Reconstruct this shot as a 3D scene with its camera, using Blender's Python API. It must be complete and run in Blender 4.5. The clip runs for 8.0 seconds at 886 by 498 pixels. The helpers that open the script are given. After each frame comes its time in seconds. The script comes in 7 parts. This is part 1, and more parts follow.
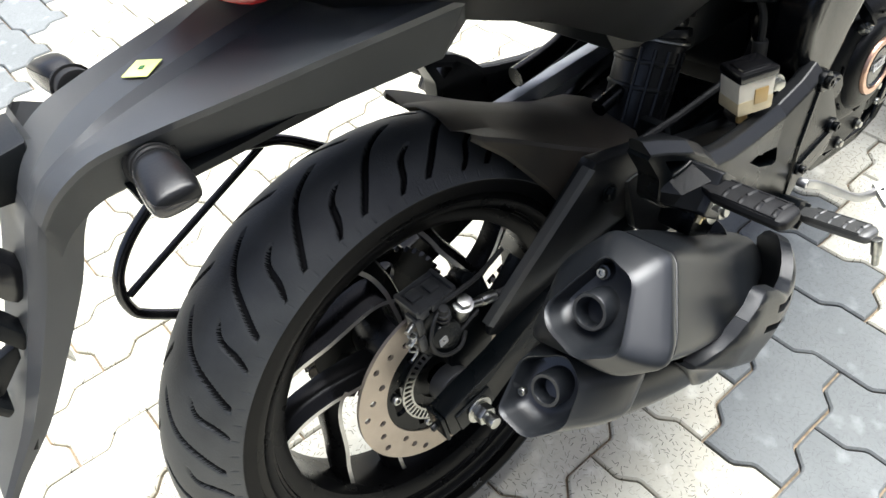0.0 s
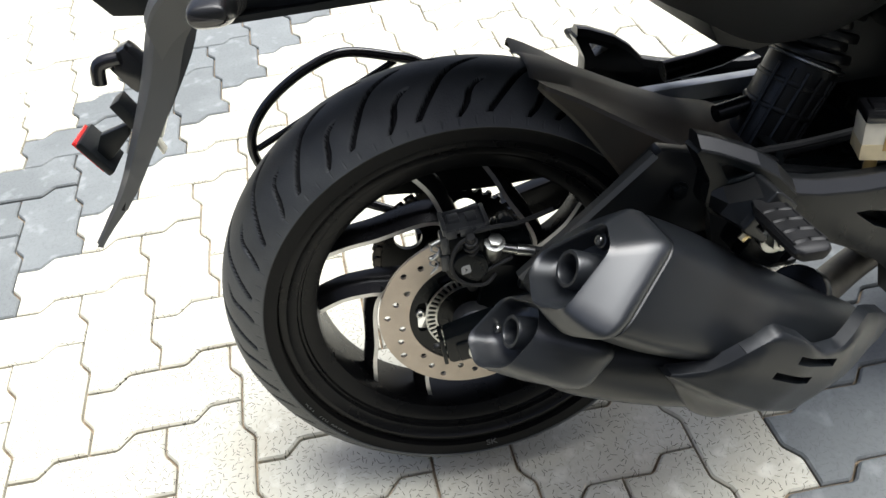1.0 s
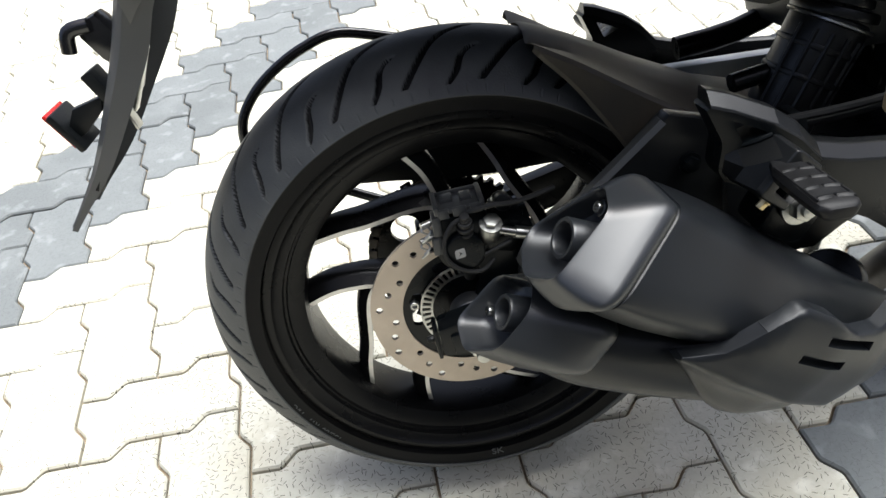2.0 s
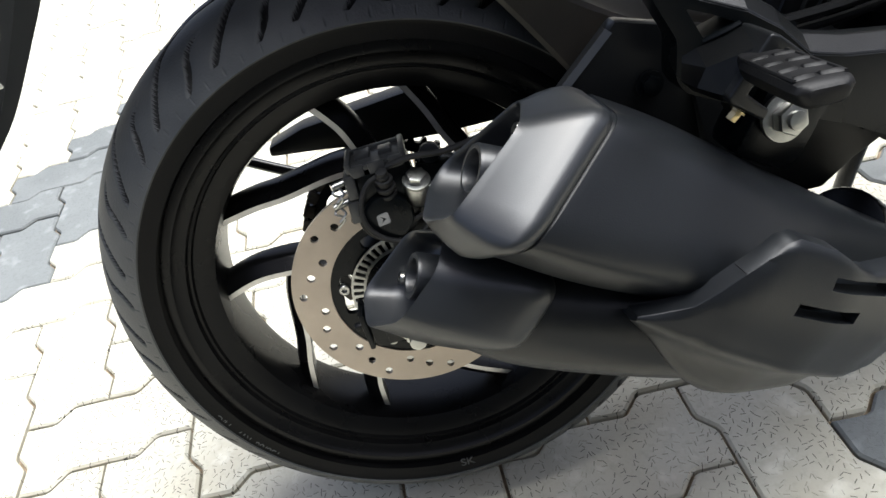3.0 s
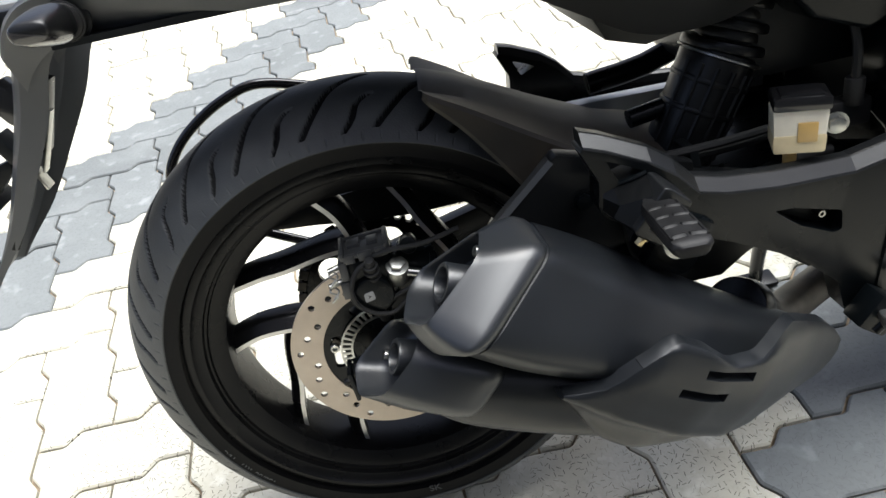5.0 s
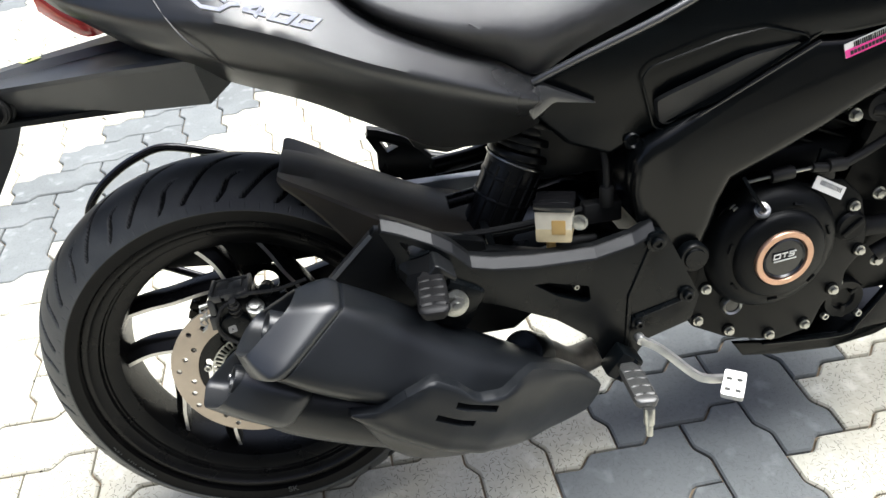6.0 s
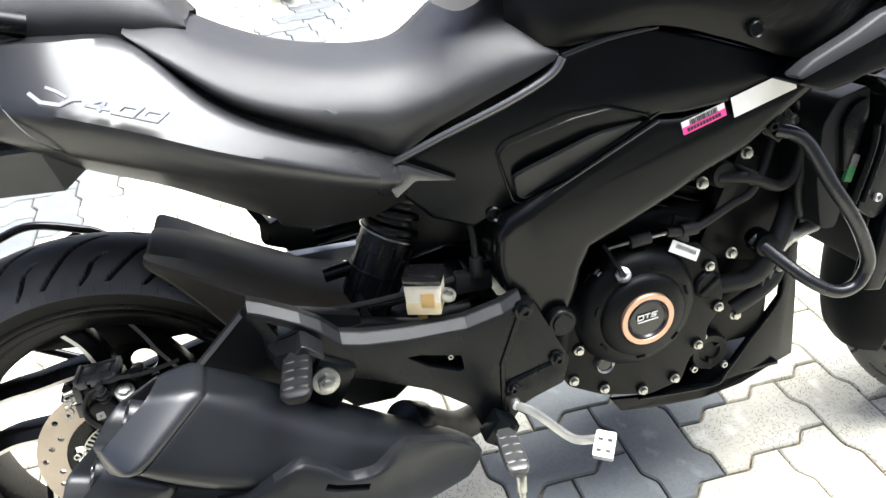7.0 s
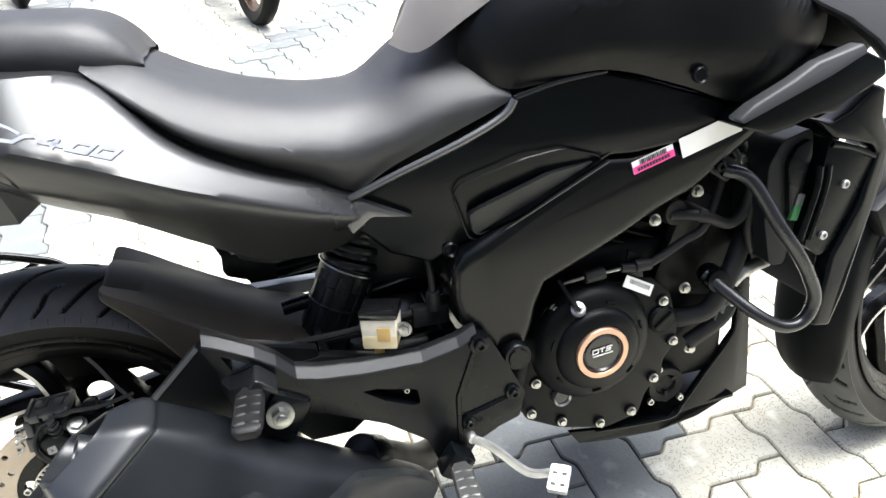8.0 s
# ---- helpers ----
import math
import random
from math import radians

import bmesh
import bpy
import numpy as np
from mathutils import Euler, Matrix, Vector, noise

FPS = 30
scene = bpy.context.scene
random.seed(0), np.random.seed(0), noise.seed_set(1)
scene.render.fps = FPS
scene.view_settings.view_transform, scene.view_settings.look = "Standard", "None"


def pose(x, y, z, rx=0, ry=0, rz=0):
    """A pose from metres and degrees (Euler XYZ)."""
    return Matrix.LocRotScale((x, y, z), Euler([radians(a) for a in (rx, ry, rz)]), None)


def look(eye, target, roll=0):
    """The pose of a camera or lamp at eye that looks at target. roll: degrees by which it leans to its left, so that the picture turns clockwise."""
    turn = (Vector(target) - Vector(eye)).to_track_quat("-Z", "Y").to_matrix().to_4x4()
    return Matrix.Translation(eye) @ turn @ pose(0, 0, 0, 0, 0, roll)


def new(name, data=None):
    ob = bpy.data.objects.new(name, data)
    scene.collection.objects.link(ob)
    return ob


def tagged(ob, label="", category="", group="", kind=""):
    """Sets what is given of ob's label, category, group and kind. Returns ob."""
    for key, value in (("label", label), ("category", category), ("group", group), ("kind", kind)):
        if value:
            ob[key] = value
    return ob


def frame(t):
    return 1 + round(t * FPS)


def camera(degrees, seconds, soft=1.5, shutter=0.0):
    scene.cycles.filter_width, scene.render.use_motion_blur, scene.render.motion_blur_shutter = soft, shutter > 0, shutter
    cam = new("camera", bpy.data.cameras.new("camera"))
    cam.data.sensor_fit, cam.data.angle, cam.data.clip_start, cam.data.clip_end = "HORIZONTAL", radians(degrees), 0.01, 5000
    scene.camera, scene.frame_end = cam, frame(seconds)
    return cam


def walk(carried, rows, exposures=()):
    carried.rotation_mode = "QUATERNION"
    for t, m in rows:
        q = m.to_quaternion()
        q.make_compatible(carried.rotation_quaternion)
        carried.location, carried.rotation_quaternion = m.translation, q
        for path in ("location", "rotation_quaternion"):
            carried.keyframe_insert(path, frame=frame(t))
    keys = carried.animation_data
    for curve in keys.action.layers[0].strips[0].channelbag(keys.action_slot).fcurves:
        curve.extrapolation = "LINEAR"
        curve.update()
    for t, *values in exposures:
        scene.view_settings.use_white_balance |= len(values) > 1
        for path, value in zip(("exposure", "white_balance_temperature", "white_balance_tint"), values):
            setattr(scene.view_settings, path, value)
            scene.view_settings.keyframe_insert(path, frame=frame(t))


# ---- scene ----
cam = camera(64.6, 8.0)
PATH = [
    (0, (-0.245, -0.378, 1.013), (0.547, 0.674, -0.492), -4.0),
    (0.2, (-0.204, -0.402, 1.0), (0.409, 0.738, -0.524), -5.5),
    (0.4, (-0.176, -0.421, 0.982), (0.219, 0.687, -0.635), -6.8),
    (0.5, (-0.161, -0.444, 0.973), (0.176, 0.698, -0.635), -5.7),
    (1, (-0.083, -0.57, 0.971), (0.065, 0.828, -0.451), -6.1),
    (1.2, (-0.074, -0.596, 0.951), (0.104, 0.871, -0.398), -4.1),
    (2.3, (-0.011, -0.561, 0.84), (0.025, 0.927, -0.495), -10.5),
    (2.5, (0.022, -0.553, 0.793), (0.054, 0.951, -0.525), -11.7),
    (3, (0.043, -0.53, 0.752), (0.027, 1.013, -0.521), -14.0),
    (3.5, (0.042, -0.526, 0.759), (0.02, 1.014, -0.518), -12.9),
    (4, (0.04, -0.517, 0.764), (0.007, 1.016, -0.52), -12.8),
    (4.2, (0.04, -0.517, 0.764), (0.012, 1.014, -0.523), -12.7),
    (5.3, (0.086, -0.651, 0.965), (0.209, 0.877, -0.32), -9.3),
    (5.5, (0.122, -0.699, 0.998), (0.242, 0.84, -0.275), -6.0),
    (6, (0.211, -0.74, 1.038), (0.367, 0.811, -0.214), -5.4),
    (6.5, (0.258, -0.738, 1.056), (0.504, 0.812, -0.184), -4.9),
    (7, (0.285, -0.743, 1.072), (0.659, 0.839, -0.094), -2.8),
    (7.5, (0.301, -0.753, 1.087), (0.74, 0.849, -0.027), -1.2),
    (8, (0.31, -0.754, 1.088), (0.757, 0.85, -0.019), -1.1),
]
LEAN = -11.0          # the machine leans away from the camera on its side stand
EXPOSURES = [(0.0, 1.5), (0.5, 1.15), (1.2, 1.1), (4.0, 1.1), (5.5, 1.15), (6.0, 1.35), (6.5, 1.9), (8.0, 1.85)]
walk(cam, [(t, look(eye, target, roll)) for t, eye, target, roll in PATH], EXPOSURES)

# ---- light: bright overcast sky, softer and stronger from behind the machine ----
world = bpy.data.worlds.new("world")
scene.world = world
world.use_nodes = True
wn, wl = world.node_tree.nodes, world.node_tree.links
sky = wn.new("ShaderNodeTexSky")
sky.sky_type = "NISHITA"
sky.sun_disc = False
sky.sun_elevation, sky.sun_rotation = radians(73), radians(61)
sky.air_density, sky.dust_density, sky.ozone_density = 0.7, 6.0, 0.6
wl.new(sky.outputs["Color"], wn["Background"].inputs["Color"])
wn["Background"].inputs["Strength"].default_value = 0.15
sun = new("sun", bpy.data.lights.new("sun", "SUN"))
sun.data.energy, sun.data.angle, sun.data.color = 3.75, radians(52), (0.915, 1.0, 1.05)
sun.matrix_world = look((1.1, 0.6, 4.0), (0.0, 0, 0.0))

# ---- materials ----
def material(name, colour, rough=0.5, metal=0.0, spots=0.0, scale=40.0, bump=0.0, bump_scale=400.0,
             coat=0.0, tint=None, spec=0.5, wear=0.0, transmission=0.0):
    """A surface with two scales of colour variation, fine grain relief and uneven gloss."""
    m = bpy.data.materials.new(name)
    m.use_nodes = True
    n, l = m.node_tree.nodes, m.node_tree.links
    b = n["Principled BSDF"]
    b.inputs["Metallic"].default_value = metal
    b.inputs["Specular IOR Level"].default_value = spec
    b.inputs["Coat Weight"].default_value = coat
    b.inputs["Coat Roughness"].default_value = 0.08
    b.inputs["Transmission Weight"].default_value = transmission
    co = n.new("ShaderNodeTexCoord")
    big = n.new("ShaderNodeTexNoise")
    big.inputs["Scale"].default_value = scale
    big.inputs["Detail"].default_value = 5.0
    l.new(co.outputs["Object"], big.inputs["Vector"])
    fine = n.new("ShaderNodeTexNoise")
    fine.inputs["Scale"].default_value = bump_scale
    fine.inputs["Detail"].default_value = 3.0
    l.new(co.outputs["Object"], fine.inputs["Vector"])
    ramp = n.new("ShaderNodeMapRange")
    ramp.inputs["From Min"].default_value, ramp.inputs["From Max"].default_value = 0.35, 0.7
    ramp.inputs["To Min"].default_value, ramp.inputs["To Max"].default_value = 0.0, 1.0
    l.new(big.outputs["Fac"], ramp.inputs["Value"])
    mix = n.new("ShaderNodeMix")
    mix.data_type = "RGBA"
    c = Vector(colour)
    mix.inputs[6].default_value = (*(c * (1 - spots)), 1)
    other = Vector(tint) if tint else c * (1 + spots)
    mix.inputs[7].default_value = (*other, 1)
    l.new(ramp.outputs["Result"], mix.inputs[0])
    l.new(mix.outputs[2], b.inputs["Base Color"])
    gloss = n.new("ShaderNodeMapRange")
    gloss.inputs["To Min"].default_value = max(rough - 0.06 - wear, 0.02)
    gloss.inputs["To Max"].default_value = min(rough + 0.06 + wear, 1.0)
    l.new(big.outputs["Fac"], gloss.inputs["Value"])
    l.new(gloss.outputs["Result"], b.inputs["Roughness"])
    if bump:
        bp = n.new("ShaderNodeBump")
        bp.inputs["Strength"].default_value = bump
        bp.inputs["Distance"].default_value = 0.0006
        l.new(fine.outputs["Fac"], bp.inputs["Height"])
        l.new(bp.outputs["Normal"], b.inputs["Normal"])
    return m


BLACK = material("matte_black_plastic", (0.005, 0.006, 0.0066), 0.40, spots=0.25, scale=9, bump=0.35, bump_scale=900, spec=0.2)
WORN = material("weathered_black_plastic", (0.036, 0.038, 0.038), 0.40, spots=0.2, scale=6, bump=0.35, bump_scale=900, tint=(0.048, 0.047, 0.044), spec=0.65)
PANEL = material("satin_black_panel", (0.0018, 0.0026, 0.0031), 0.25, spots=0.15, scale=7, bump=0.1, bump_scale=1400, spec=0.15)
GRAPHITE = material("satin_graphite_paint", (0.036, 0.0367, 0.038), 0.29, metal=0.15, spots=0.12, scale=7, bump=0.12, bump_scale=1400, spec=1.0)
SATIN = material("satin_black_metal", (0.0018, 0.0025, 0.003), 0.28, spots=0.2, scale=14, bump=0.12, bump_scale=700, spec=0.17)
GLOSS = material("gloss_black", (0.004, 0.004, 0.0045), 0.2, spots=0.2, scale=20)
SHROUD = material("sky_grey_shroud", (0.024, 0.0245, 0.026), 0.42, spots=0.12, scale=7, bump=0.1, bump_scale=1400, spec=0.14)
GUARD = material("powder_coated_tube", (0.010, 0.0105, 0.012), 0.28, spots=0.1, scale=20, bump=0.1, bump_scale=900, spec=0.4)
HEAT = material("heat_proof_black_coat", (0.0052, 0.0062, 0.0075), 0.36, spots=0.12, scale=12, bump=0.18, bump_scale=1200, spec=0.30)
HEAT_CAP = material("satin_cap_coat", (0.009, 0.0104, 0.0122), 0.37, spots=0.1, scale=12, bump=0.10, bump_scale=1200, spec=0.56)
CAST = material("satin_black_casting", (0.0062, 0.0067, 0.0072), 0.33, spots=0.15, scale=18, bump=0.25, bump_scale=900, spec=0.29)
DUSTY = material("dusty_guard_plastic", (0.066, 0.060, 0.050), 0.46, spots=0.25, scale=9, bump=0.35, bump_scale=900, tint=(0.088, 0.074, 0.054), spec=0.5)
SLEEVE = material("satin_shock_sleeve", (0.004, 0.0042, 0.0045), 0.34, spots=0.2, scale=40, bump=0.2, spec=0.3)
TAIL = material("weathered_tail_plastic", (0.080, 0.086, 0.092), 0.36, spots=0.15, scale=6, bump=0.2, bump_scale=900, tint=(0.096, 0.100, 0.104), spec=0.75)
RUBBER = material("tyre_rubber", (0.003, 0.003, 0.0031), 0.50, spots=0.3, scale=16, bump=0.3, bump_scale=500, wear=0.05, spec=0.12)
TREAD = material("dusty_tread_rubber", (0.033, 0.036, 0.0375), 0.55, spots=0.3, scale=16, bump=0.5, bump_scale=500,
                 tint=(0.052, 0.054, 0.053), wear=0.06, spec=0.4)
SOFT = material("soft_black_rubber", (0.009, 0.009, 0.009), 0.6, spots=0.2, scale=60, bump=0.3, spec=0.3)
MOULD = material("moulded_lettering_rubber", (0.04, 0.043, 0.046), 0.5, spots=0.3, scale=300)
PEG = material("moulded_peg_rubber", (0.006, 0.006, 0.0064), 0.48, spots=0.3, scale=60, bump=0.3, bump_scale=600, spec=0.16)
SEAT = material("black_vinyl", (0.048, 0.048, 0.051), 0.46, spots=0.12, scale=30, bump=0.45, bump_scale=1300, spec=0.75)
RIM = material("satin_black_rim_paint", (0.0036, 0.0036, 0.0037), 0.28, spots=0.15, scale=20, bump=0.1, spec=0.14)
LINE = material("machined_aluminium", (0.50, 0.49, 0.47), 0.38, metal=0.85, spots=0.1, scale=80)
DISC = material("brake_steel", (0.35, 0.30, 0.25), 0.42, metal=0.75, spots=0.1, scale=25, bump=0.3, bump_scale=300)
STEEL = material("zinc_plated_steel", (0.34, 0.34, 0.32), 0.3, metal=1.0, spots=0.15, scale=120, bump=0.2)
ALLOY = material("cast_aluminium", (0.48, 0.48, 0.47), 0.42, metal=0.9, spots=0.12, scale=60, bump=0.4, bump_scale=500)
BRASS = material("yellow_zinc_plating", (0.46, 0.37, 0.20), 0.32, metal=0.9, spots=0.15, scale=90)
COPPER = material("copper_ring", (0.50, 0.31, 0.22), 0.35, metal=0.85, spots=0.1, scale=60)
SPAR = material("satin_black_frame_paint", (0.0016, 0.002, 0.0023), 0.23, spots=0.15, scale=9, bump=0.06, bump_scale=900, spec=0.19)
ENGINE = material("engine_black_coat", (0.002, 0.0024, 0.0027), 0.40, spots=0.2, scale=25, bump=0.6, bump_scale=600, spec=0.12)
CHAIN = material("oiled_chain_steel", (0.05, 0.045, 0.04), 0.35, metal=0.8, spots=0.4, scale=90, bump=0.3)
FORK = material("anodised_fork", (0.05, 0.05, 0.05), 0.3, metal=0.4, spots=0.1)
RED = material("red_lens", (0.45, 0.010, 0.008), 0.12, spots=0.15, scale=60, coat=0.6)
REFLECT = material("red_reflector", (0.42, 0.015, 0.012), 0.25, spots=0.3, scale=300)
SMOKE = material("smoked_lens", (0.030, 0.028, 0.028), 0.20, spots=0.2, scale=50, coat=0.08)
CLEAR = material("translucent_plastic", (0.60, 0.56, 0.46), 0.30, spots=0.08, scale=60, transmission=0.1)
AMBER = material("fluid_behind_plastic", (0.52, 0.43, 0.26), 0.30, spots=0.1, scale=60, transmission=0.1)
FLUID = material("brake_fluid", (0.42, 0.27, 0.09), 0.3, spots=0.12, scale=25)
PAPER = material("white_sticker", (0.78, 0.77, 0.74), 0.5, spots=0.03, scale=40)
PINK = material("pink_sticker", (0.80, 0.06, 0.30), 0.5, spots=0.05, scale=40)
INK = material("black_ink", (0.02, 0.02, 0.02), 0.6, spots=0.1)
YELLOW = material("yellow_green_sticker", (0.70, 0.76, 0.24), 0.5, spots=0.12, scale=90)
GREEN = material("green_label", (0.02, 0.12, 0.035), 0.5, spots=0.1, scale=60)
PALE = material("pale_champagne_paint", (0.25, 0.23, 0.21), 0.34, metal=0.4, spots=0.06, scale=20)
BADGE = material("chrome_badge", (0.55, 0.56, 0.58), 0.30, metal=0.85, spots=0.08, scale=80)
BRONZE = material("bronze_wheel_paint", (0.10, 0.055, 0.03), 0.4, metal=0.3, spots=0.2, scale=30)
MESH = material("fine_mesh_plastic", (0.006, 0.0065, 0.007), 0.55, spots=0.3, scale=700, bump=1.0, bump_scale=900)

ALLOY_DULL = material("dull_grey_paint", (0.40, 0.41, 0.41), 0.45, metal=0.15, spots=0.15, scale=20, bump=0.2)
SCUFF = material("scuffed_vinyl", (0.07, 0.07, 0.07), 0.5, spots=0.2)

# ---- building helpers ----
from mathutils.bvhtree import BVHTree

MID = -0.030          # the machine's middle plane


def flank(side, v):
    """The y of a place v out on the near flank, or its twin on the far one."""
    return -v if side < 0 else v + 2 * MID

def spline(points, steps, closed=False):
    """A Catmull-Rom curve through points, steps pieces to each stretch."""
    p = [Vector(q) for q in points]
    n, out = len(p), []
    for i in range(n if closed else n - 1):
        a, b, c, d = (p[(i + k) % n] if closed else p[min(max(i + k, 0), n - 1)] for k in (-1, 0, 1, 2))
        for s in range(steps):
            t = s / steps
            out.append(0.5 * (2 * b + (c - a) * t + (2 * a - 5 * b + 4 * c - d) * t * t + (3 * b - a - 3 * c + d) * t ** 3))
    return out if closed else out + [p[-1]]


def part(name, bm, mat, parent, label="", smooth=40.0):
    """Links a bmesh as one mesh under a thing or part."""
    me = bpy.data.meshes.new(name)
    bmesh.ops.recalc_face_normals(bm, faces=bm.faces)
    bm.to_mesh(me)
    bm.free()
    for m in (mat if isinstance(mat, (list, tuple)) else [mat]):
        me.materials.append(m)
    me.polygons.foreach_set("use_smooth", [True] * len(me.polygons))
    me.set_sharp_from_angle(angle=radians(smooth))
    ob = new(name, me)
    ob.parent = parent
    return tagged(ob, label)


def thing(name, label, category, m=None, group="", kind=""):
    ob = new(name)
    ob.empty_display_size = 0.1
    if m is not None:
        ob.matrix_world = m
    return tagged(ob, label, category, group, kind)


def soften(bm, width, segments=2, angle=25.0, only=None):
    """Rounds the edges that are sharper than the angle."""
    edges = [e for e in (only or bm.edges) if e.is_valid and len(e.link_faces) == 2 and e.calc_face_angle(0) > radians(angle)]
    if edges and width > 0:
        bmesh.ops.bevel(bm, geom=edges, offset=width, segments=segments, profile=0.6, affect="EDGES", clamp_overlap=True)
    return bm


def box(bm, centre, size, turn=None, bevel=0.0, segments=2):
    m = Matrix.Translation(centre) @ (turn.to_matrix().to_4x4() if turn else Matrix.Identity(4)) @ Matrix.Diagonal((*size, 1))
    tmp = bmesh.new()
    bmesh.ops.create_cube(tmp, size=1.0, matrix=m)
    soften(tmp, bevel, segments)
    return join(bm, tmp)


def join(bm, other):
    me = bpy.data.meshes.new("tmp")
    other.to_mesh(me)
    other.free()
    bm.from_mesh(me)
    bpy.data.meshes.remove(me)
    return bm


def turn_to(direction):
    return Vector(direction).to_track_quat("Z", "Y")


def rod(bm, a, b, r, r2=None, seg=16, bevel=0.0):
    """A capped round bar from a to b."""
    a, b = Vector(a), Vector(b)
    tmp = bmesh.new()
    bmesh.ops.create_cone(tmp, cap_ends=True, segments=seg, radius1=r, radius2=r if r2 is None else r2, depth=(b - a).length,
                          matrix=Matrix.Translation((a + b) / 2) @ turn_to(b - a).to_matrix().to_4x4())
    soften(tmp, bevel, 2, 50)
    return join(bm, tmp)


def tube(bm, points, r, seg=10, steps=6, section=None, caps=True):
    """A pipe along a smooth curve; section: its own outline in (across, up)."""
    path = spline(points, steps) if steps > 1 else [Vector(p) for p in points]
    ring = section or [(r * math.cos(2 * math.pi * k / seg), r * math.sin(2 * math.pi * k / seg)) for k in range(seg)]
    up, rows = None, []
    for i, p in enumerate(path):
        d = (path[min(i + 1, len(path) - 1)] - path[max(i - 1, 0)]).normalized()
        if up is None:
            up = Vector((0, 0, 1)) if abs(d.z) < 0.9 else Vector((0, 1, 0))
        side = d.cross(up).normalized()
        up = side.cross(d).normalized()
        rows.append([bm.verts.new(p + side * u + up * v) for u, v in ring])
    n = len(ring)
    for a, b in zip(rows, rows[1:]):
        for k in range(n):
            bm.faces.new((a[k], a[(k + 1) % n], b[(k + 1) % n], b[k]))
    if caps:
        bm.faces.new(rows[0])
        bm.faces.new(rows[-1][::-1])
    return bm


def prism(bm, outline, outer, inner, bevel=0.0, segments=2, holes=(), angle=25.0):
    """A plate in the machine's side view: outline of (x, z), outer and inner: y, or functions of (x, z)."""
    yo = outer if callable(outer) else (lambda x, z: outer)
    yi = inner if callable(inner) else (lambda x, z: inner)
    tmp = bmesh.new()
    loops = []
    for loop in (outline, *holes):
        f = [tmp.verts.new((x, yo(x, z), z)) for x, z in loop]
        g = [tmp.verts.new((x, yi(x, z), z)) for x, z in loop]
        loops.append((f, g))
        for k in range(len(f)):
            tmp.faces.new((f[k], f[(k + 1) % len(f)], g[(k + 1) % len(g)], g[k]))
    for side in (0, 1):
        if holes:
            edges = []
            for pair in loops:
                v = pair[side]
                edges += [tmp.edges.get((v[k], v[(k + 1) % len(v)])) for k in range(len(v))]
            bmesh.ops.triangle_fill(tmp, use_beauty=True, use_dissolve=False, edges=edges)
        else:
            tmp.faces.new(loops[0][side])
    bmesh.ops.recalc_face_normals(tmp, faces=tmp.faces)
    soften(tmp, bevel, segments, angle)
    return join(bm, tmp)


def revolve(bm, profile, centre=(0, 0, 0), seg=64, axis="Y", start=0.0, sweep=360.0, closed=True):
    """Turns a profile of (radius, along) about an axis through centre."""
    c, full, rows = Vector(centre), abs(sweep) >= 359.9, []
    for k in range(seg if full else seg + 1):
        a = radians(start + sweep * k / seg)
        row = []
        for r, h in profile:
            x, z = r * math.cos(a), r * math.sin(a)
            row.append(bm.verts.new(c + (Vector((x, h, z)) if axis == "Y" else Vector((x, z, h)))))
        rows.append(row)
    n = len(profile)
    for i in range(len(rows) if full else len(rows) - 1):
        a, b = rows[i], rows[(i + 1) % len(rows)]
        for k in range(n if closed else n - 1):
            bm.faces.new((a[k], b[k], b[(k + 1) % n], a[(k + 1) % n]))
    if closed and not full:
        bm.faces.new(rows[0])
        bm.faces.new(rows[-1][::-1])
    return bm


def grid(bm, rows, wrap=False, caps=False):
    """Skins rows of points with quads."""
    v = [[bm.verts.new(p) for p in row] for row in rows]
    n = len(v[0])
    for a, b in zip(v, v[1:]):
        for k in range(n if wrap else n - 1):
            bm.faces.new((a[k], a[(k + 1) % n], b[(k + 1) % n], b[k]))
    if caps:
        bm.faces.new(v[0][::-1])
        bm.faces.new(v[-1])
    return v


def loft(bm, sections, along=5, across=4, mirror=False, wrap=False, caps=False):
    """A smooth skin through sections of equally many points; mirror: half sections from low to the middle line."""
    if mirror:
        sections = [[Vector((p[0], MID if abs(p[1]) < 1e-5 else p[1], p[2])) for p in s] for s in sections]
    rows = [spline(s, across, closed=wrap) for s in sections]
    cols = [spline([r[k] for r in rows], along) for k in range(len(rows[0]))]
    rows = [[c[i] for c in cols] for i in range(len(cols[0]))]
    if mirror:
        rows = [r + [Vector((p.x, 2 * MID - p.y, p.z)) for p in reversed(r[:-1])] for r in rows]
    grid(bm, rows, wrap, caps)
    return bm


def thicken(bm, shift):
    """Gives an open skin a thickness along one direction."""
    shift = Vector(shift)
    rim = [e for e in bm.edges if len(e.link_faces) == 1]
    twin = {v: bm.verts.new(v.co + shift) for v in bm.verts[:]}
    for f in bm.faces[:]:
        bm.faces.new([twin[v] for v in reversed(f.verts)])
    for e in rim:
        a, b = e.verts
        bm.faces.new((a, b, twin[b], twin[a]))
    return bm


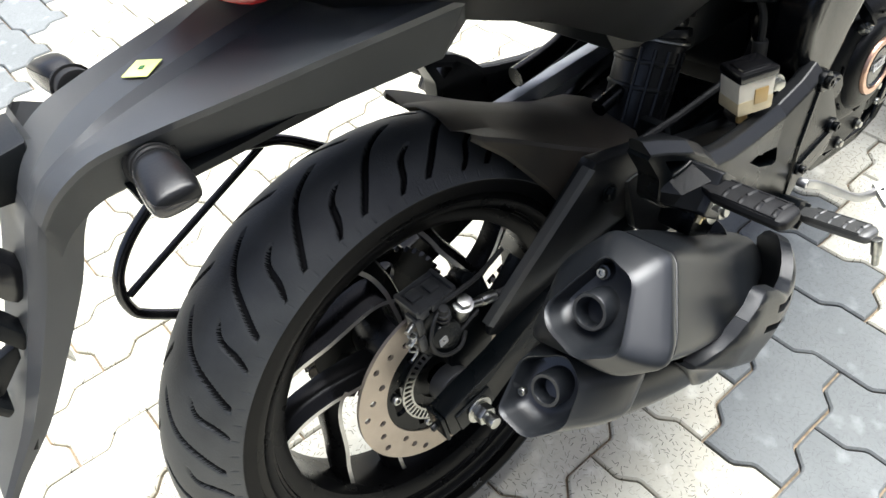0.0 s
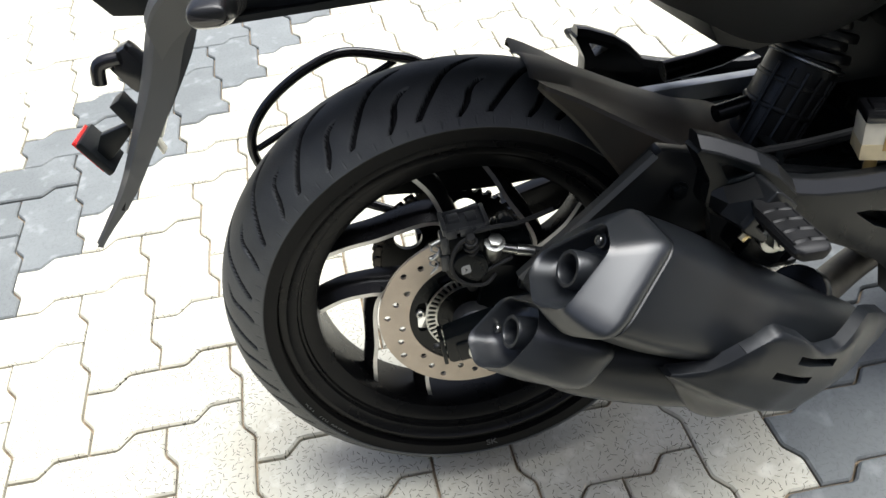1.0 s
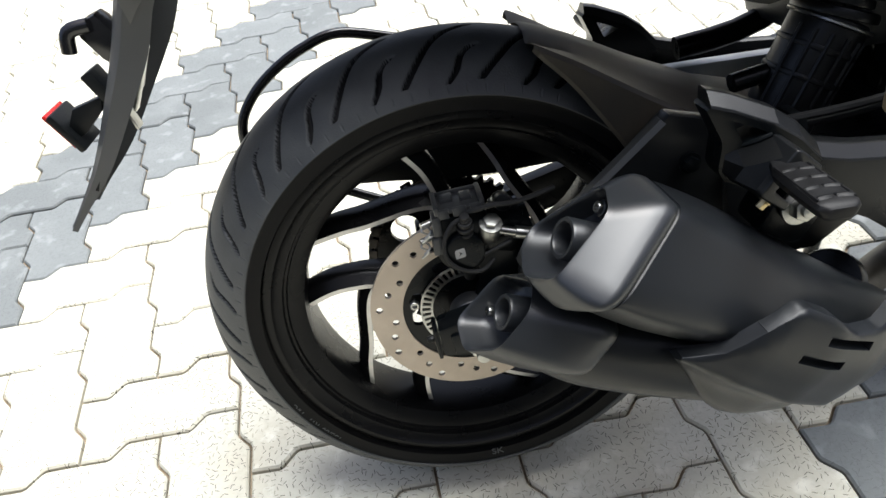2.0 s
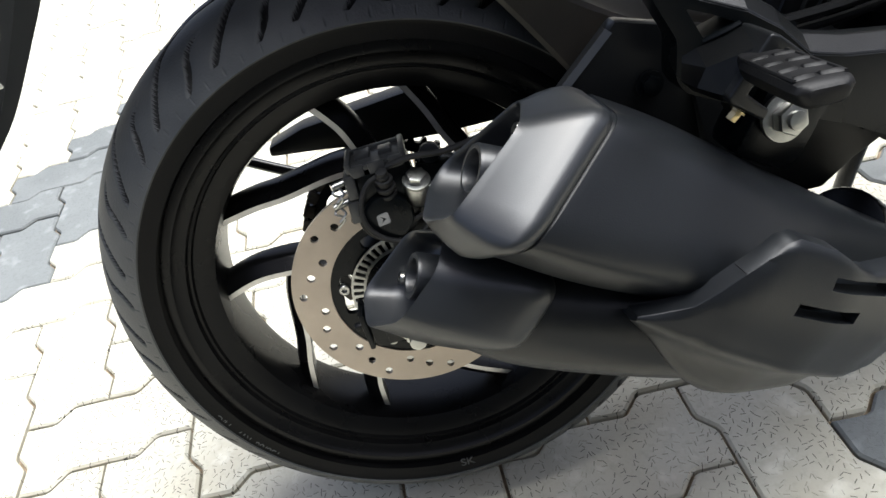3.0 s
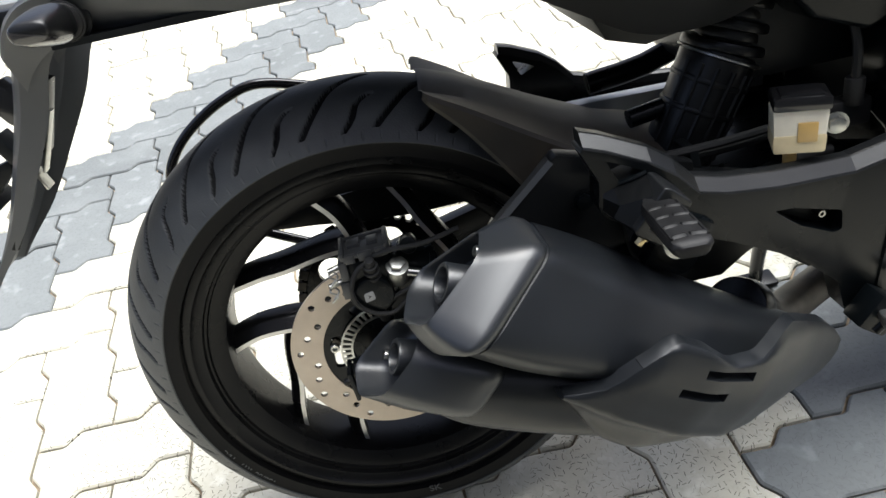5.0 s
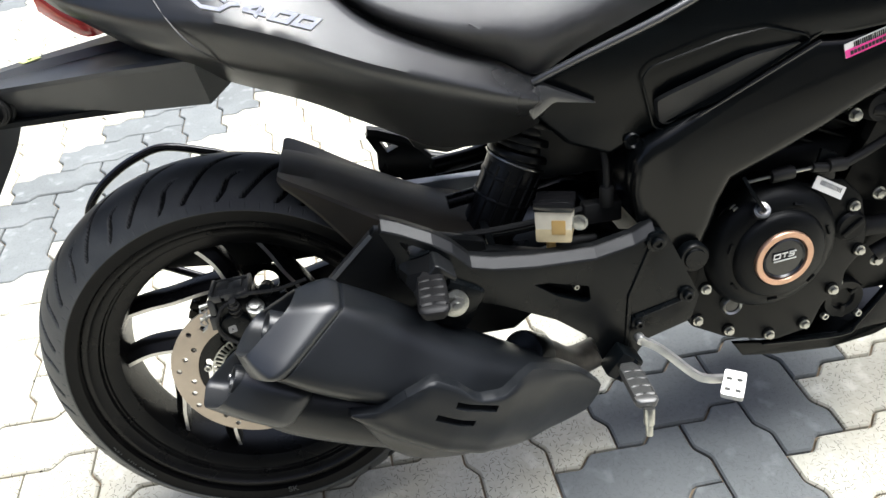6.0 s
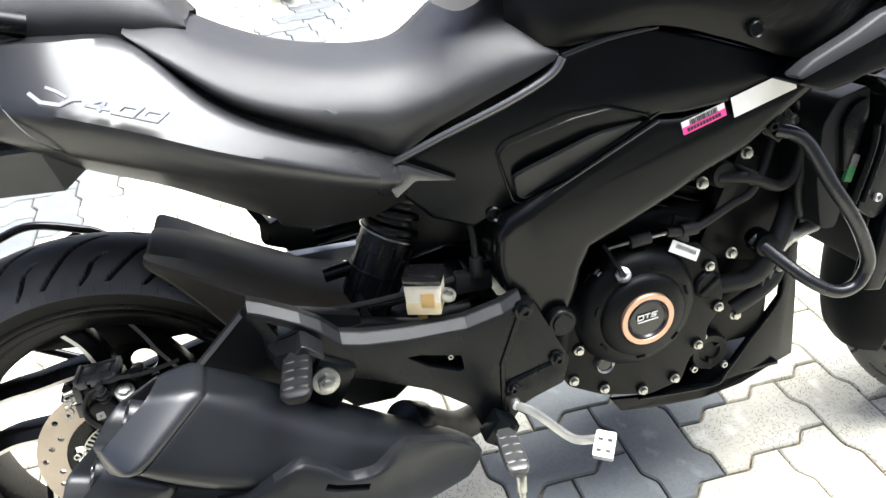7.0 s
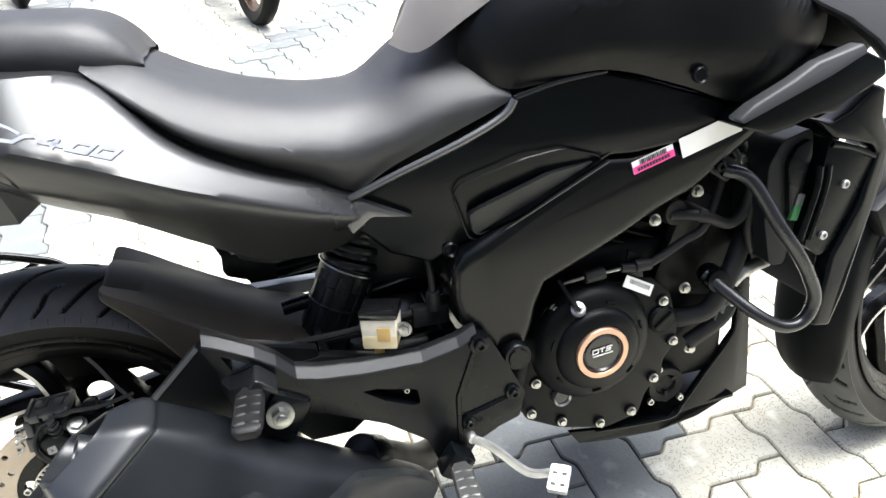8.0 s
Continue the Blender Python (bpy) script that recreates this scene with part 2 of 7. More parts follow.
def bolt(bm, at, direction, r=0.006, h=0.006, kind="hex"):
    """A hexagon or socket bolt head with its washer face."""
    d = Vector(direction).normalized()
    at = Vector(at)
    if kind == "hex":
        rod(bm, at, at + d * 0.0015, r * 1.35, seg=16)
        rod(bm, at + d * 0.0015, at + d * h, r, seg=6, bevel=r * 0.12)
    else:
        profile = [(r, 0), (r, h * 0.8), (r * 0.85, h), (r * 0.5, h), (r * 0.5, h * 0.4), (0.0003, h * 0.4)]
        tmp = bmesh.new()
        revolve(tmp, profile, seg=16, axis="Z", closed=False)
        bmesh.ops.transform(tmp, matrix=Matrix.Translation(at) @ turn_to(d).to_matrix().to_4x4(), verts=tmp.verts)
        join(bm, tmp)
    return bm


def circle(x, z, r, n=20, start=0.0):
    return [(x + r * math.cos(2 * math.pi * k / n + start), z + r * math.sin(2 * math.pi * k / n + start)) for k in range(n)]


def rounded(outline, r, n=4):
    """The outline of (x, z) with rounded corners."""
    out, m = [], len(outline)
    for k in range(m):
        a, b, c = (Vector(outline[(k + j) % m]) for j in (-1, 0, 1))
        p = b + (a - b).normalized() * min(r, (a - b).length * 0.45)
        q = b + (c - b).normalized() * min(r, (c - b).length * 0.45)
        for s in range(n + 1):
            t = s / n
            v = p * (1 - t) ** 2 + b * 2 * t * (1 - t) + q * t * t
            out.append((v.x, v.y))
    return out

# ---- the ground: zigzag pavers in herringbone, cream with slanting grey bands ----
def paver_material(name, colour, tint, dashes):
    m = bpy.data.materials.new(name)
    m.use_nodes = True
    n, l = m.node_tree.nodes, m.node_tree.links
    b = n["Principled BSDF"]
    co = n.new("ShaderNodeTexCoord")
    geo = n.new("ShaderNodeNewGeometry")
    info = n.new("ShaderNodeObjectInfo")

    def math_node(op, a, c=None):
        k = n.new("ShaderNodeMath")
        k.operation = op
        for i, v in enumerate((a, c)):
            if v is None:
                continue
            if isinstance(v, (int, float)):
                k.inputs[i].default_value = v
            else:
                l.new(v, k.inputs[i])
        return k.outputs[0]

    def noise_at(scale, detail=4.0):
        t = n.new("ShaderNodeTexNoise")
        t.inputs["Scale"].default_value, t.inputs["Detail"].default_value = scale, detail
        l.new(geo.outputs["Position"], t.inputs["Vector"])
        return t.outputs["Fac"]

    def blend(fac, a, c):
        k = n.new("ShaderNodeMix")
        k.data_type = "RGBA"
        l.new(fac, k.inputs[0])
        for i, v in ((6, a), (7, c)):
            if isinstance(v, tuple):
                k.inputs[i].default_value = (*v, 1)
            else:
                l.new(v, k.inputs[i])
        return k.outputs[2]

    def span(v, lo, hi):
        k = n.new("ShaderNodeMapRange")
        k.inputs["From Min"].default_value, k.inputs["From Max"].default_value = lo, hi
        l.new(v, k.inputs["Value"])
        return k.outputs["Result"]

    each = math_node("FRACT", math_node("ADD", info.outputs["Random"], geo.outputs["Random Per Island"]))
    base = blend(each, tuple(Vector(colour) * 0.86), tuple(Vector(colour) * 1.08))
    base = blend(math_node("MULTIPLY", span(noise_at(7.0), 0.45, 0.75), 0.7), base, tint)
    base = blend(math_node("MULTIPLY", span(noise_at(160.0, 2.0), 0.5, 0.8), 0.35), base, tuple(Vector(colour) * 0.6))
    height = noise_at(420.0, 3.0)
    # short strokes pressed into the face, each turned its own way
    vor = n.new("ShaderNodeTexVoronoi")
    vor.voronoi_dimensions, vor.feature = "2D", "F1"
    vor.inputs["Scale"].default_value = 112.0
    l.new(geo.outputs["Position"], vor.inputs["Vector"])
    rel = n.new("ShaderNodeVectorMath")
    rel.operation = "SUBTRACT"
    l.new(geo.outputs["Position"], rel.inputs[0])
    l.new(vor.outputs["Position"], rel.inputs[1])
    spin = n.new("ShaderNodeVectorRotate")
    spin.rotation_type = "Z_AXIS"
    l.new(rel.outputs[0], spin.inputs["Vector"])
    parts = n.new("ShaderNodeSeparateColor")
    l.new(vor.outputs["Color"], parts.inputs[0])
    l.new(math_node("MULTIPLY", parts.outputs[0], 6.283), spin.inputs["Angle"])
    xyz = n.new("ShaderNodeSeparateXYZ")
    l.new(spin.outputs[0], xyz.inputs[0])
    long = math_node("LESS_THAN", math_node("ABSOLUTE", xyz.outputs[0]), 0.0034)
    thin = math_node("LESS_THAN", math_node("ABSOLUTE", xyz.outputs[1]), 0.00048)
    some = math_node("GREATER_THAN", parts.outputs[1], 0.12)
    stroke = math_node("MULTIPLY", math_node("MULTIPLY", long, thin), some)
    # a small pit at one end, and patches where the marks are worn away
    pit = n.new("ShaderNodeVectorMath")
    pit.operation = "DISTANCE"
    l.new(spin.outputs[0], pit.inputs[0])
    pit.inputs[1].default_value = (0.0032, 0.0, 0.0)
    stroke = math_node("MAXIMUM", stroke, math_node("MULTIPLY", math_node("LESS_THAN", pit.outputs["Value"], 0.0009), some))
    stroke = math_node("MULTIPLY", stroke, math_node("SUBTRACT", 1.0, math_node("MULTIPLY", span(noise_at(11.0, 3.0), 0.48, 0.62), 0.7)))
    base = blend(math_node("MULTIPLY", stroke, dashes), base, tuple(Vector(colour) * 0.14))
    # scuffs and dust
    scuff = span(noise_at(22.0, 6.0), 0.58, 0.72)
    base = blend(math_node("MULTIPLY", scuff, 0.45), base, tuple(min(c * 1.6 + 0.06, 0.75) for c in colour))
    l.new(base, b.inputs["Base Color"])
    b.inputs["Roughness"].default_value = 0.82
    b.inputs["Specular IOR Level"].default_value = 0.3
    bp = n.new("ShaderNodeBump")
    bp.inputs["Strength"].default_value, bp.inputs["Distance"].default_value = 0.5, 0.0008
    l.new(math_node("SUBTRACT", height, math_node("MULTIPLY", stroke, 1.2 * dashes)), bp.inputs["Height"])
    l.new(bp.outputs["Normal"], b.inputs["Normal"])
    return m


CREAM = paver_material("cream_paver", (0.465, 0.448, 0.372), (0.395, 0.360, 0.275), 0.92)
GREY = paver_material("grey_paver", (0.126, 0.134, 0.133), (0.160, 0.168, 0.166), 0.25)
SAND = material("joint_sand", (0.24, 0.185, 0.125), 0.95, spots=0.35, scale=60, bump=1.0, bump_scale=350)
CONCRETE = material("plain_wall", (0.066, 0.074, 0.080), 0.85, spots=0.1, scale=3, bump=0.6, bump_scale=80)

LIFT = 0.004
UNIT, SLANT = 0.12248, radians(11.48)      # a block is two units long and one wide, laid in herringbone
U = Vector((math.cos(SLANT), math.sin(SLANT), 0))
V = Vector((-math.sin(SLANT), math.cos(SLANT), 0))
CORNER = Vector((-0.6561, 0.3162, 0))
ALONG = [(0, 0), (0.34, 0.082), (0.39, 0.070), (0.57, -0.066), (0.62, -0.078)]
DOWN = [(0, 0), (-0.060, 0.38), (-0.052, 0.43), (0.052, 0.61), (0.060, 0.66)]


def paver_outline(wide, deep, gap):
    """The zigzag outline of a block of wide x deep units, drawn in by gap."""
    pts = [(i + u, v) for i in range(wide) for u, v in ALONG]
    pts += [(wide + u, j + v) for j in range(deep) for u, v in DOWN]
    pts += [(i + u, deep + v) for i in reversed(range(wide)) for u, v in [(1, 0)] + ALONG[:0:-1]]
    pts += [(u, j + v) for j in reversed(range(deep)) for u, v in [(0, 1)] + DOWN[:0:-1]]
    pts = [Vector((u * UNIT, -v * UNIT, 0)) for u, v in pts][::-1]
    n, out = len(pts), []
    for k in range(n):
        a, b, c = pts[k - 1], pts[k], pts[(k + 1) % n]
        d1, d2 = (b - a).normalized(), (c - b).normalized()
        n1, n2 = Vector((-d1.y, d1.x, 0)), Vector((-d2.y, d2.x, 0))
        m = (n1 + n2).normalized()
        out.append(b + m * (gap / max(m.dot(n1), 0.6)))
    return out


def paver_mesh(name, wide, deep, mat):
    bm = bmesh.new()
    rings = [[bm.verts.new(U * p.x + V * p.y + Vector((0, 0, z))) for p in paver_outline(wide, deep, g)] for g, z in ((0.0020, -0.02), (0.0020, -0.0035), (0.0050, 0.0))]
    n = len(rings[0])
    for a, b in zip(rings, rings[1:]):
        for k in range(n):
            bm.faces.new((a[k], a[(k + 1) % n], b[(k + 1) % n], b[k]))
    bm.faces.new(rings[-1])
    me = bpy.data.meshes.new(name)
    bm.to_mesh(me)
    bm.free()
    me.materials.append(mat)
    return me


pavement = thing("pavement", "interlocking concrete pavers, cream with slanting grey bands", "pavement", kind="structure")
bm = bmesh.new()
for a, b in (((-60, -60), (60, 60)),):
    q = [bm.verts.new((x, y, -0.007)) for x, y in ((a[0], a[1]), (b[0], a[1]), (b[0], b[1]), (a[0], b[1]))]
    bm.faces.new(q)
ground = part("ground", bm, SAND, None)
tagged(ground, "sandy bed under the paving, reaching to the horizon", "ground", kind="structure")


def lay_pavers():
    kinds = {(w, dark): paver_mesh("paver_grey" if dark else "paver_cream", w, 3 - w, GREY if dark else CREAM) for w in (1, 2) for dark in (False, True)}
    rng = random.Random(5)
    near = []
    for j in range(-90, 40):
        for i in range(-70, 80):
            d = i + j
            if d % 2 == 0:
                continue
            wide = 2 if d % 4 == 1 else 1
            at = CORNER + (U * i - V * j) * UNIT + Vector((0, 0, LIFT))
            c = at + (U * wide - V * (3 - wide)) * (UNIT / 2)
            if not (-6.0 < c.x < 6.5 and -2.66 < c.y < 10.0):
                continue
            dark = (d - 13) % 20 in (0, 2)
            gap = (c - Vector((0.30, 0.12, 0))).length
            near.append((gap, at, (wide, dark), rng.uniform(-0.0016, 0.0012), rng.uniform(-0.25, 0.25), rng.uniform(-0.25, 0.25)))
    near.sort(key=lambda e: e[0])
    for gap, at, kind, dz, rx, ry in near[:300]:
        ob = new("paver", kinds[kind])
        ob.parent = pavement
        ob.matrix_basis = Matrix.Translation(at + Vector((0, 0, dz))) @ Matrix.Rotation(radians(rx), 4, "X") @ Matrix.Rotation(radians(ry), 4, "Y")
    for dark in (False, True):
        verts, every, count = [], [], 0
        for wide in (1, 2):
            src = kinds[wide, dark]
            spots = [at + Vector((0, 0, dz)) for gap, at, kind, dz, rx, ry in near[300:] if kind == (wide, dark)]
            v = np.empty(len(src.vertices) * 3)
            src.vertices.foreach_get("co", v)
            v = v.reshape(-1, 3)
            faces = [tuple(p.vertices) for p in src.polygons]
            verts.append(np.concatenate([v + np.array(p) for p in spots]))
            every += [tuple(k + count + q * len(v) for k in f) for q in range(len(spots)) for f in faces]
            count += len(v) * len(spots)
        me = bpy.data.meshes.new("far_pavers")
        me.from_pydata(np.concatenate(verts).tolist(), [], every)
        me.materials.append(GREY if dark else CREAM)
        ob = new("far_pavers", me)
        ob.parent = pavement
        tagged(ob, "grey pavers further off" if dark else "cream pavers further off", kind="stuff")


# ---- the motorcycle, built upright on its own axes and then leant over ----
bike = thing("motorcycle", "matte black street motorcycle leaning on its stand on the pavers", "motorcycle",
             Matrix.Translation((0, 0, -0.0066)) @ Matrix.Rotation(radians(LEAN), 4, "X"))
AXLE = Vector((0, MID, 0.3015))


def tyre_mesh(name, radius, half, shoulder, bead, count, parent, centre, turn=None, label="", fine=(2400, 140)):
    """A tyre with curved grooves cut into its tread and a bulged sidewall."""
    nphi, nt = fine
    y = np.linspace(-1, 1, nt)
    yt = y * half
    r = radius - shoulder * np.abs(y) ** 2.05
    side = [(radius - shoulder - 0.0012, half * 0.985), (radius - shoulder - 0.0045, half * 0.965), (radius - shoulder - 0.016, half * 0.955), (bead + 0.024, half * 0.91), (bead + 0.012, half * 0.84),
            (bead + 0.004, half * 0.78), (bead - 0.004, half * 0.74)]
    ys = np.concatenate([[-v for _, v in reversed(side)], yt, [v for _, v in side]])
    rs = np.concatenate([[q for q, _ in reversed(side)], r, [q for q, _ in side]])
    phi = np.linspace(0, 2 * np.pi, nphi, endpoint=False)
    P, S = np.meshgrid(phi, y, indexing="ij")
    depth = np.zeros_like(P)
    pitch = 2 * np.pi / count
    for sign in (-1, 1):
        s = S * sign
        # long sweeping groove, a shorter one beside it and small cuts at the shoulder
        for lo, hi, base, lean, wide in ((0.04, 0.87, 0.0, 0.27, 0.0025), (0.45, 0.90, 0.93, 0.13, 0.0022)):
            f = np.clip((s - lo) / (hi - lo), 0, 1)
            line = base * pitch + lean * (0.55 * f + 0.45 * np.sin(np.pi * f / 2)) + 0.014 * np.sin(2 * np.pi * f) + (0.5 * pitch if sign > 0 else 0)
            d = (P - line + pitch / 2) % pitch - pitch / 2
            tilt = radius * lean / ((hi - lo) * half)
            d = np.abs(d) * radius / math.hypot(1, tilt)
            inside = np.clip((s - lo) / 0.06, 0, 1) * np.clip((hi - s) / 0.06, 0, 1)
            depth = np.maximum(depth, 0.0065 * inside * np.clip((wide - d) / 0.0010 + 0.5, 0, 1))
    # fine radial ticks along each shoulder
    tick = (P * count * 4 / (2 * np.pi)) % 1.0
    near = np.abs(tick - 0.5) * 2 * np.pi * radius / (count * 4)
    depth = np.maximum(depth, 0.0012 * (near < 0.0009) * (np.abs(S) > 0.90) * (np.abs(S) < 0.965))
    R = np.tile(rs, (nphi, 1))
    k0 = len(side)
    R[:, k0:k0 + nt] -= depth
    X, Z = R * np.cos(phi)[:, None], R * np.sin(phi)[:, None]
    Yv = np.tile(ys, (nphi, 1))
    verts = np.stack([X, Yv, Z], -1).reshape(-1, 3)
    n = len(ys)
    a = (np.arange(nphi)[:, None] * n + np.arange(n - 1)[None, :])
    b = (((np.arange(nphi) + 1) % nphi)[:, None] * n + np.arange(n - 1)[None, :])
    faces = np.stack([a, a + 1, b + 1, b], -1).reshape(-1, 4)
    me = bpy.data.meshes.new(name)
    me.from_pydata(verts.tolist(), [], faces.tolist())
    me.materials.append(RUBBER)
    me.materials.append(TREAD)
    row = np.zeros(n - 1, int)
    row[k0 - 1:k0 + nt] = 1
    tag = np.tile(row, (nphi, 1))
    # groove faces: dust-free black rubber, which also paints in the shade inside them
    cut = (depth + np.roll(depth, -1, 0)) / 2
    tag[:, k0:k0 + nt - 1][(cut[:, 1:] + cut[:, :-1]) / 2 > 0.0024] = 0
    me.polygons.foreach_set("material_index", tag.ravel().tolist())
    me.polygons.foreach_set("use_smooth", [True] * len(me.polygons))
    me.set_sharp_from_angle(angle=radians(50))
    me.transform(Matrix.Translation(centre) @ (turn or Matrix.Identity(4)))
    ob = new(name, me)
    ob.parent = parent
    return tagged(ob, label)


def polar(r, deg, y=MID, c=AXLE):
    return Vector((c.x + r * math.cos(radians(deg)), y, c.z + r * math.sin(radians(deg))))


def rim_mesh(centre, half, flange, turn=None):
    bm = bmesh.new()
    h = half
    f = flange
    right = [(f - 0.006, -h), (f, -h + 0.001), (f + 0.001, -h + 0.006), (f - 0.010, -h + 0.010), (f - 0.020, -h + 0.016), (f - 0.035, -h + 0.024)]
    outer = right + [(r, -y) for r, y in reversed(right)]
    inner = [(f - 0.009, h - 0.0005), (f - 0.0125, h - 0.005), (f - 0.0205, h - 0.0075), (f - 0.022, h - 0.0125), (f - 0.0245, h - 0.0125), (f - 0.026, h - 0.016), (f - 0.037, h - 0.019), (f - 0.044, h - 0.024), (f - 0.046, h - 0.034)]
    inner = inner + [(r, -y) for r, y in reversed(inner)]
    revolve(bm, outer + inner, seg=160)
    bmesh.ops.transform(bm, matrix=Matrix.Translation(centre) @ (turn or Matrix.Identity(4)), verts=bm.verts)
    return bm


def spoke_bar(points, w_in, w_out, y_face, depth):
    """A cast arm whose machined front strip follows points (x, z) in the wheel's plane, the dark flank beside it."""
    bm = bmesh.new()
    path = spline([Vector((p[0], 0, p[1])) for p in points], 6)
    rows = []
    n = len(path)
    for i, p in enumerate(path):
        d = (path[min(i + 1, n - 1)] - path[max(i - 1, 0)]).normalized()
        s = Vector((-d.z, 0, d.x))
        t = i / (n - 1)
        w = w_in * (1 - t) + w_out * t
        yb = y_face + depth * (1 - 0.25 * t)
        ring = [(-w * 0.9, yb), (-w, y_face + 0.013), (-w * 0.8, y_face + 0.006), (-0.0062, y_face + 0.0012), (-0.0056, y_face), (-0.0004, y_face), (0.0, y_face + 0.0008), (-0.001, y_face + depth * 0.5), (-w * 0.12, yb)]
        rows.append([bm.verts.new(p + s * u + Vector((0, v, 0))) for u, v in ring])
    m = len(rows[0])
    for a, b in zip(rows, rows[1:]):
        for k in range(m):
            f = bm.faces.new((a[k], a[(k + 1) % m], b[(k + 1) % m], b[k]))
            if k == 4:
                f.material_index = 1
    bm.faces.new(rows[0])
    bm.faces.new(rows[-1][::-1])
    return bm


ARM_A = ((0.046, 176), (0.075, 172), (0.105, 171.5), (0.121, 171.6), (0.153, 174), (0.190, 179.2))
ARM_B = ((0.098, 168), (0.1075, 176), (0.1153, 187.7), (0.135, 207.2), (0.158, 216.5), (0.190, 226))


def rear_wheel():
    rim = part("rear_wheel", rim_mesh(AXLE, 0.060, 0.229), RIM, bike, "satin black alloy wheel with machined spoke edges")
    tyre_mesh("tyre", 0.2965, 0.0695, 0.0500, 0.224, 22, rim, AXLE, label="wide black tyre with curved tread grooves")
    for k in range(5):
        for arm, wide in ((ARM_A, 0.021), (ARM_B, 0.017)):
            pts = [polar(r, d + 72.0 * k) for r, d in arm]
            part("spoke", spoke_bar([(p.x, p.z) for p in pts], wide, wide, -0.047, 0.040), [RIM, LINE], rim)
    bm = bmesh.new()
    revolve(bm, [(0.016, -0.056), (0.034, -0.056), (0.045, -0.04), (0.052, -0.03), (0.052, 0.03), (0.04, 0.08), (0.016, 0.08)], AXLE, 48)
    hub = part("hub", bm, RIM, rim)
    bm = bmesh.new()
    revolve(bm, [(0.0245, -0.070), (0.0245, -0.089), (0.0230, -0.0905), (0.0180, -0.0905), (0.0170, -0.0925), (0.0125, -0.0925), (0.0125, -0.120), (0.0003, -0.120)], AXLE, 40, closed=False)
    part("hub_spacer", bm, FORK, hub, "dull alloy axle spacer")
    # brake disc with its drilled holes
    bm = bmesh.new()
    holes = []
    for k in range(30):
        a = 360 / 30 * k
        p = polar((0.086, 0.094, 0.102)[k % 3], a + 4)
        holes.append(circle(p.x, p.z, 0.0040, 12))
    holes.append(circle(0, AXLE.z, 0.076, 72))
    prism(bm, circle(0, AXLE.z, 0.1122, 120), -0.0915, -0.0870, 0.0, holes=holes)
    disc = part("brake_disc", bm, DISC, rim, "drilled steel brake disc with a brown bloom", 30)
    bm = bmesh.new()
    holes = []
    for k in range(5):
        c = 72 * k + 30
        holes.append(rounded([(polar(r, c + a).x, polar(r, c + a).z) for r, a in ((0.056, -22), (0.069, -17), (0.069, 20), (0.056, 24))], 0.006, 3))
    holes.append(circle(0, AXLE.z, 0.030, 40))
    prism(bm, circle(0, AXLE.z, 0.0772, 80), -0.0895, -0.083, 0.0, holes=holes)
    part("disc_carrier", bm, SATIN, rim)
    # slotted speed ring
    bm = bmesh.new()
    holes = []
    for k in range(46):
        a = 360 / 46 * k
        holes.append([(polar(r, a + d).x, polar(r, a + d).z) for r, d in ((0.0450, -2.2), (0.0545, -2.2), (0.0545, 2.2), (0.0450, 2.2))])
    holes.append(circle(0, AXLE.z, 0.0425, 48))
    prism(bm, circle(0, AXLE.z, 0.0565, 92), -0.0945, -0.0925, 0.0, holes=holes)
    part("speed_ring", bm, STEEL, rim, "slotted steel speed sensor ring", 30)
    for k in range(5):
        bm = bmesh.new()
        bolt(bm, polar(0.0630, 168 + 72 * k, -0.0895), (0, -1, 0), 0.0055, 0.005, "socket")
        part("disc_bolt", bm, STEEL, rim)
    # sprocket on the far side
    bm = bmesh.new()
    teeth = []
    for k in range(45):
        for r, d in ((0.099, -2.6), (0.105, -1.2), (0.105, 1.2), (0.099, 2.6)):
            teeth.append((polar(r, 8 * k + d).x, polar(r, 8 * k + d).z))
    holes = [circle(polar(0.07, 72 * k).x, polar(0.07, 72 * k).z, 0.019, 20) for k in range(5)] + [circle(0, AXLE.z, 0.03, 30)]
    prism(bm, teeth, 0.035, 0.042, 0.0, holes=holes)
    part("sprocket", bm, SATIN, rim)
    # balance of small moulded marks on the sidewall
    for deg, n, r in ((252, 9, 0.262), (300, 5, 0.262)):
        for k in range(n):
            bm = bmesh.new()
            p = polar(r - 0.022, deg + k * 1.7, MID - 0.0625)
            box(bm, p, (0.004, 0.002, 0.007), Euler((0, radians(90 - deg - k * 1.7), 0)))
            part("moulded_mark", bm, RUBBER, rim)
    return rim


rear = rear_wheel()


def sidewall_letters(text, deg, r, size, mat, spin=90, out_y=0.0668):
    cu = bpy.data.curves.new("letters", "FONT")
    cu.body, cu.size, cu.extrude, cu.align_x = text, size, 0.0006, "CENTER"
    ob = new("tmp_letters", cu)
    me = bpy.data.meshes.new_from_object(ob.evaluated_get(bpy.context.evaluated_depsgraph_get()))
    bpy.data.objects.remove(ob)
    p = polar(r, deg, MID - out_y)
    me.transform(Matrix.Translation(p) @ Matrix.Rotation(radians(-(deg + spin)), 4, "Y") @ Matrix.Rotation(radians(90), 4, "X"))
    me.materials.append(mat)
    out = new("sidewall_letters", me)
    out.parent = rear
    return out


sidewall_letters("SK", 272, 0.238, 0.014, MOULD)
sidewall_letters("150/60", 218, 0.240, 0.011, MOULD, -90)
sidewall_letters("R17", 211, 0.240, 0.011, MOULD, -90)
sidewall_letters("M/C", 204.5, 0.240, 0.010, MOULD, -90)

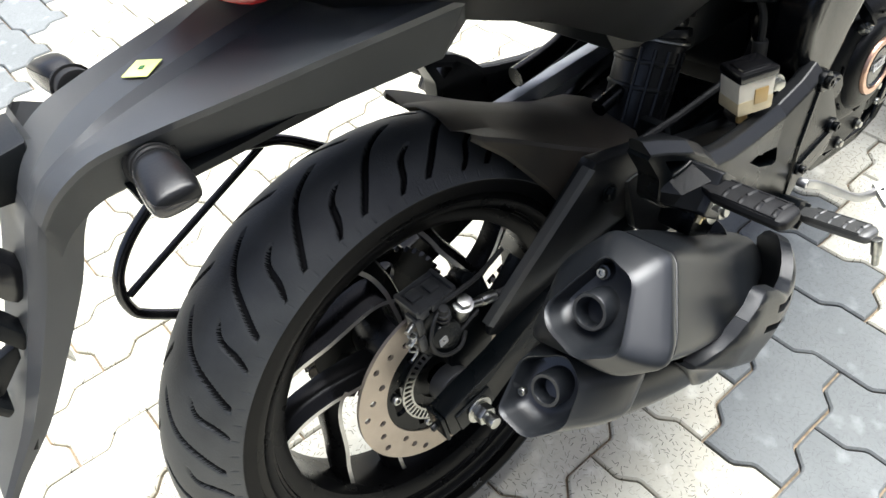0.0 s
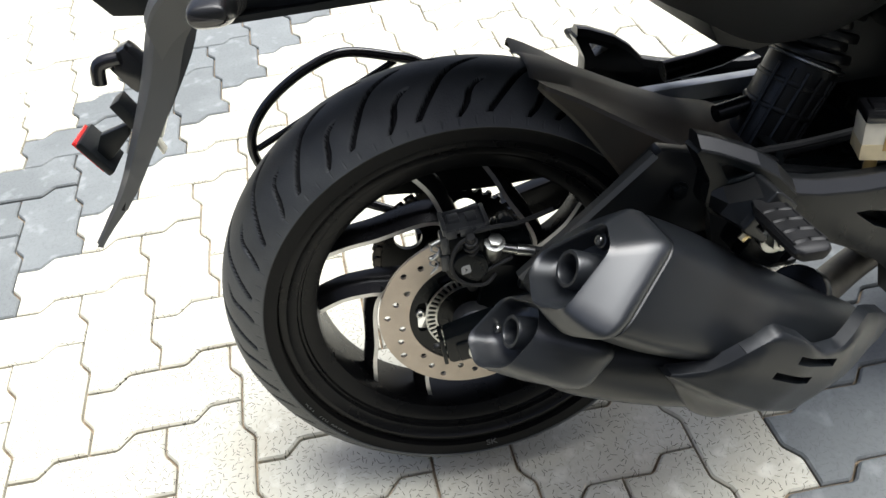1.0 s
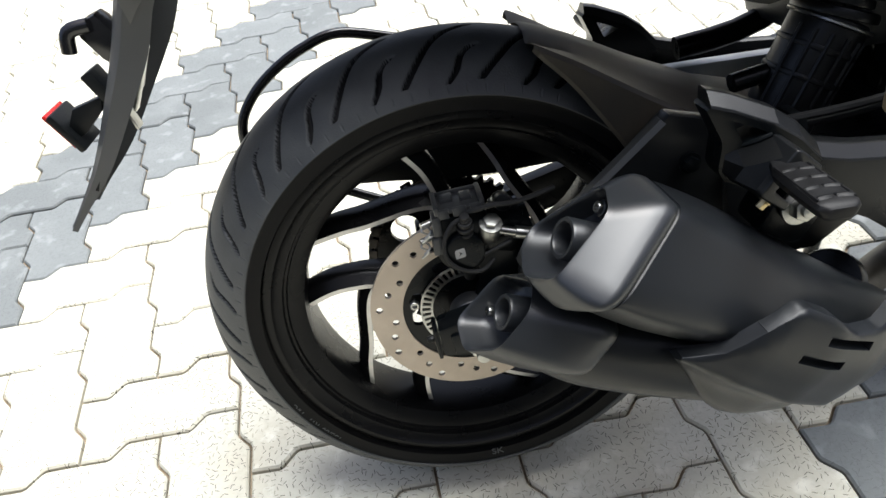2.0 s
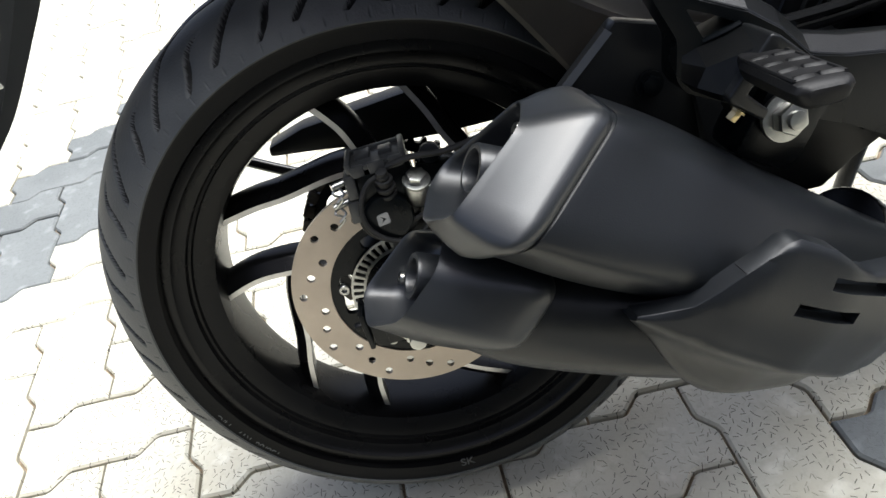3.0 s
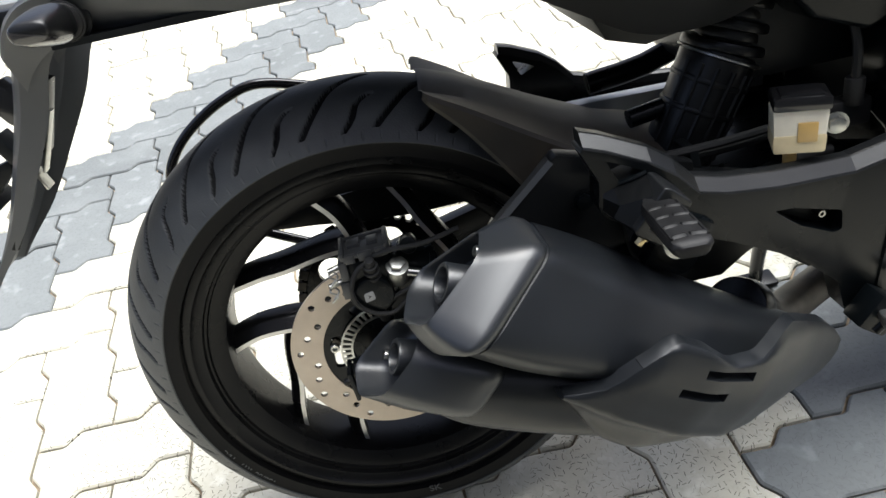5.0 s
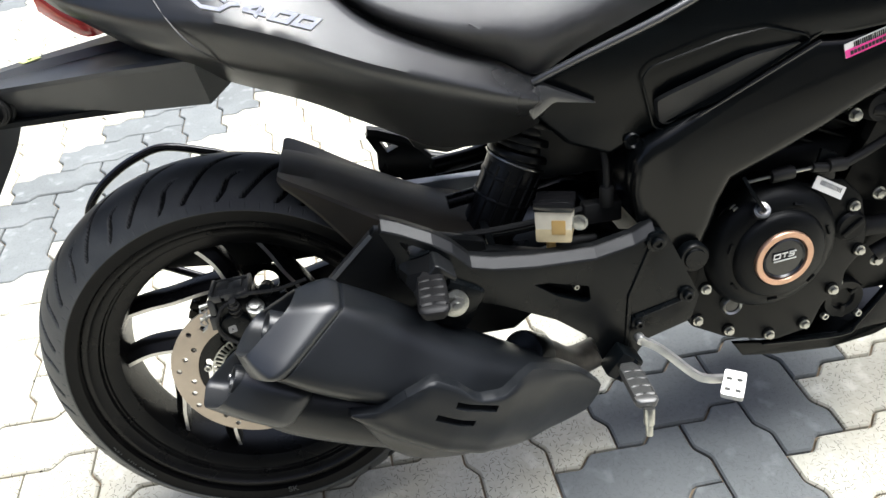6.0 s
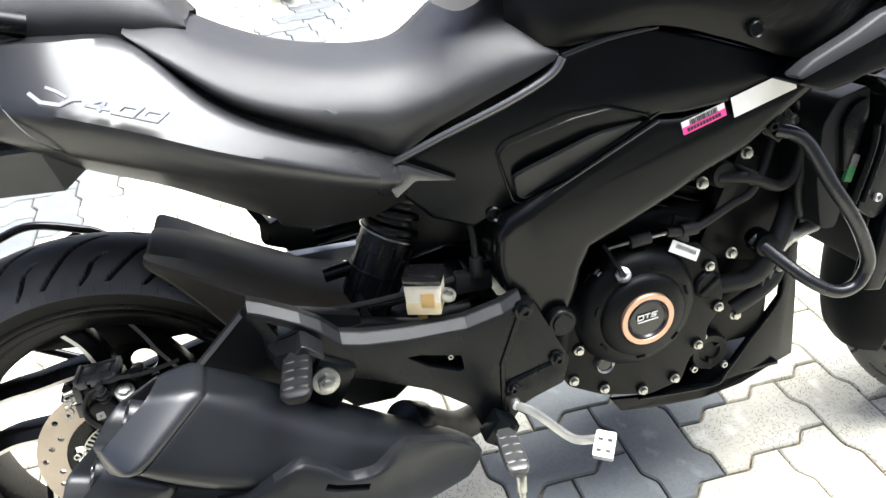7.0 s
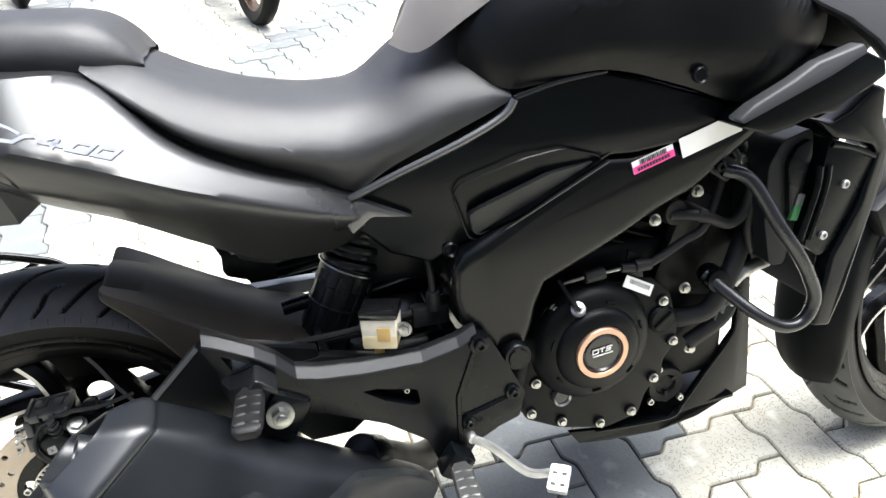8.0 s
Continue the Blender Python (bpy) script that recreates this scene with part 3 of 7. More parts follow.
# ---- rear suspension, brake and mudguard ----
def swingarm():
    bm = bmesh.new()
    arm = [(-0.045, 0.292), (0.03, 0.285), (0.20, 0.335), (0.42, 0.365), (0.56, 0.375), (0.57, 0.43), (0.50, 0.445), (0.30, 0.41), (0.12, 0.365), (0.0, 0.335), (-0.045, 0.325)]
    prism(bm, [(-0.041, 0.321), (-0.039, 0.288), (-0.035, 0.284), (0.02, 0.286), (0.20, 0.340), (0.42, 0.365), (0.56, 0.375), (0.57, 0.43), (0.50, 0.445), (0.30, 0.41), (0.12, 0.362), (0.044, 0.341)],
          lambda x, z: -0.154 + 0.029 * min(max((x - 0.05) / 0.2, 0), 1), lambda x, z: -0.126 + 0.02 * min(max((x - 0.05) / 0.2, 0), 1), 0.003)
    arm_part = part("swingarm", bm, SATIN, bike, "black box-section swingarm")
    bm = bmesh.new()
    prism(bm, [(x, z + 0.004) for x, z in arm], 0.060, 0.084, 0.005)
    box(bm, (0.44, 0, 0.40), (0.16, 0.22, 0.06), bevel=0.012)
    rod(bm, (0.52, -0.17, 0.405), (0.52, 0.17, 0.405), 0.024, seg=24)
    part("far_arm", bm, SATIN, arm_part)
    # axle block, adjuster and nut
    bm = bmesh.new()
    box(bm, (-0.003, -0.1545, 0.3035), (0.050, 0.006, 0.026), Euler((0, radians(-8), 0)), bevel=0.002)
    box(bm, (-0.0435, -0.141, 0.3030), (0.005, 0.028, 0.038), Euler((0, radians(-4), 0)), bevel=0.002)
    rod(bm, (-0.046, -0.141, 0.3030), (-0.054, -0.141, 0.3020), 0.0045, seg=6, bevel=0.001)
    part("axle_block", bm, SATIN, arm_part)
    bm = bmesh.new()
    rod(bm, (0, -0.1575, 0.3015), (0, -0.1605, 0.3015), 0.0165, seg=28, bevel=0.001)
    rod(bm, (0, -0.1605, 0.3015), (0, -0.173, 0.3015), 0.0120, seg=6, bevel=0.0015)
    rod(bm, (0, -0.173, 0.3015), (0, -0.186, 0.3015), 0.0072, seg=16, bevel=0.001)
    part("axle_nut", bm, STEEL, arm_part, "zinc-plated axle nut and stud")
    # side stay plate between the mudguard and the footrest hanger
    bm = bmesh.new()
    prism(bm, [(0.198, 0.517), (0.335, 0.475), (0.34, 0.40), (0.16, 0.345), (0.075, 0.340), (0.052, 0.352), (0.056, 0.366), (0.073, 0.383)],
          lambda x, z: -0.128 - 0.03 * max(0, (z - 0.36)) / 0.15, lambda x, z: -0.116 - 0.02 * max(0, (z - 0.36)) / 0.15, 0.005)
    part("stay_plate", bm, CAST, arm_part, "flat black stay plate with a bevelled rear edge")
    bm = bmesh.new()
    edge = [(0.054, 0.368), (0.07, 0.385), (0.192, 0.511)]
    grid(bm, [[Vector((x + dx, -0.128 - 0.03 * max(0, z - 0.36) / 0.15 + dy, z + dz)) for dx, dy, dz in ((0.0028, -0.0010, -0.0022), (-0.0010, 0.003, 0.0010), (-0.0010, 0.013, 0.0010), (0.0028, 0.012, -0.0022))] for x, z in edge], wrap=True, caps=True)
    part("bevelled_edge", bm, WORN, arm_part, smooth=15)
    bm = bmesh.new()
    bolt(bm, (0.222, -0.152, 0.462), (0, -1, 0), 0.008, 0.008)
    part("stay_bolt", bm, SATIN, arm_part)
    # dark linkage cover behind the silencer
    bm = bmesh.new()
    prism(bm, [(0.255, 0.455), (0.34, 0.462), (0.46, 0.430), (0.472, 0.398), (0.430, 0.378), (0.392, 0.356), (0.365, 0.335), (0.31, 0.335), (0.27, 0.380)], -0.150, -0.13, 0.004)
    part("linkage_cover", bm, CAST, arm_part)
    # chain guard and lower run
    bm = bmesh.new()
    prism(bm, [(-0.113, 0.417), (-0.112, 0.427), (-0.074, 0.439), (0.05, 0.452), (0.30, 0.462), (0.30, 0.40), (0.06, 0.398), (0.0, 0.402), (-0.057, 0.411)], 0.030, 0.066, 0.004)
    part("chain_guard", bm, BLACK, arm_part)
    return arm_part


arm_part = swingarm()


def chain():
    pts = [polar(0.104, a, 0.0385) for a in range(90, 271, 8)]
    pts += [Vector((0.1 + 0.06 * k, 0.0385, 0.204 + 0.02 * k)) for k in range(7)]
    top = [Vector((0.5 - 0.06 * k, 0.0385, 0.385 + 0.0035 * k)) for k in range(9)]
    path = spline(pts + top, 6)
    bm = bmesh.new()
    done, last = 0.0, path[0]
    for p, q in zip(path, path[1:]):
        done += (q - p).length
        if done < 0.0155:
            continue
        done = 0.0
        d = (p - last).normalized()
        last = p
        ang = math.atan2(d.z, d.x)
        for y in (-0.006, 0.006):
            box(bm, p + Vector((0, y, 0)), (0.0145, 0.0022, 0.0115), Euler((0, -ang, 0)), bevel=0.002, segments=1)
        rod(bm, p + Vector((0, -0.007, 0)), p + Vector((0, 0.007, 0)), 0.0042, seg=8)
    return part("drive_chain", bm, CHAIN, bike, "oily dark steel drive chain")


chain()


def mudguard():
    """The hugger over the tyre: a humped top, a crease and a deep side face, flaring out to a flat end."""
    sections = []
    for deg, top, crease, low, wide in ((72, 0.2985, 0.297, 0.290, 0.072), (70.5, 0.300, 0.297, 0.286, 0.084), (64, 0.301, 0.293, 0.272, 0.086), (56, 0.304, 0.291, 0.256, 0.086), (47, 0.313, 0.296, 0.244, 0.088),
                                        (39, 0.331, 0.309, 0.238, 0.091), (33, 0.350, 0.324, 0.250, 0.095), (29, 0.372, 0.342, 0.270, 0.099), (26.5, 0.388, 0.354, 0.285, 0.101)):
        a = radians(deg)
        place = lambda y, r: Vector((r * math.cos(a), MID + y, AXLE.z + r * math.sin(a)))
        half = [place(-wide * 0.97, low), place(-wide, low + 0.004), place(-wide, crease - 0.004), place(-wide * 0.97, crease), place(-wide * 0.80, crease + (top - crease) * 0.25 - 0.002), place(-wide * 0.55, top - 0.0085), place(-wide * 0.25, top - 0.0015), place(0, top)]
        sections.append(half + [Vector((p.x, 2 * MID - p.y, p.z)) for p in reversed(half[:-1])])
    cols = [spline([r[k] for r in sections], 5) for k in range(len(sections[0]))]
    bm = bmesh.new()
    grid(bm, [[c[i] for c in cols] for i in range(len(cols[0]))])
    bmesh.ops.solidify(bm, geom=bm.faces[:], thickness=0.0035)
    guard = part("mudguard", bm, DUSTY, bike, "matte black tyre-hugging rear mudguard", 14)
    bm = bmesh.new()
    box(bm, (0.343, MID - 0.072, 0.466), (0.010, 0.070, 0.030), Euler((0, radians(-12), 0)), 0.003)
    part("mounting_tab", bm, BLACK, guard)
    return guard


mudguard()


def caliper():
    """Floating rear caliper: round piston housing, bridge plate, boots, pad pins and hose union."""
    grey = material("caliper_grey", (0.032, 0.033, 0.034), 0.38, metal=0.3, spots=0.15, scale=60, bump=0.3)
    bm = bmesh.new()
    rod(bm, (0.000, -0.084, 0.391), (0.000, -0.118, 0.391), 0.0270, seg=36, bevel=0.004)
    rod(bm, (0.000, -0.118, 0.391), (0.000, -0.1255, 0.391), 0.0225, 0.0205, seg=36, bevel=0.002)
    box(bm, (0.004, -0.098, 0.418), (0.050, 0.040, 0.030), Euler((0, radians(-4), 0)), 0.005)
    body = part("brake_caliper", bm, SATIN, bike, "black single-piston rear brake caliper")
    bm = bmesh.new()
    box(bm, (0.001, -0.103, 0.4390), (0.046, 0.034, 0.005), Euler((0, radians(-3), 0)), 0.0015)
    for dx in (-0.0235, 0.0235):
        box(bm, (0.001 + dx, -0.101, 0.4415 + 0.05 * dx), (0.005, 0.040, 0.009), Euler((0, radians(-3), 0)), 0.0015)
    for dx, dy, w in ((-0.011, 0.0, 0.014), (0.009, -0.003, 0.012)):
        box(bm, (0.001 + dx, -0.096 + dy, 0.4425 + 0.05 * dx), (w, 0.016, 0.005), Euler((0, radians(-3), 0)), 0.0015)
    box(bm, (0.001, -0.0835, 0.4395), (0.050, 0.006, 0.010), Euler((0, radians(-3), 0)), 0.002)
    for dx, w in ((-0.017, 0.012), (0.000, 0.014), (0.017, 0.012)):
        box(bm, (0.001 + dx, -0.1195, 0.4375 + 0.05 * dx), (w, 0.004, 0.010), Euler((0, radians(-3), 0)), 0.001)
    part("bridge_plate", bm, grey, body, "grey cast bridge plate")
    bm = bmesh.new()
    box(bm, (-0.024, -0.112, 0.424), (0.009, 0.020, 0.022), None, 0.002)
    box(bm, (-0.026, -0.112, 0.402), (0.010, 0.022, 0.020), None, 0.002)
    part("pad_carrier", bm, grey, body)
    bm = bmesh.new()
    box(bm, (0.045, -0.096, 0.400), (0.036, 0.030, 0.052), Euler((0, radians(14), 0)), 0.007)
    rod(bm, (0.046, -0.092, 0.428), (0.046, -0.116, 0.436), 0.010, 0.009, seg=18, bevel=0.002)
    part("slide_housing", bm, SATIN, body)
    bm = bmesh.new()
    rod(bm, (0.0275, -0.112, 0.398), (0.0300, -0.121, 0.4165), 0.0112, seg=24, bevel=0.001)
    rod(bm, (0.0300, -0.121, 0.4165), (0.0304, -0.1225, 0.4195), 0.0120, seg=24, bevel=0.0008)
    rod(bm, (0.0304, -0.1225, 0.4195), (0.0312, -0.1255, 0.4255), 0.0088, seg=6, bevel=0.001)
    rod(bm, (0.036, -0.119, 0.409), (0.056, -0.119, 0.401), 0.0050, seg=14)
    rod(bm, (0.054, -0.119, 0.402), (0.074, -0.118, 0.395), 0.0066, seg=14, bevel=0.001)
    part("banjo_bolt", bm, STEEL, body, "shiny banjo bolt and hose union")
    for k, r in enumerate((0.0082, 0.0062, 0.0086, 0.0062, 0.0078, 0.0056, 0.0050)):
        bm = bmesh.new()
        c = Vector((0.004, -0.118, 0.4095)) + Vector((0.0, -0.0012, 0.0036)) * k
        rod(bm, c, c + Vector((0.0, -0.0012, 0.0036)), r, seg=18, bevel=0.0008)
        part("dust_boot", bm, SOFT, body)
    bm = bmesh.new()
    prism(bm, rounded([(-0.010, 0.386), (0.001, 0.388), (0.000, 0.398), (-0.010, 0.396)], 0.002, 3), -0.1268, -0.1250, 0.0,
          holes=[[(-0.0075, 0.3885), (-0.002, 0.392), (-0.0075, 0.3955), (-0.005, 0.392)]])
    part("moulded_badge", bm, material("grey_mark", (0.22, 0.22, 0.215), 0.5, spots=0.05), body)
    bm = bmesh.new()
    tube(bm, [(0.004, -0.121, 0.430), (-0.010, -0.126, 0.426), (-0.020, -0.129, 0.408), (-0.018, -0.130, 0.388), (-0.004, -0.129, 0.373), (0.016, -0.124, 0.366), (0.030, -0.116, 0.372)], 0.0024, 8)
    tube(bm, [(0.072, -0.118, 0.396), (0.10, -0.122, 0.394), (0.15, -0.124, 0.408), (0.24, -0.120, 0.45), (0.34, -0.12, 0.47)], 0.0048, 8)
    tube(bm, [(0.006, -0.119, 0.434), (0.030, -0.124, 0.440), (0.060, -0.118, 0.436), (0.10, -0.110, 0.440)], 0.0028, 8)
    part("brake_hose", bm, SOFT, body)
    for x, z in ((-0.036, 0.428), (-0.039, 0.410)):
        bm = bmesh.new()
        tube(bm, [(x, -0.118, z), (x - 0.004, -0.122, z - 0.005), (x + 0.003, -0.124, z - 0.010), (x - 0.005, -0.122, z - 0.018)], 0.0011, 6, 4)
        tube(bm, [(x, -0.119, z), (x + 0.005, -0.123, z - 0.006), (x - 0.002, -0.125, z - 0.012)], 0.0011, 6, 4)
        rod(bm, (x + 0.014, -0.113, z + 0.001), (x - 0.004, -0.120, z), 0.0032, seg=10)
        part("pad_pin_clip", bm, STEEL, body)
    bm = bmesh.new()
    prism(bm, [(0.010, 0.405), (0.070, 0.425), (0.085, 0.360), (0.060, 0.300), (0.018, 0.288), (0.006, 0.320), (0.014, 0.350)], -0.108, -0.098, 0.003)
    part("caliper_bracket", bm, SATIN, body)
    bm = bmesh.new()
    rod(bm, (0.002, -0.112, 0.366), (0.004, -0.100, 0.346), 0.0065, seg=14, bevel=0.002)
    tube(bm, [(0.002, -0.114, 0.368), (0.016, -0.120, 0.380), (0.05, -0.118, 0.392)], 0.0025, 6)
    part("speed_sensor", bm, SOFT, body)
    return body


caliper()


def sari_guard():
    y = 0.124
    bm = bmesh.new()
    tube(bm, [(0.06, 0.090, 0.500), (-0.002, 0.112, 0.546), (-0.036, y - 0.006, 0.559), (-0.095, y, 0.572), (-0.140, y, 0.561), (-0.180, y, 0.540), (-0.211, y, 0.515), (-0.232, y, 0.485), (-0.236, y, 0.452), (-0.221, y, 0.428), (-0.15, 0.108, 0.39), (-0.05, 0.090, 0.345)], 0.0065, 12, 8)
    tube(bm, [(-0.034, y - 0.004, 0.553), (-0.131, y, 0.508), (-0.230, y, 0.464)], 0.0045, 10, 4)
    return part("side_guard", bm, GLOSS, bike, "thin black tubular side guard beside the rear tyre")


sari_guard()

# ---- twin exhaust silencer ----
EX_O = Vector((0.080, -0.265, 0.467))
EX_A = Vector((0.8766, 0.1202, -0.4659)).normalized()
EX_U = Vector((0.4693, 0.0, 0.8831)).normalized()
EX_W = Vector((0.1062, -0.9927, -0.0564)).normalized()


def ex(s, u, w):
    return EX_O + EX_A * s + EX_U * u + EX_W * w


def ring(s, cu, cw, hu, hw, power=3.0, n=28, tilt=0.0, turn=0.0):
    """A squarish ring across the silencer; tilt: how far its top lies forward."""
    out = []
    for k in range(n):
        a = 2 * math.pi * k / n
        c, d = math.cos(a), math.sin(a)
        u = hu * math.copysign(abs(d) ** (2 / power), d)
        w = hw * math.copysign(abs(c) ** (2 / power), c)
        u, w = u * math.cos(turn) - w * math.sin(turn), u * math.sin(turn) + w * math.cos(turn)
        out.append(ex(s + tilt * u, cu + u, cw + w))
    return out


def pentagon(points, s_of, r=0.012, n=4):
    """A rounded outline in (u, w) whose place along the silencer follows s_of(u, w)."""
    return [ex(s_of(u, w), u, w) for u, w in rounded(points, r, n)]


def scaled(points, f, centre):
    return [(centre[0] + (u - centre[0]) * f, centre[1] + (w - centre[1]) * f) for u, w in points]


def silencer():
    # main body: a slanted five-sided section with soft corners
    def station(corners, s0, tilt, r=0.016):
        return [ex(s0 + tilt * u - 0.1 * (w - 0.03), u, w) for u, w in rounded(corners, r, 5)]

    seam = [(0.060, -0.034), (0.062, 0.030), (0.001, 0.073), (-0.013, 0.076), (-0.036, 0.046), (-0.050, -0.050), (0.020, -0.062)]
    shape = [
        (scaled(seam, 0.90, (0.01, 0.0)), 0.014, 0.6, 0.010),
        (scaled(seam, 0.950, (0.01, 0.0)), 0.0165, 0.6, 0.011),
        (scaled(seam, 0.968, (0.01, 0.0)), 0.022, 0.6, 0.013),
        ([(0.053, -0.036), (0.054, 0.026), (-0.004, 0.072), (-0.020, 0.074), (-0.044, 0.048), (-0.054, -0.050), (0.012, -0.062)], 0.085, 0.48, 0.020),
        ([(0.036, -0.040), (0.038, 0.022), (-0.008, 0.066), (-0.026, 0.068), (-0.048, 0.046), (-0.058, -0.050), (0.002, -0.062)], 0.19, 0.25, 0.024),
        ([(0.020, -0.042), (0.022, 0.006), (-0.012, 0.044), (-0.028, 0.046), (-0.048, 0.030), (-0.056, -0.050), (-0.004, -0.060)], 0.29, 0.1, 0.022),
        ([(0.002, -0.050), (0.004, -0.014), (-0.012, 0.014), (-0.026, 0.016), (-0.040, 0.006), (-0.048, -0.050), (-0.022, -0.060)], 0.40, 0.0, 0.014),
        ([(-0.008, -0.045), (-0.004, -0.028), (-0.010, -0.012), (-0.022, -0.010), (-0.030, -0.016), (-0.036, -0.045), (-0.020, -0.050)], 0.438, 0.0, 0.008)]
    rows = [station(*row) for row in shape]
    cols = [spline([r[k] for r in rows], 5) for k in range(len(rows[0]))]
    bm = bmesh.new()
    grid(bm, [[c[i] for c in cols] for i in range(len(cols[0]))], wrap=True, caps=True)
    body = part("exhaust_silencer", bm, HEAT, bike, "twin-outlet satin black exhaust silencer with a slotted shield", 50)
    # lower chamber
    bm = bmesh.new()
    rows = [ring(0.020, -0.086, -0.012, 0.036, 0.040, 2.8, tilt=0.25, turn=0.2), ring(0.06, -0.085, -0.006, 0.042, 0.047, 2.6, tilt=0.2, turn=0.2), ring(0.14, -0.074, 0.004, 0.045, 0.054, 2.5),
            ring(0.24, -0.058, 0.006, 0.047, 0.056, 2.4), ring(0.34, -0.040, -0.012, 0.040, 0.046, 2.3), ring(0.42, -0.028, -0.030, 0.028, 0.030, 2.2)]
    cols = [spline([r[k] for r in rows], 5) for k in range(28)]
    grid(bm, [[c[i] for c in cols] for i in range(len(cols[0]))], wrap=True, caps=True)
    part("lower_chamber", bm, HEAT, body, smooth=50)

    def cap(name, front, s_front, back, s_back, centre, r_out, out_at, r=0.010):
        """An angular end cap: flat facets from the front rim to the seam, a sunken face and an outlet pipe."""
        face = pentagon(front, s_front, r)
        edge = pentagon(scaled(front, 0.985, centre), lambda u, w: s_front(u, w) - 0.0012, r)
        lip = pentagon(scaled(front, 0.955, centre), lambda u, w: s_front(u, w) - 0.0004, r)
        slope = pentagon(scaled(front, 0.925, centre), lambda u, w: s_front(u, w) + 0.004, r)
        wall = pentagon(scaled(front, 0.87, centre), lambda u, w: s_front(u, w) + 0.015, r)
        foot = pentagon(scaled(front, 0.80, centre), lambda u, w: s_front(u, w) + 0.023, r)
        pit = pentagon(scaled(front, 0.62, centre), lambda u, w: s_front(u, w) + 0.025, r)
        rim = pentagon(back, s_back, r)
        mid = ex(0.0, *centre)

        def ring_at(f, lift):
            out = []
            for a, b in zip(face, rim):
                q = a.lerp(b, f)
                away = q - mid
                away -= EX_A * away.dot(EX_A)
                out.append(q + away.normalized() * lift)
            return out

        turn = [b + EX_A * 0.009 for b in pentagon(scaled(back, 0.965, centre), s_back, r)]
        close = [b + EX_A * 0.013 for b in pentagon(scaled(back, 0.90, centre), s_back, r)]
        rolled = pentagon(scaled(back, 0.992, centre), lambda u, w: s_back(u, w) + 0.004, r)
        bm = bmesh.new()
        v = grid(bm, [close, turn, rolled, ring_at(0.97, 0.0004), ring_at(0.86, 0.0022), ring_at(0.62, 0.0030), ring_at(0.32, 0.0022), ring_at(0.10, 0.0006), face, edge, lip, slope, wall, foot, pit], wrap=True)
        bm.faces.new(v[-1])
        c = part(name, bm, HEAT_CAP, body, "angular satin end cap with a recessed face", 60)
        s_of = lambda u, w: s_front(u, w) + 0.006
        # outlet
        o = Vector((out_at[0], out_at[1]))
        s0 = s_of(o.x, o.y)
        ax = EX_A
        bm = bmesh.new()
        prof = [(r_out, 0.03), (r_out, -0.004), (r_out - 0.001, -0.006), (r_out - 0.004, -0.006), (r_out - 0.005, -0.004), (r_out - 0.005, 0.06)]
        tmp = bmesh.new()
        revolve(tmp, prof, seg=40, axis="Z", closed=False)
        bmesh.ops.transform(tmp, matrix=Matrix.Translation(ex(s0 + 0.004, *out_at)) @ turn_to(ax).to_matrix().to_4x4(), verts=tmp.verts)
        join(bm, tmp)
        rod(bm, ex(s0 + 0.055, *out_at), ex(s0 + 0.06, *out_at), r_out, seg=24)
        part("outlet", bm, HEAT_CAP, c)
        return c

    big = [(0.050, -0.016), (0.043, 0.021), (-0.007, 0.043), (-0.015, 0.041), (-0.034, 0.010), (-0.028, -0.032), (-0.014, -0.046)]
    s_big = lambda u, w: -0.0195 + 0.51 * u - 0.19 * w
    c = cap("upper_end_cap", big, s_big, seam, lambda u, w: 0.004 + 0.6 * u - 0.1 * (w - 0.03), (0.006, -0.002), 0.0178, (0.001, -0.003))
    bm = bmesh.new()
    bolt(bm, ex(0.0150, 0.0285, -0.0155), -EX_A, 0.0050, 0.005, "socket")
    part("cap_screw", bm, STEEL, c)
    bm = bmesh.new()
    rod(bm, ex(0.030, 0.0285, -0.0155), ex(0.0140, 0.0285, -0.0155), 0.0085, 0.0072, seg=24, bevel=0.001)
    part("screw_boss", bm, HEAT_CAP, c)
    small = [(-0.067, -0.048), (-0.045, -0.008), (-0.060, 0.016), (-0.100, 0.022), (-0.126, -0.006), (-0.120, -0.044)]
    s_small = lambda u, w: -0.034 + 0.42 * (u + 0.087) + 0.05 * (w + 0.015)
    root = [(-0.060, -0.052), (-0.040, -0.008), (-0.050, 0.044), (-0.096, 0.046), (-0.126, 0.006), (-0.122, -0.047)]
    c = cap("lower_end_cap", small, s_small, root, lambda u, w: 0.030 + 0.25 * (u + 0.087), (-0.087, -0.013), 0.0166, (-0.084, -0.013), 0.010)
    bm = bmesh.new()
    bolt(bm, ex(-0.024, -0.100, -0.036), -EX_A, 0.0045, 0.005, "socket")
    part("cap_screw", bm, STEEL, c)

    # slotted heat shield over the lower front
    top = [(0.090, -0.046), (0.115, -0.030), (0.135, 0.004), (0.155, 0.028), (0.185, 0.026), (0.215, 0.016), (0.245, 0.022), (0.262, 0.040), (0.280, 0.049), (0.31, 0.046), (0.36, 0.036), (0.40, 0.022), (0.438, 0.002)]
    low = [(0.090, -0.052), (0.115, -0.068), (0.135, -0.084), (0.155, -0.098), (0.185, -0.112), (0.215, -0.110), (0.245, -0.106), (0.270, -0.102), (0.31, -0.094), (0.36, -0.080), (0.40, -0.066), (0.438, -0.048)]

    def at(table, s):
        for (a, p), (b, q) in zip(table, table[1:]):
            if s <= b:
                return p + (q - p) * (s - a) / (b - a)
        return table[-1][1]

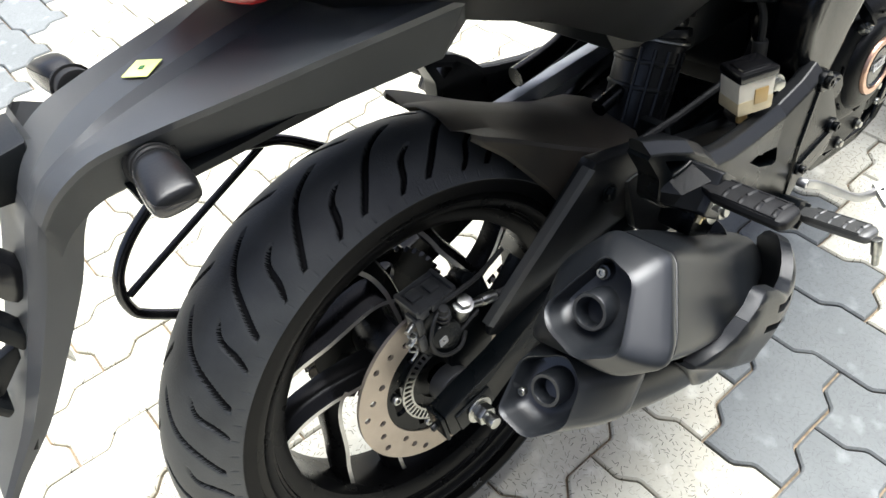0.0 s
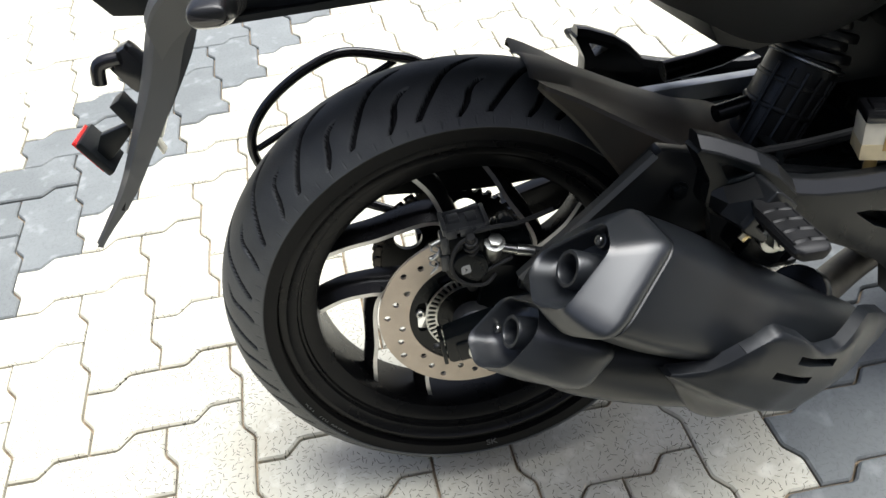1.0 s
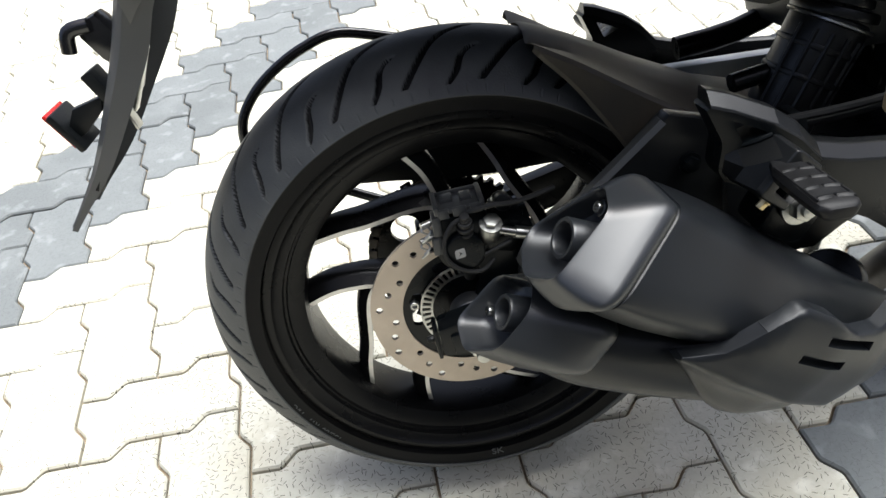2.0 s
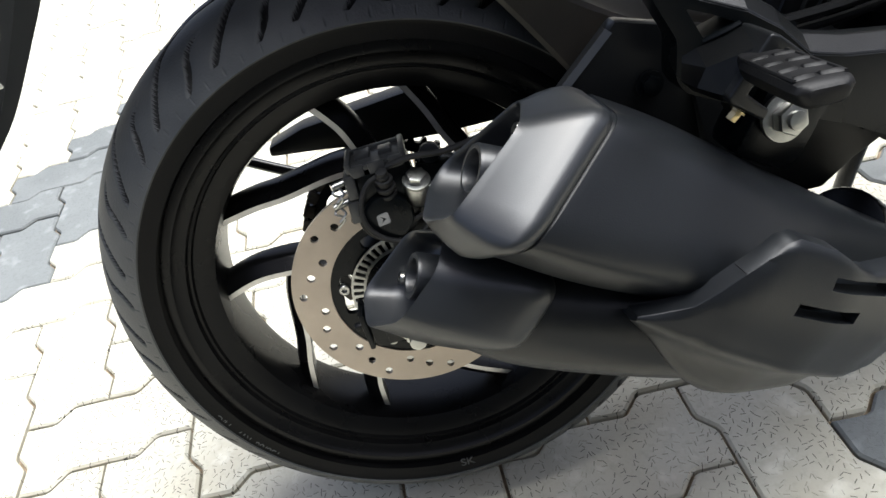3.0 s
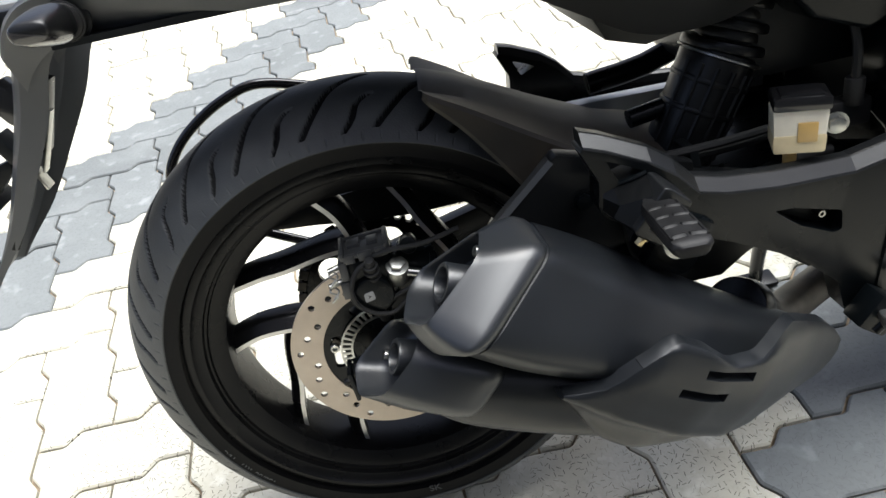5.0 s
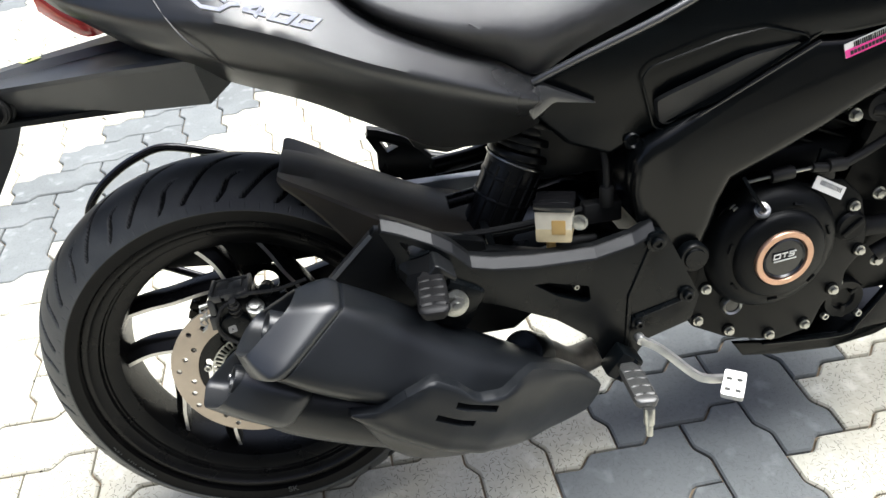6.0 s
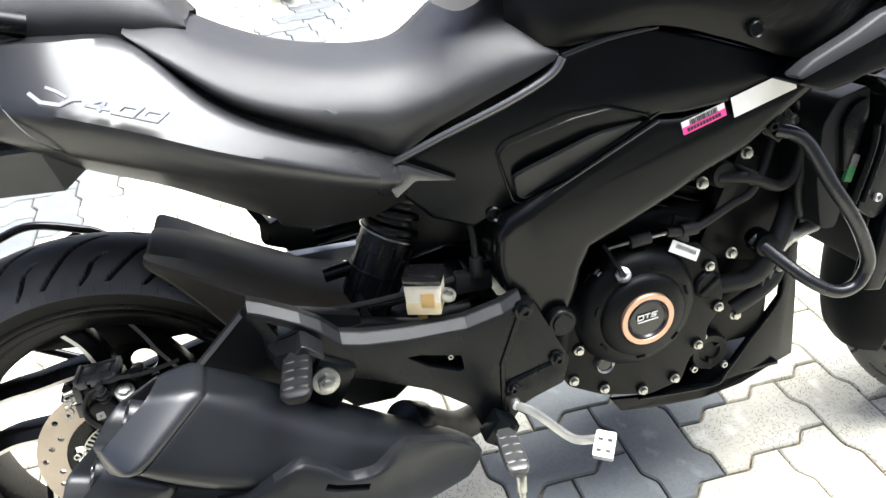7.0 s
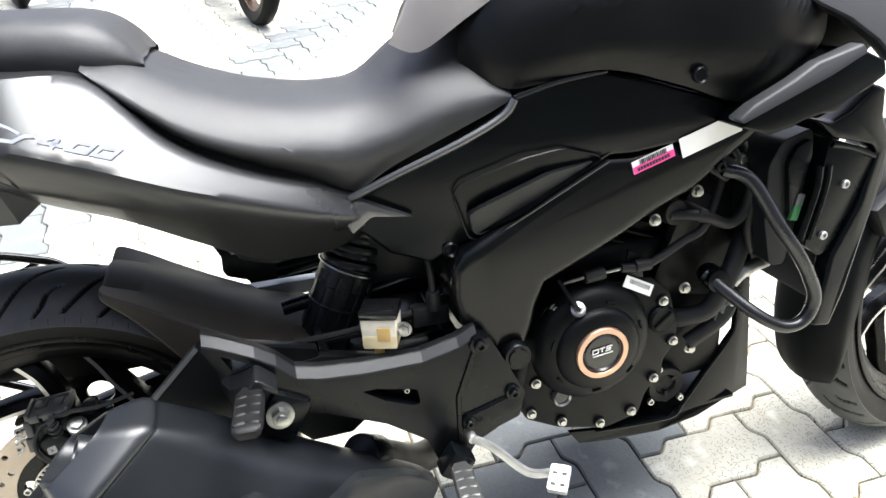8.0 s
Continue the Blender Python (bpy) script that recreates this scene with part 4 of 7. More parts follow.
    def bulge(s, u):
        w0 = np.interp(s, [0.09, 0.14, 0.20, 0.26, 0.32, 0.38, 0.44], [0.074, 0.092, 0.099, 0.090, 0.064, 0.031, 0.0])
        crest = -0.050 - 0.13 * (s - 0.09)
        f = min(max((crest + 0.004 - u) / 0.016, 0.0), 1.0)
        g = min(max((crest - 0.016 - u) / 0.030, 0.0), 1.0)
        return w0 - 4.5 * (u + 0.012) ** 2 - 0.0085 * f * f * (3 - 2 * f) + 0.0075 * g * g * (3 - 2 * g) + 0.003 * math.exp(-((u - crest - 0.004) / 0.009) ** 2)

    s_lines = sorted(set([0.09 + 0.348 * k / 40 for k in range(41)] + [0.172, 0.219, 0.188, 0.241]))
    fixed = [0.012, 0.0035, -0.0085, -0.017]
    rows = []
    for s in s_lines:
        hi, lo = at(top, s), at(low, s)
        f = [min(max(u, lo), hi) for u in fixed]
        us = [hi, hi - 0.2 * (hi - f[0]) - 0.0005, (hi + f[0]) / 2] + f + [f[-1] + (lo - f[-1]) * q for q in (0.14, 0.24, 0.31, 0.37, 0.42, 0.47, 0.53, 0.60, 0.68, 0.78, 0.88, 0.95, 1.0)]
        row = []
        for k, u in enumerate(us):
            edge = min(abs(u - hi), abs(u - lo))
            roll = 0.0025 * max(0.0, 1 - edge / 0.004) ** 2
            row.append(ex(s, u, bulge(s, u) - roll))
        rows.append(row)
    bm = bmesh.new()
    v = [[bm.verts.new(p) for p in row] for row in rows]
    for i in range(len(v) - 1):
        for k in range(len(v[0]) - 1):
            mid = (s_lines[i] + s_lines[i + 1]) / 2
            if (k == 3 and 0.188 < mid < 0.241) or (k == 5 and 0.172 < mid < 0.219):
                continue
            bm.faces.new((v[i][k], v[i + 1][k], v[i + 1][k + 1], v[i][k + 1]))
    bmesh.ops.remove_doubles(bm, verts=bm.verts, dist=1e-5)
    bmesh.ops.recalc_face_normals(bm, faces=bm.faces)
    thicken(bm, EX_W * -0.013)
    part("heat_shield", bm, HEAT, body, "smooth black heat shield with two slots", 40)
    # front pipe and clamp
    bm = bmesh.new()
    tube(bm, [ex(0.34, -0.005, -0.05), ex(0.39, -0.015, -0.075), (0.470, -0.080, 0.208), (0.600, 0.0, 0.190), (0.76, 0.03, 0.240), (1.0, 0.03, 0.255)], 0.024, 16)
    part("exhaust_pipe", bm, material("sooty_steel", (0.06, 0.055, 0.05), 0.5, metal=0.7, spots=0.4, scale=30, bump=0.4), body)
    bm = bmesh.new()
    p, q = ex(0.335, -0.004, -0.050), ex(0.370, -0.010, -0.066)
    rod(bm, p, q, 0.033, 0.031, seg=28, bevel=0.004)
    part("pipe_clamp", bm, SATIN, body)
    # mounting bolt
    bm = bmesh.new()
    n = (0.12, -0.98, 0.15)
    at0 = Vector((0.278, -0.240, 0.449))
    d = Vector(n).normalized()
    rod(bm, at0, at0 + d * 0.004, 0.0165, seg=32, bevel=0.001)
    rod(bm, at0 + d * 0.004, at0 + d * 0.014, 0.0112, seg=6, bevel=0.0015)
    rod(bm, at0 + d * 0.014, at0 + d * 0.018, 0.0065, seg=16, bevel=0.001)
    part("mounting_bolt", bm, STEEL, body, "large bright zinc bolt and washer")
    bm = bmesh.new()
    box(bm, (0.282, -0.215, 0.440), (0.05, 0.045, 0.06), Euler((0, radians(30), 0)), 0.01)
    part("mounting_lug", bm, SATIN, body)
    return body


silencer()

# ---- footrest hangers, pegs and brake pedal ----
HANG = [(0.2015, 0.5505), (0.2075, 0.5545), (0.225, 0.549), (0.262, 0.532), (0.284, 0.516), (0.304, 0.4945), (0.330, 0.487), (0.380, 0.478), (0.458, 0.472), (0.505, 0.482), (0.530, 0.494), (0.546, 0.478), (0.592, 0.385), (0.585, 0.345),
        (0.530, 0.325), (0.505, 0.285), (0.470, 0.296), (0.455, 0.340), (0.405, 0.385), (0.335, 0.425), (0.300, 0.440), (0.285, 0.432), (0.262, 0.438), (0.252, 0.460), (0.222, 0.474), (0.2165, 0.484), (0.2185, 0.510), (0.2045, 0.5395)]


def hanger(side, name, label):
    def out(x, z):
        return flank(side, float(np.interp(x, (0.20, 0.23, 0.26, 0.32, 0.38, 0.44), (0.216, 0.222, 0.227, 0.227, 0.220, 0.213))) - 0.012 * max(0.0, 0.38 - z) / 0.1)

    bm = bmesh.new()
    holes = [rounded([(0.2245, 0.5290), (0.2400, 0.5225), (0.2545, 0.5150), (0.2345, 0.5080)], 0.002, 2), rounded([(0.377, 0.443), (0.396, 0.441), (0.448, 0.424), (0.450, 0.403), (0.442, 0.401), (0.405, 0.420)], 0.003, 2)]
    prism(bm, rounded([(x + (0.003 if k == 0 else 0), z - 0.0115) if k < 11 else (x, z) for k, (x, z) in enumerate(HANG)], 0.004, 3), out, lambda x, z: out(x, z) - side * 0.026, 0.0030, 3, holes=holes, angle=50)
    h = part(name, bm, SATIN, bike, label, 40)
    # broad chamfer along the upper edge; its lighter black paints in the highlight
    bm = bmesh.new()
    line = [Vector((x, 0, z)) for x, z in HANG[1:11]]
    grid(bm, [[Vector((p.x, out(p.x, p.z) + side * dy, p.z + dz)) for dy, dz in ((-0.026, -0.013), (-0.026, -0.002), (-0.0225, 0.0), (-0.0125, 0.0), (-0.0105, -0.0008), (-0.0008, -0.0105), (0.0004, -0.0128))] for p in line], wrap=True, caps=True)
    part("top_chamfer", bm, CAST, h, smooth=9)
    bm = bmesh.new()
    tube(bm, [(0.2345, out(0.2345, 0.506) - side * 0.001, 0.5060), (0.2460, out(0.246, 0.510) + side * 0.001, 0.5100), (0.2570, out(0.257, 0.5135), 0.5135)], 0.0022, 8, 3)
    part("stiffening_rib", bm, SATIN, h)
    for a, b in (((0.53, 0.478), (0.50, 0.40)), ((0.575, 0.385), (0.51, 0.365)), ((0.50, 0.40), (0.50, 0.30))):
        bm = bmesh.new()
        tube(bm, [(a[0], out(*a) - side * 0.001, a[1]), (b[0], out(*b) - side * 0.001, b[1])], 0.0045, 6, 1)
        part("stiffening_rib", bm, SATIN, h)
    for x, z, r in ((0.531, 0.472, 0.010), (0.574, 0.390, 0.008), (0.512, 0.357, 0.007)):
        bm = bmesh.new()
        y = out(x, z)
        rod(bm, (x, y - side * 0.01, z), (x, y + side * 0.005, z), r * 1.3, seg=24, bevel=0.002)
        bolt(bm, (x, y + side * 0.006, z), (0, side, 0), r * 0.8, 0.005, "socket")
        part("hanger_bolt", bm, SATIN, h)
    bm = bmesh.new()
    prism(bm, [(0.355, 0.460), (0.470, 0.452), (0.490, 0.355), (0.435, 0.352), (0.370, 0.400)], flank(side, 0.190), flank(side, 0.183), 0.0)
    part("backing_plate", bm, BLACK, h)
    bm = bmesh.new()
    bolt(bm, (0.436, flank(side, 0.190), 0.417), (0, side, 0), 0.004, 0.012, "socket")
    part("slot_screw", bm, STEEL, h)
    # pillion peg clevis: two lugs on a bevelled wall, open towards the lower front
    bm = bmesh.new()
    wall = [(0.2590, 0.5135), (0.2650, 0.5110), (0.2820, 0.4950), (0.2790, 0.4890), (0.2640, 0.5010), (0.2445, 0.4790), (0.2585, 0.4655), (0.2545, 0.4590), (0.2335, 0.4750), (0.2325, 0.4800)]
    prism(bm, wall, flank(side, 0.262), flank(side, 0.215), 0.0022, 3)
    clevis = part("peg_bracket", bm, CAST, h, "open cast clevis with bevelled edges")
    bm = bmesh.new()
    grid(bm, [[Vector((x, flank(side, v), z)) for x, v, z in row] for row in (((0.2195, 0.217, 0.500), (0.2300, 0.222, 0.503), (0.2570, 0.2275, 0.5120)), ((0.2200, 0.219, 0.495), (0.2290, 0.238, 0.494), (0.2530, 0.2545, 0.5050)), ((0.2190, 0.219, 0.483), (0.2250, 0.232, 0.480), (0.2330, 0.2545, 0.4790)), ((0.2240, 0.216, 0.4755), (0.2280, 0.224, 0.4740), (0.2345, 0.2500, 0.4735)))])
    bmesh.ops.solidify(bm, geom=bm.faces[:], thickness=0.004)
    part("gusset", bm, CAST, clevis, smooth=20)
    return h


def peg(a, b, name, parent, label, wide=0.025, thick=0.016, mat=PEG, ribs=3):
    """A foot peg: a blunt tapered body with a raised rim and slanting rubber ridges, from its hinge to its outer end."""
    a, b = Vector(a), Vector(b)
    length = (b - a).length
    d = (b - a).normalized()
    side = d.cross(Vector((0, 0, 1))).normalized()
    up = side.cross(d)
    bm = bmesh.new()
    rows = []
    for t, f, g in ((0.0, 0.55, 0.8), (0.10, 0.70, 0.9), (0.22, 0.95, 1.0), (0.5, 1.0, 1.0), (0.86, 1.0, 0.95), (0.96, 0.9, 0.8), (1.0, 0.62, 0.5)):
        c = a + (b - a) * t
        rows.append([c + side * (wide / 2 * f * x) + up * (thick / 2 * g * z) for x, z in ((-0.8, -0.6), (-0.55, -1), (0.55, -1), (0.8, -0.6), (1, 0.35), (0.9, 0.85), (0.7, 1), (-0.7, 1), (-0.9, 0.85), (-1, 0.35))])
    cols = [spline([r[k] for r in rows], 3) for k in range(10)]
    grid(bm, [[c[i] for c in cols] for i in range(len(cols[0]))], wrap=True, caps=True)
    core = part(name, bm, mat, parent, label)
    for k in range(ribs):
        for half in (-1, 1):
            bm = bmesh.new()
            c = a + d * (length * (0.30 + 0.56 * k / (ribs - 1))) + side * (half * wide * 0.22) + up * (thick / 2 - 0.0004)
            reach = side * wide * 0.185 + d * (length * 0.012 * half)
            rows = []
            for f, q in ((-1.0, 0.35), (-0.85, 0.9), (0.0, 1.0), (0.85, 0.9), (1.0, 0.35)):
                e = c + reach * f
                rows.append([e - d * 0.0030, e - d * 0.0014 + up * 0.0017 * q, e + d * 0.0010 + up * 0.0017 * q, e + d * 0.0030])
            grid(bm, rows, wrap=True, caps=True)
            part("rubber_rib", bm, mat, core, smooth=50)
    for k in (-1, 1):
        bm = bmesh.new()
        tube(bm, [a + d * (length * t) + side * (k * wide * 0.40) + up * (thick / 2 * 0.93) for t in (0.2, 0.5, 0.9)], 0.0013, 6, 3)
        part("rubber_rim", bm, mat, core)
    return core


right_hanger = hanger(-1, "footrest_hanger", "black cast footrest hanger plate")
left_hanger = hanger(1, "footrest_hanger", "black cast footrest hanger plate on the far side")
peg((0.253, -0.248, 0.495), (0.2475, -0.340, 0.5005), "pillion_peg", right_hanger, "folded black rubber pillion peg", 0.033, 0.016, PEG, 4)
peg((0.253, 0.188, 0.495), (0.2475, 0.280, 0.5005), "pillion_peg", left_hanger, "black rubber pillion peg", 0.031, 0.015, PEG, 4)
bm = bmesh.new()
bolt(bm, (0.2685, -0.250, 0.499), (0.69, 0, 0.72), 0.0050, 0.005, "socket")
part("peg_pin", bm, STEEL, right_hanger)
bm = bmesh.new()
bolt(bm, (0.2430, -0.2515, 0.4665), (-0.69, 0, -0.72), 0.0040, 0.008)
part("peg_pin", bm, BRASS, right_hanger, "small yellow-passivated nut and split pin")

p = peg((0.490, -0.232, 0.308), (0.478, -0.330, 0.326), "rider_peg", right_hanger, "dusty black rider foot peg with a patterned rubber", 0.030, 0.016, WORN, 4)
bm = bmesh.new()
rod(bm, (0.478, -0.334, 0.326), (0.477, -0.338, 0.305), 0.0065, seg=14, bevel=0.001)
rod(bm, (0.477, -0.338, 0.305), (0.477, -0.340, 0.290), 0.0045, seg=12, bevel=0.001)
part("feeler_pin", bm, STEEL, p, "bright steel feeler pin")
bm = bmesh.new()
box(bm, (0.488, -0.222, 0.305), (0.035, 0.03, 0.04), Euler((0, radians(35), 0)), 0.005)
rod(bm, (0.505, -0.235, 0.315), (0.480, -0.235, 0.29), 0.006, seg=12)
part("peg_bracket", bm, SATIN, right_hanger)


def brake_pedal():
    bm = bmesh.new()
    tube(bm, [(0.512, -0.225, 0.338), (0.535, -0.235, 0.326), (0.565, -0.262, 0.303), (0.580, -0.272, 0.298), (0.600, -0.276, 0.297)], 0.007, 10, 6,
         section=[(-0.003, -0.005), (0.003, -0.005), (0.004, 0.0), (0.003, 0.005), (-0.003, 0.005), (-0.004, 0.0)])
    rod(bm, (0.512, -0.215, 0.338), (0.512, -0.228, 0.338), 0.0065, seg=24, bevel=0.0015)
    ped = part("brake_pedal", bm, ALLOY, right_hanger, "bare cast aluminium brake pedal")
    bm = bmesh.new()
    tmp = bmesh.new()
    hole = lambda x, z: [(x - 0.0032, z - 0.0022), (x + 0.0032, z - 0.0022), (x + 0.0032, z + 0.0022), (x - 0.0032, z + 0.0022)]
    prism(tmp, rounded([(-0.013, -0.019), (0.013, -0.019), (0.013, 0.019), (-0.013, 0.019)], 0.003, 2), -0.004, 0.004, 0.0,
          holes=[hole(x, z) for x in (-0.006, 0.006) for z in (-0.010, 0.006)])
    bmesh.ops.transform(tmp, matrix=Matrix.Translation((0.606, -0.290, 0.296)) @ Matrix.Rotation(radians(-35), 4, "Z") @ Matrix.Rotation(radians(-72), 4, "X"), verts=tmp.verts)
    join(bm, tmp)
    part("pedal_pad", bm, ALLOY, ped, smooth=25)
    return ped


brake_pedal()


def reservoir():
    m = Matrix.Translation((0.416, -0.184, 0.505)) @ Matrix.Scale(0.92, 4) @ Matrix.Rotation(radians(-22), 4, "Z")
    bm = bmesh.new()
    tmp = bmesh.new()
    outline = rounded([(-0.023, -0.021), (0.022, -0.021), (0.024, 0.024), (-0.025, 0.024)], 0.005, 3)
    prism(tmp, outline, -0.019, 0.019, 0.003)
    bmesh.ops.transform(tmp, matrix=m, verts=tmp.verts)
    body = part("brake_fluid_reservoir", join(bm, tmp), CLEAR, bike, "translucent brake fluid reservoir with a black lid")
    bm = bmesh.new()
    tmp = bmesh.new()
    prism(tmp, rounded([(-0.0236, -0.0216), (0.0226, -0.0216), (0.0232, -0.003), (-0.0242, -0.003)], 0.003, 3), -0.0196, 0.0196, 0.002)
    bmesh.ops.transform(tmp, matrix=m, verts=tmp.verts)
    part("fluid_level", join(bm, tmp), AMBER, body, "pale amber fluid in the lower half")
    bm = bmesh.new()
    tmp = bmesh.new()
    box(tmp, (0, 0, 0.028), (0.052, 0.044, 0.013), None, 0.004)
    box(tmp, (0, 0, 0.035), (0.038, 0.030, 0.004), None, 0.002)
    bmesh.ops.transform(tmp, matrix=m, verts=tmp.verts)
    part("lid", join(bm, tmp), GLOSS, body, "black lid")
    bm = bmesh.new()
    tmp = bmesh.new()
    box(tmp, (0.006, -0.0190, 0.000), (0.018, 0.0034, 0.020), None, 0.001)
    bmesh.ops.transform(tmp, matrix=m, verts=tmp.verts)
    part("fluid", join(bm, tmp), FLUID, body, "amber brake fluid")
    bm = bmesh.new()
    tmp = bmesh.new()
    box(tmp, (0.030, -0.006, 0.002), (0.018, 0.006, 0.016), None, 0.003)
    bmesh.ops.transform(tmp, matrix=m, verts=tmp.verts)
    part("bracket", join(bm, tmp), SATIN, body)
    bm = bmesh.new()
    bolt(bm, m @ Vector((0.032, -0.010, 0.004)), m.to_3x3() @ Vector((0, -1, 0)), 0.0075, 0.008)
    part("bracket_bolt", bm, STEEL, body)
    bm = bmesh.new()
    rod(bm, m @ Vector((-0.006, -0.004, -0.019)), m @ Vector((-0.006, -0.004, -0.040)), 0.006, seg=12)
    part("spigot", bm, FLUID, body)
    bm = bmesh.new()
    tube(bm, [m @ Vector((-0.006, -0.004, -0.04)), (0.44, -0.15, 0.455), (0.48, -0.14, 0.45)], 0.006, 10)
    tube(bm, [(0.30, -0.13, 0.478), (0.38, -0.135, 0.482), (0.47, -0.14, 0.495), (0.53, -0.12, 0.505)], 0.0045, 8)
    tube(bm, [(0.33, -0.12, 0.465), (0.40, -0.125, 0.47), (0.50, -0.13, 0.49)], 0.004, 8)
    part("hose", bm, SOFT, body)
    return body


reservoir()


def shock_absorber():
    lo, mid, hi = Vector((0.362, -0.072, 0.475)), Vector((0.400, -0.070, 0.553)), Vector((0.432, -0.066, 0.640))
    d = (mid - lo).normalized()
    e = (hi - mid).normalized()
    bm = bmesh.new()
    rod(bm, lo - d * 0.04, mid, 0.037, 0.039, seg=32, bevel=0.005)
    sh = part("shock_absorber", bm, SLEEVE, bike, "black rear shock absorber in a plastic sleeve")
    for k, (f, r) in enumerate(((0.0, 0.043), (0.012, 0.036), (0.022, 0.041), (0.034, 0.034), (0.045, 0.039), (0.058, 0.032), (0.070, 0.036))):
        bm = bmesh.new()
        rod(bm, mid + e * f, mid + e * (f + 0.010), r, r * 0.97, seg=28, bevel=0.003)
        part("boot_fold", bm, SLEEVE, sh)
    across = d.cross(Vector((0, 1, 0))).normalized()
    face = across.cross(d)
    if face.y > 0:
        face = -face
    for k in range(7):
        q = radians(20 + 24 * k)
        away = across * math.cos(q) + face * math.sin(q)
        bm = bmesh.new()
        tube(bm, [lo - d * 0.020 + away * 0.0368, lo + d * 0.030 + away * 0.0378, mid - d * 0.016 + away * 0.0385], 0.0026, 6, 2)
        part("sleeve_rib", bm, SLEEVE, sh)
    for h in (0.022, 0.052):
        bm = bmesh.new()
        rod(bm, lo + d * h, lo + d * (h + 0.006), 0.0400, seg=32, bevel=0.002)
        part("sleeve_band", bm, SLEEVE, sh)
    bm = bmesh.new()
    tube(bm, [mid - d * 0.006 + (across * math.cos(q) + face * math.sin(q)) * 0.0415 for q in [2 * math.pi * k / 24 for k in range(25)]], 0.002, 6, 1)
    part("clamp_wire", bm, STEEL, sh)
    bm = bmesh.new()
    rod(bm, mid, hi + e * 0.03, 0.026, seg=20)
    part("damper_rod", bm, SATIN, sh)
    return sh


shock_absorber()

# ---- tail: undertray tongue, plate hanger, lamps ----
def tail_tongue():
    table = [  # x: (y, z) of lower edge, near edge, near crease, spine foot, spine, spine, spine foot, far edge, far lower edge
        (0.104, ((-0.146, 0.736), (-0.188, 0.751), (-0.186, 0.757), (-0.078, 0.764), (-0.070, 0.772), (0.000, 0.774), (0.008, 0.766), (0.110, 0.752), (0.100, 0.745))),
        (0.046, ((-0.143, 0.692), (-0.182, 0.746), (-0.178, 0.752), (-0.078, 0.758), (-0.071, 0.766), (0.000, 0.768), (0.008, 0.760), (0.092, 0.746), (0.088, 0.700))),
        (-0.050, ((-0.129, 0.692), (-0.166, 0.743), (-0.158, 0.7465), (-0.079, 0.751), (-0.073, 0.760), (-0.012, 0.762), (-0.004, 0.752), (0.064, 0.740), (0.066, 0.700))),
        (-0.120, ((-0.118, 0.693), (-0.149, 0.738), (-0.134, 0.7395), (-0.086, 0.744), (-0.081, 0.7525), (-0.040, 0.7545), (-0.033, 0.744), (0.046, 0.734), (0.050, 0.700))),
        (-0.180, ((-0.104, 0.692), (-0.131, 0.733), (-0.1135, 0.7345), (-0.096, 0.738), (-0.092, 0.7445), (-0.056, 0.746), (-0.050, 0.738), (0.026, 0.729), (0.034, 0.695))),
        (-0.215, ((-0.094, 0.688), (-0.122, 0.728), (-0.1055, 0.731), (-0.102, 0.7325), (-0.099, 0.735), (-0.068, 0.737), (-0.062, 0.733), (0.014, 0.724), (0.024, 0.688))),
        (-0.242, ((-0.084, 0.672), (-0.108, 0.710), (-0.097, 0.718), (-0.095, 0.7185), (-0.093, 0.720), (-0.076, 0.721), (-0.070, 0.719), (0.004, 0.711), (0.014, 0.675))),
        (-0.258, ((-0.078, 0.655), (-0.096, 0.690), (-0.090, 0.698), (-0.088, 0.699), (-0.086, 0.700), (-0.078, 0.701), (-0.072, 0.699), (0.000, 0.692), (0.008, 0.660)))]
    bm = bmesh.new()
    rows = []
    for x, pts in table:
        (y1, z1), (y7, z7) = pts[1], pts[7]
        rows.append([Vector((x, y, z)) for y, z in (pts[0], (y1 + 0.002, z1 - 0.004), (y1 + 0.001, z1 + 0.001), *pts[2:7], (y7 - 0.001, z7 + 0.001), (y7, z7 - 0.004), pts[8])])
    cols = [[rows[0][k]] + spline([r[k] for r in rows[1:]], 4) for k in range(len(rows[0]))]
    grid(bm, [[c[i] for c in cols] for i in range(len(cols[0]))], caps=False)
    bmesh.ops.solidify(bm, geom=bm.faces[:], thickness=0.004)
    tongue = part("tail_fender", bm, TAIL, bike, "matte black tail fender tongue with moulded creases", 13)
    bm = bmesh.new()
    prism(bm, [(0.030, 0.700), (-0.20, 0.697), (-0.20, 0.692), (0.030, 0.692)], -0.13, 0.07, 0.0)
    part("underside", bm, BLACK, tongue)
    # blade that carries the number plate
    bm = bmesh.new()
    rows = []
    for x, z, h, t in ((-0.222, 0.722, 0.088, 0.040), (-0.252, 0.690, 0.076, 0.036), (-0.276, 0.640, 0.066, 0.034), (-0.305, 0.585, 0.060, 0.026), (-0.340, 0.525, 0.052, 0.018), (-0.372, 0.482, 0.045, 0.010), (-0.390, 0.460, 0.044, 0.008)):
        n = Vector((-0.88, 0, 0.47))
        c = Vector((x - 0.010, -0.012, z))
        h = h * 0.88
        rows.append([c - n * t + Vector((0, -h * 0.98, 0)), c - n * t * 0.3 + Vector((0, -h, 0)), c - n * 0.006 + Vector((0, -h * 0.96, 0)), c + Vector((0, -h * 0.80, 0)), c + Vector((0, -h * 0.3, 0)),
                     c + Vector((0, h * 0.3, 0)), c + Vector((0, h * 0.80, 0)), c - n * 0.006 + Vector((0, h * 0.96, 0)), c - n * t * 0.3 + Vector((0, h, 0)), c - n * t + Vector((0, h * 0.98, 0))])
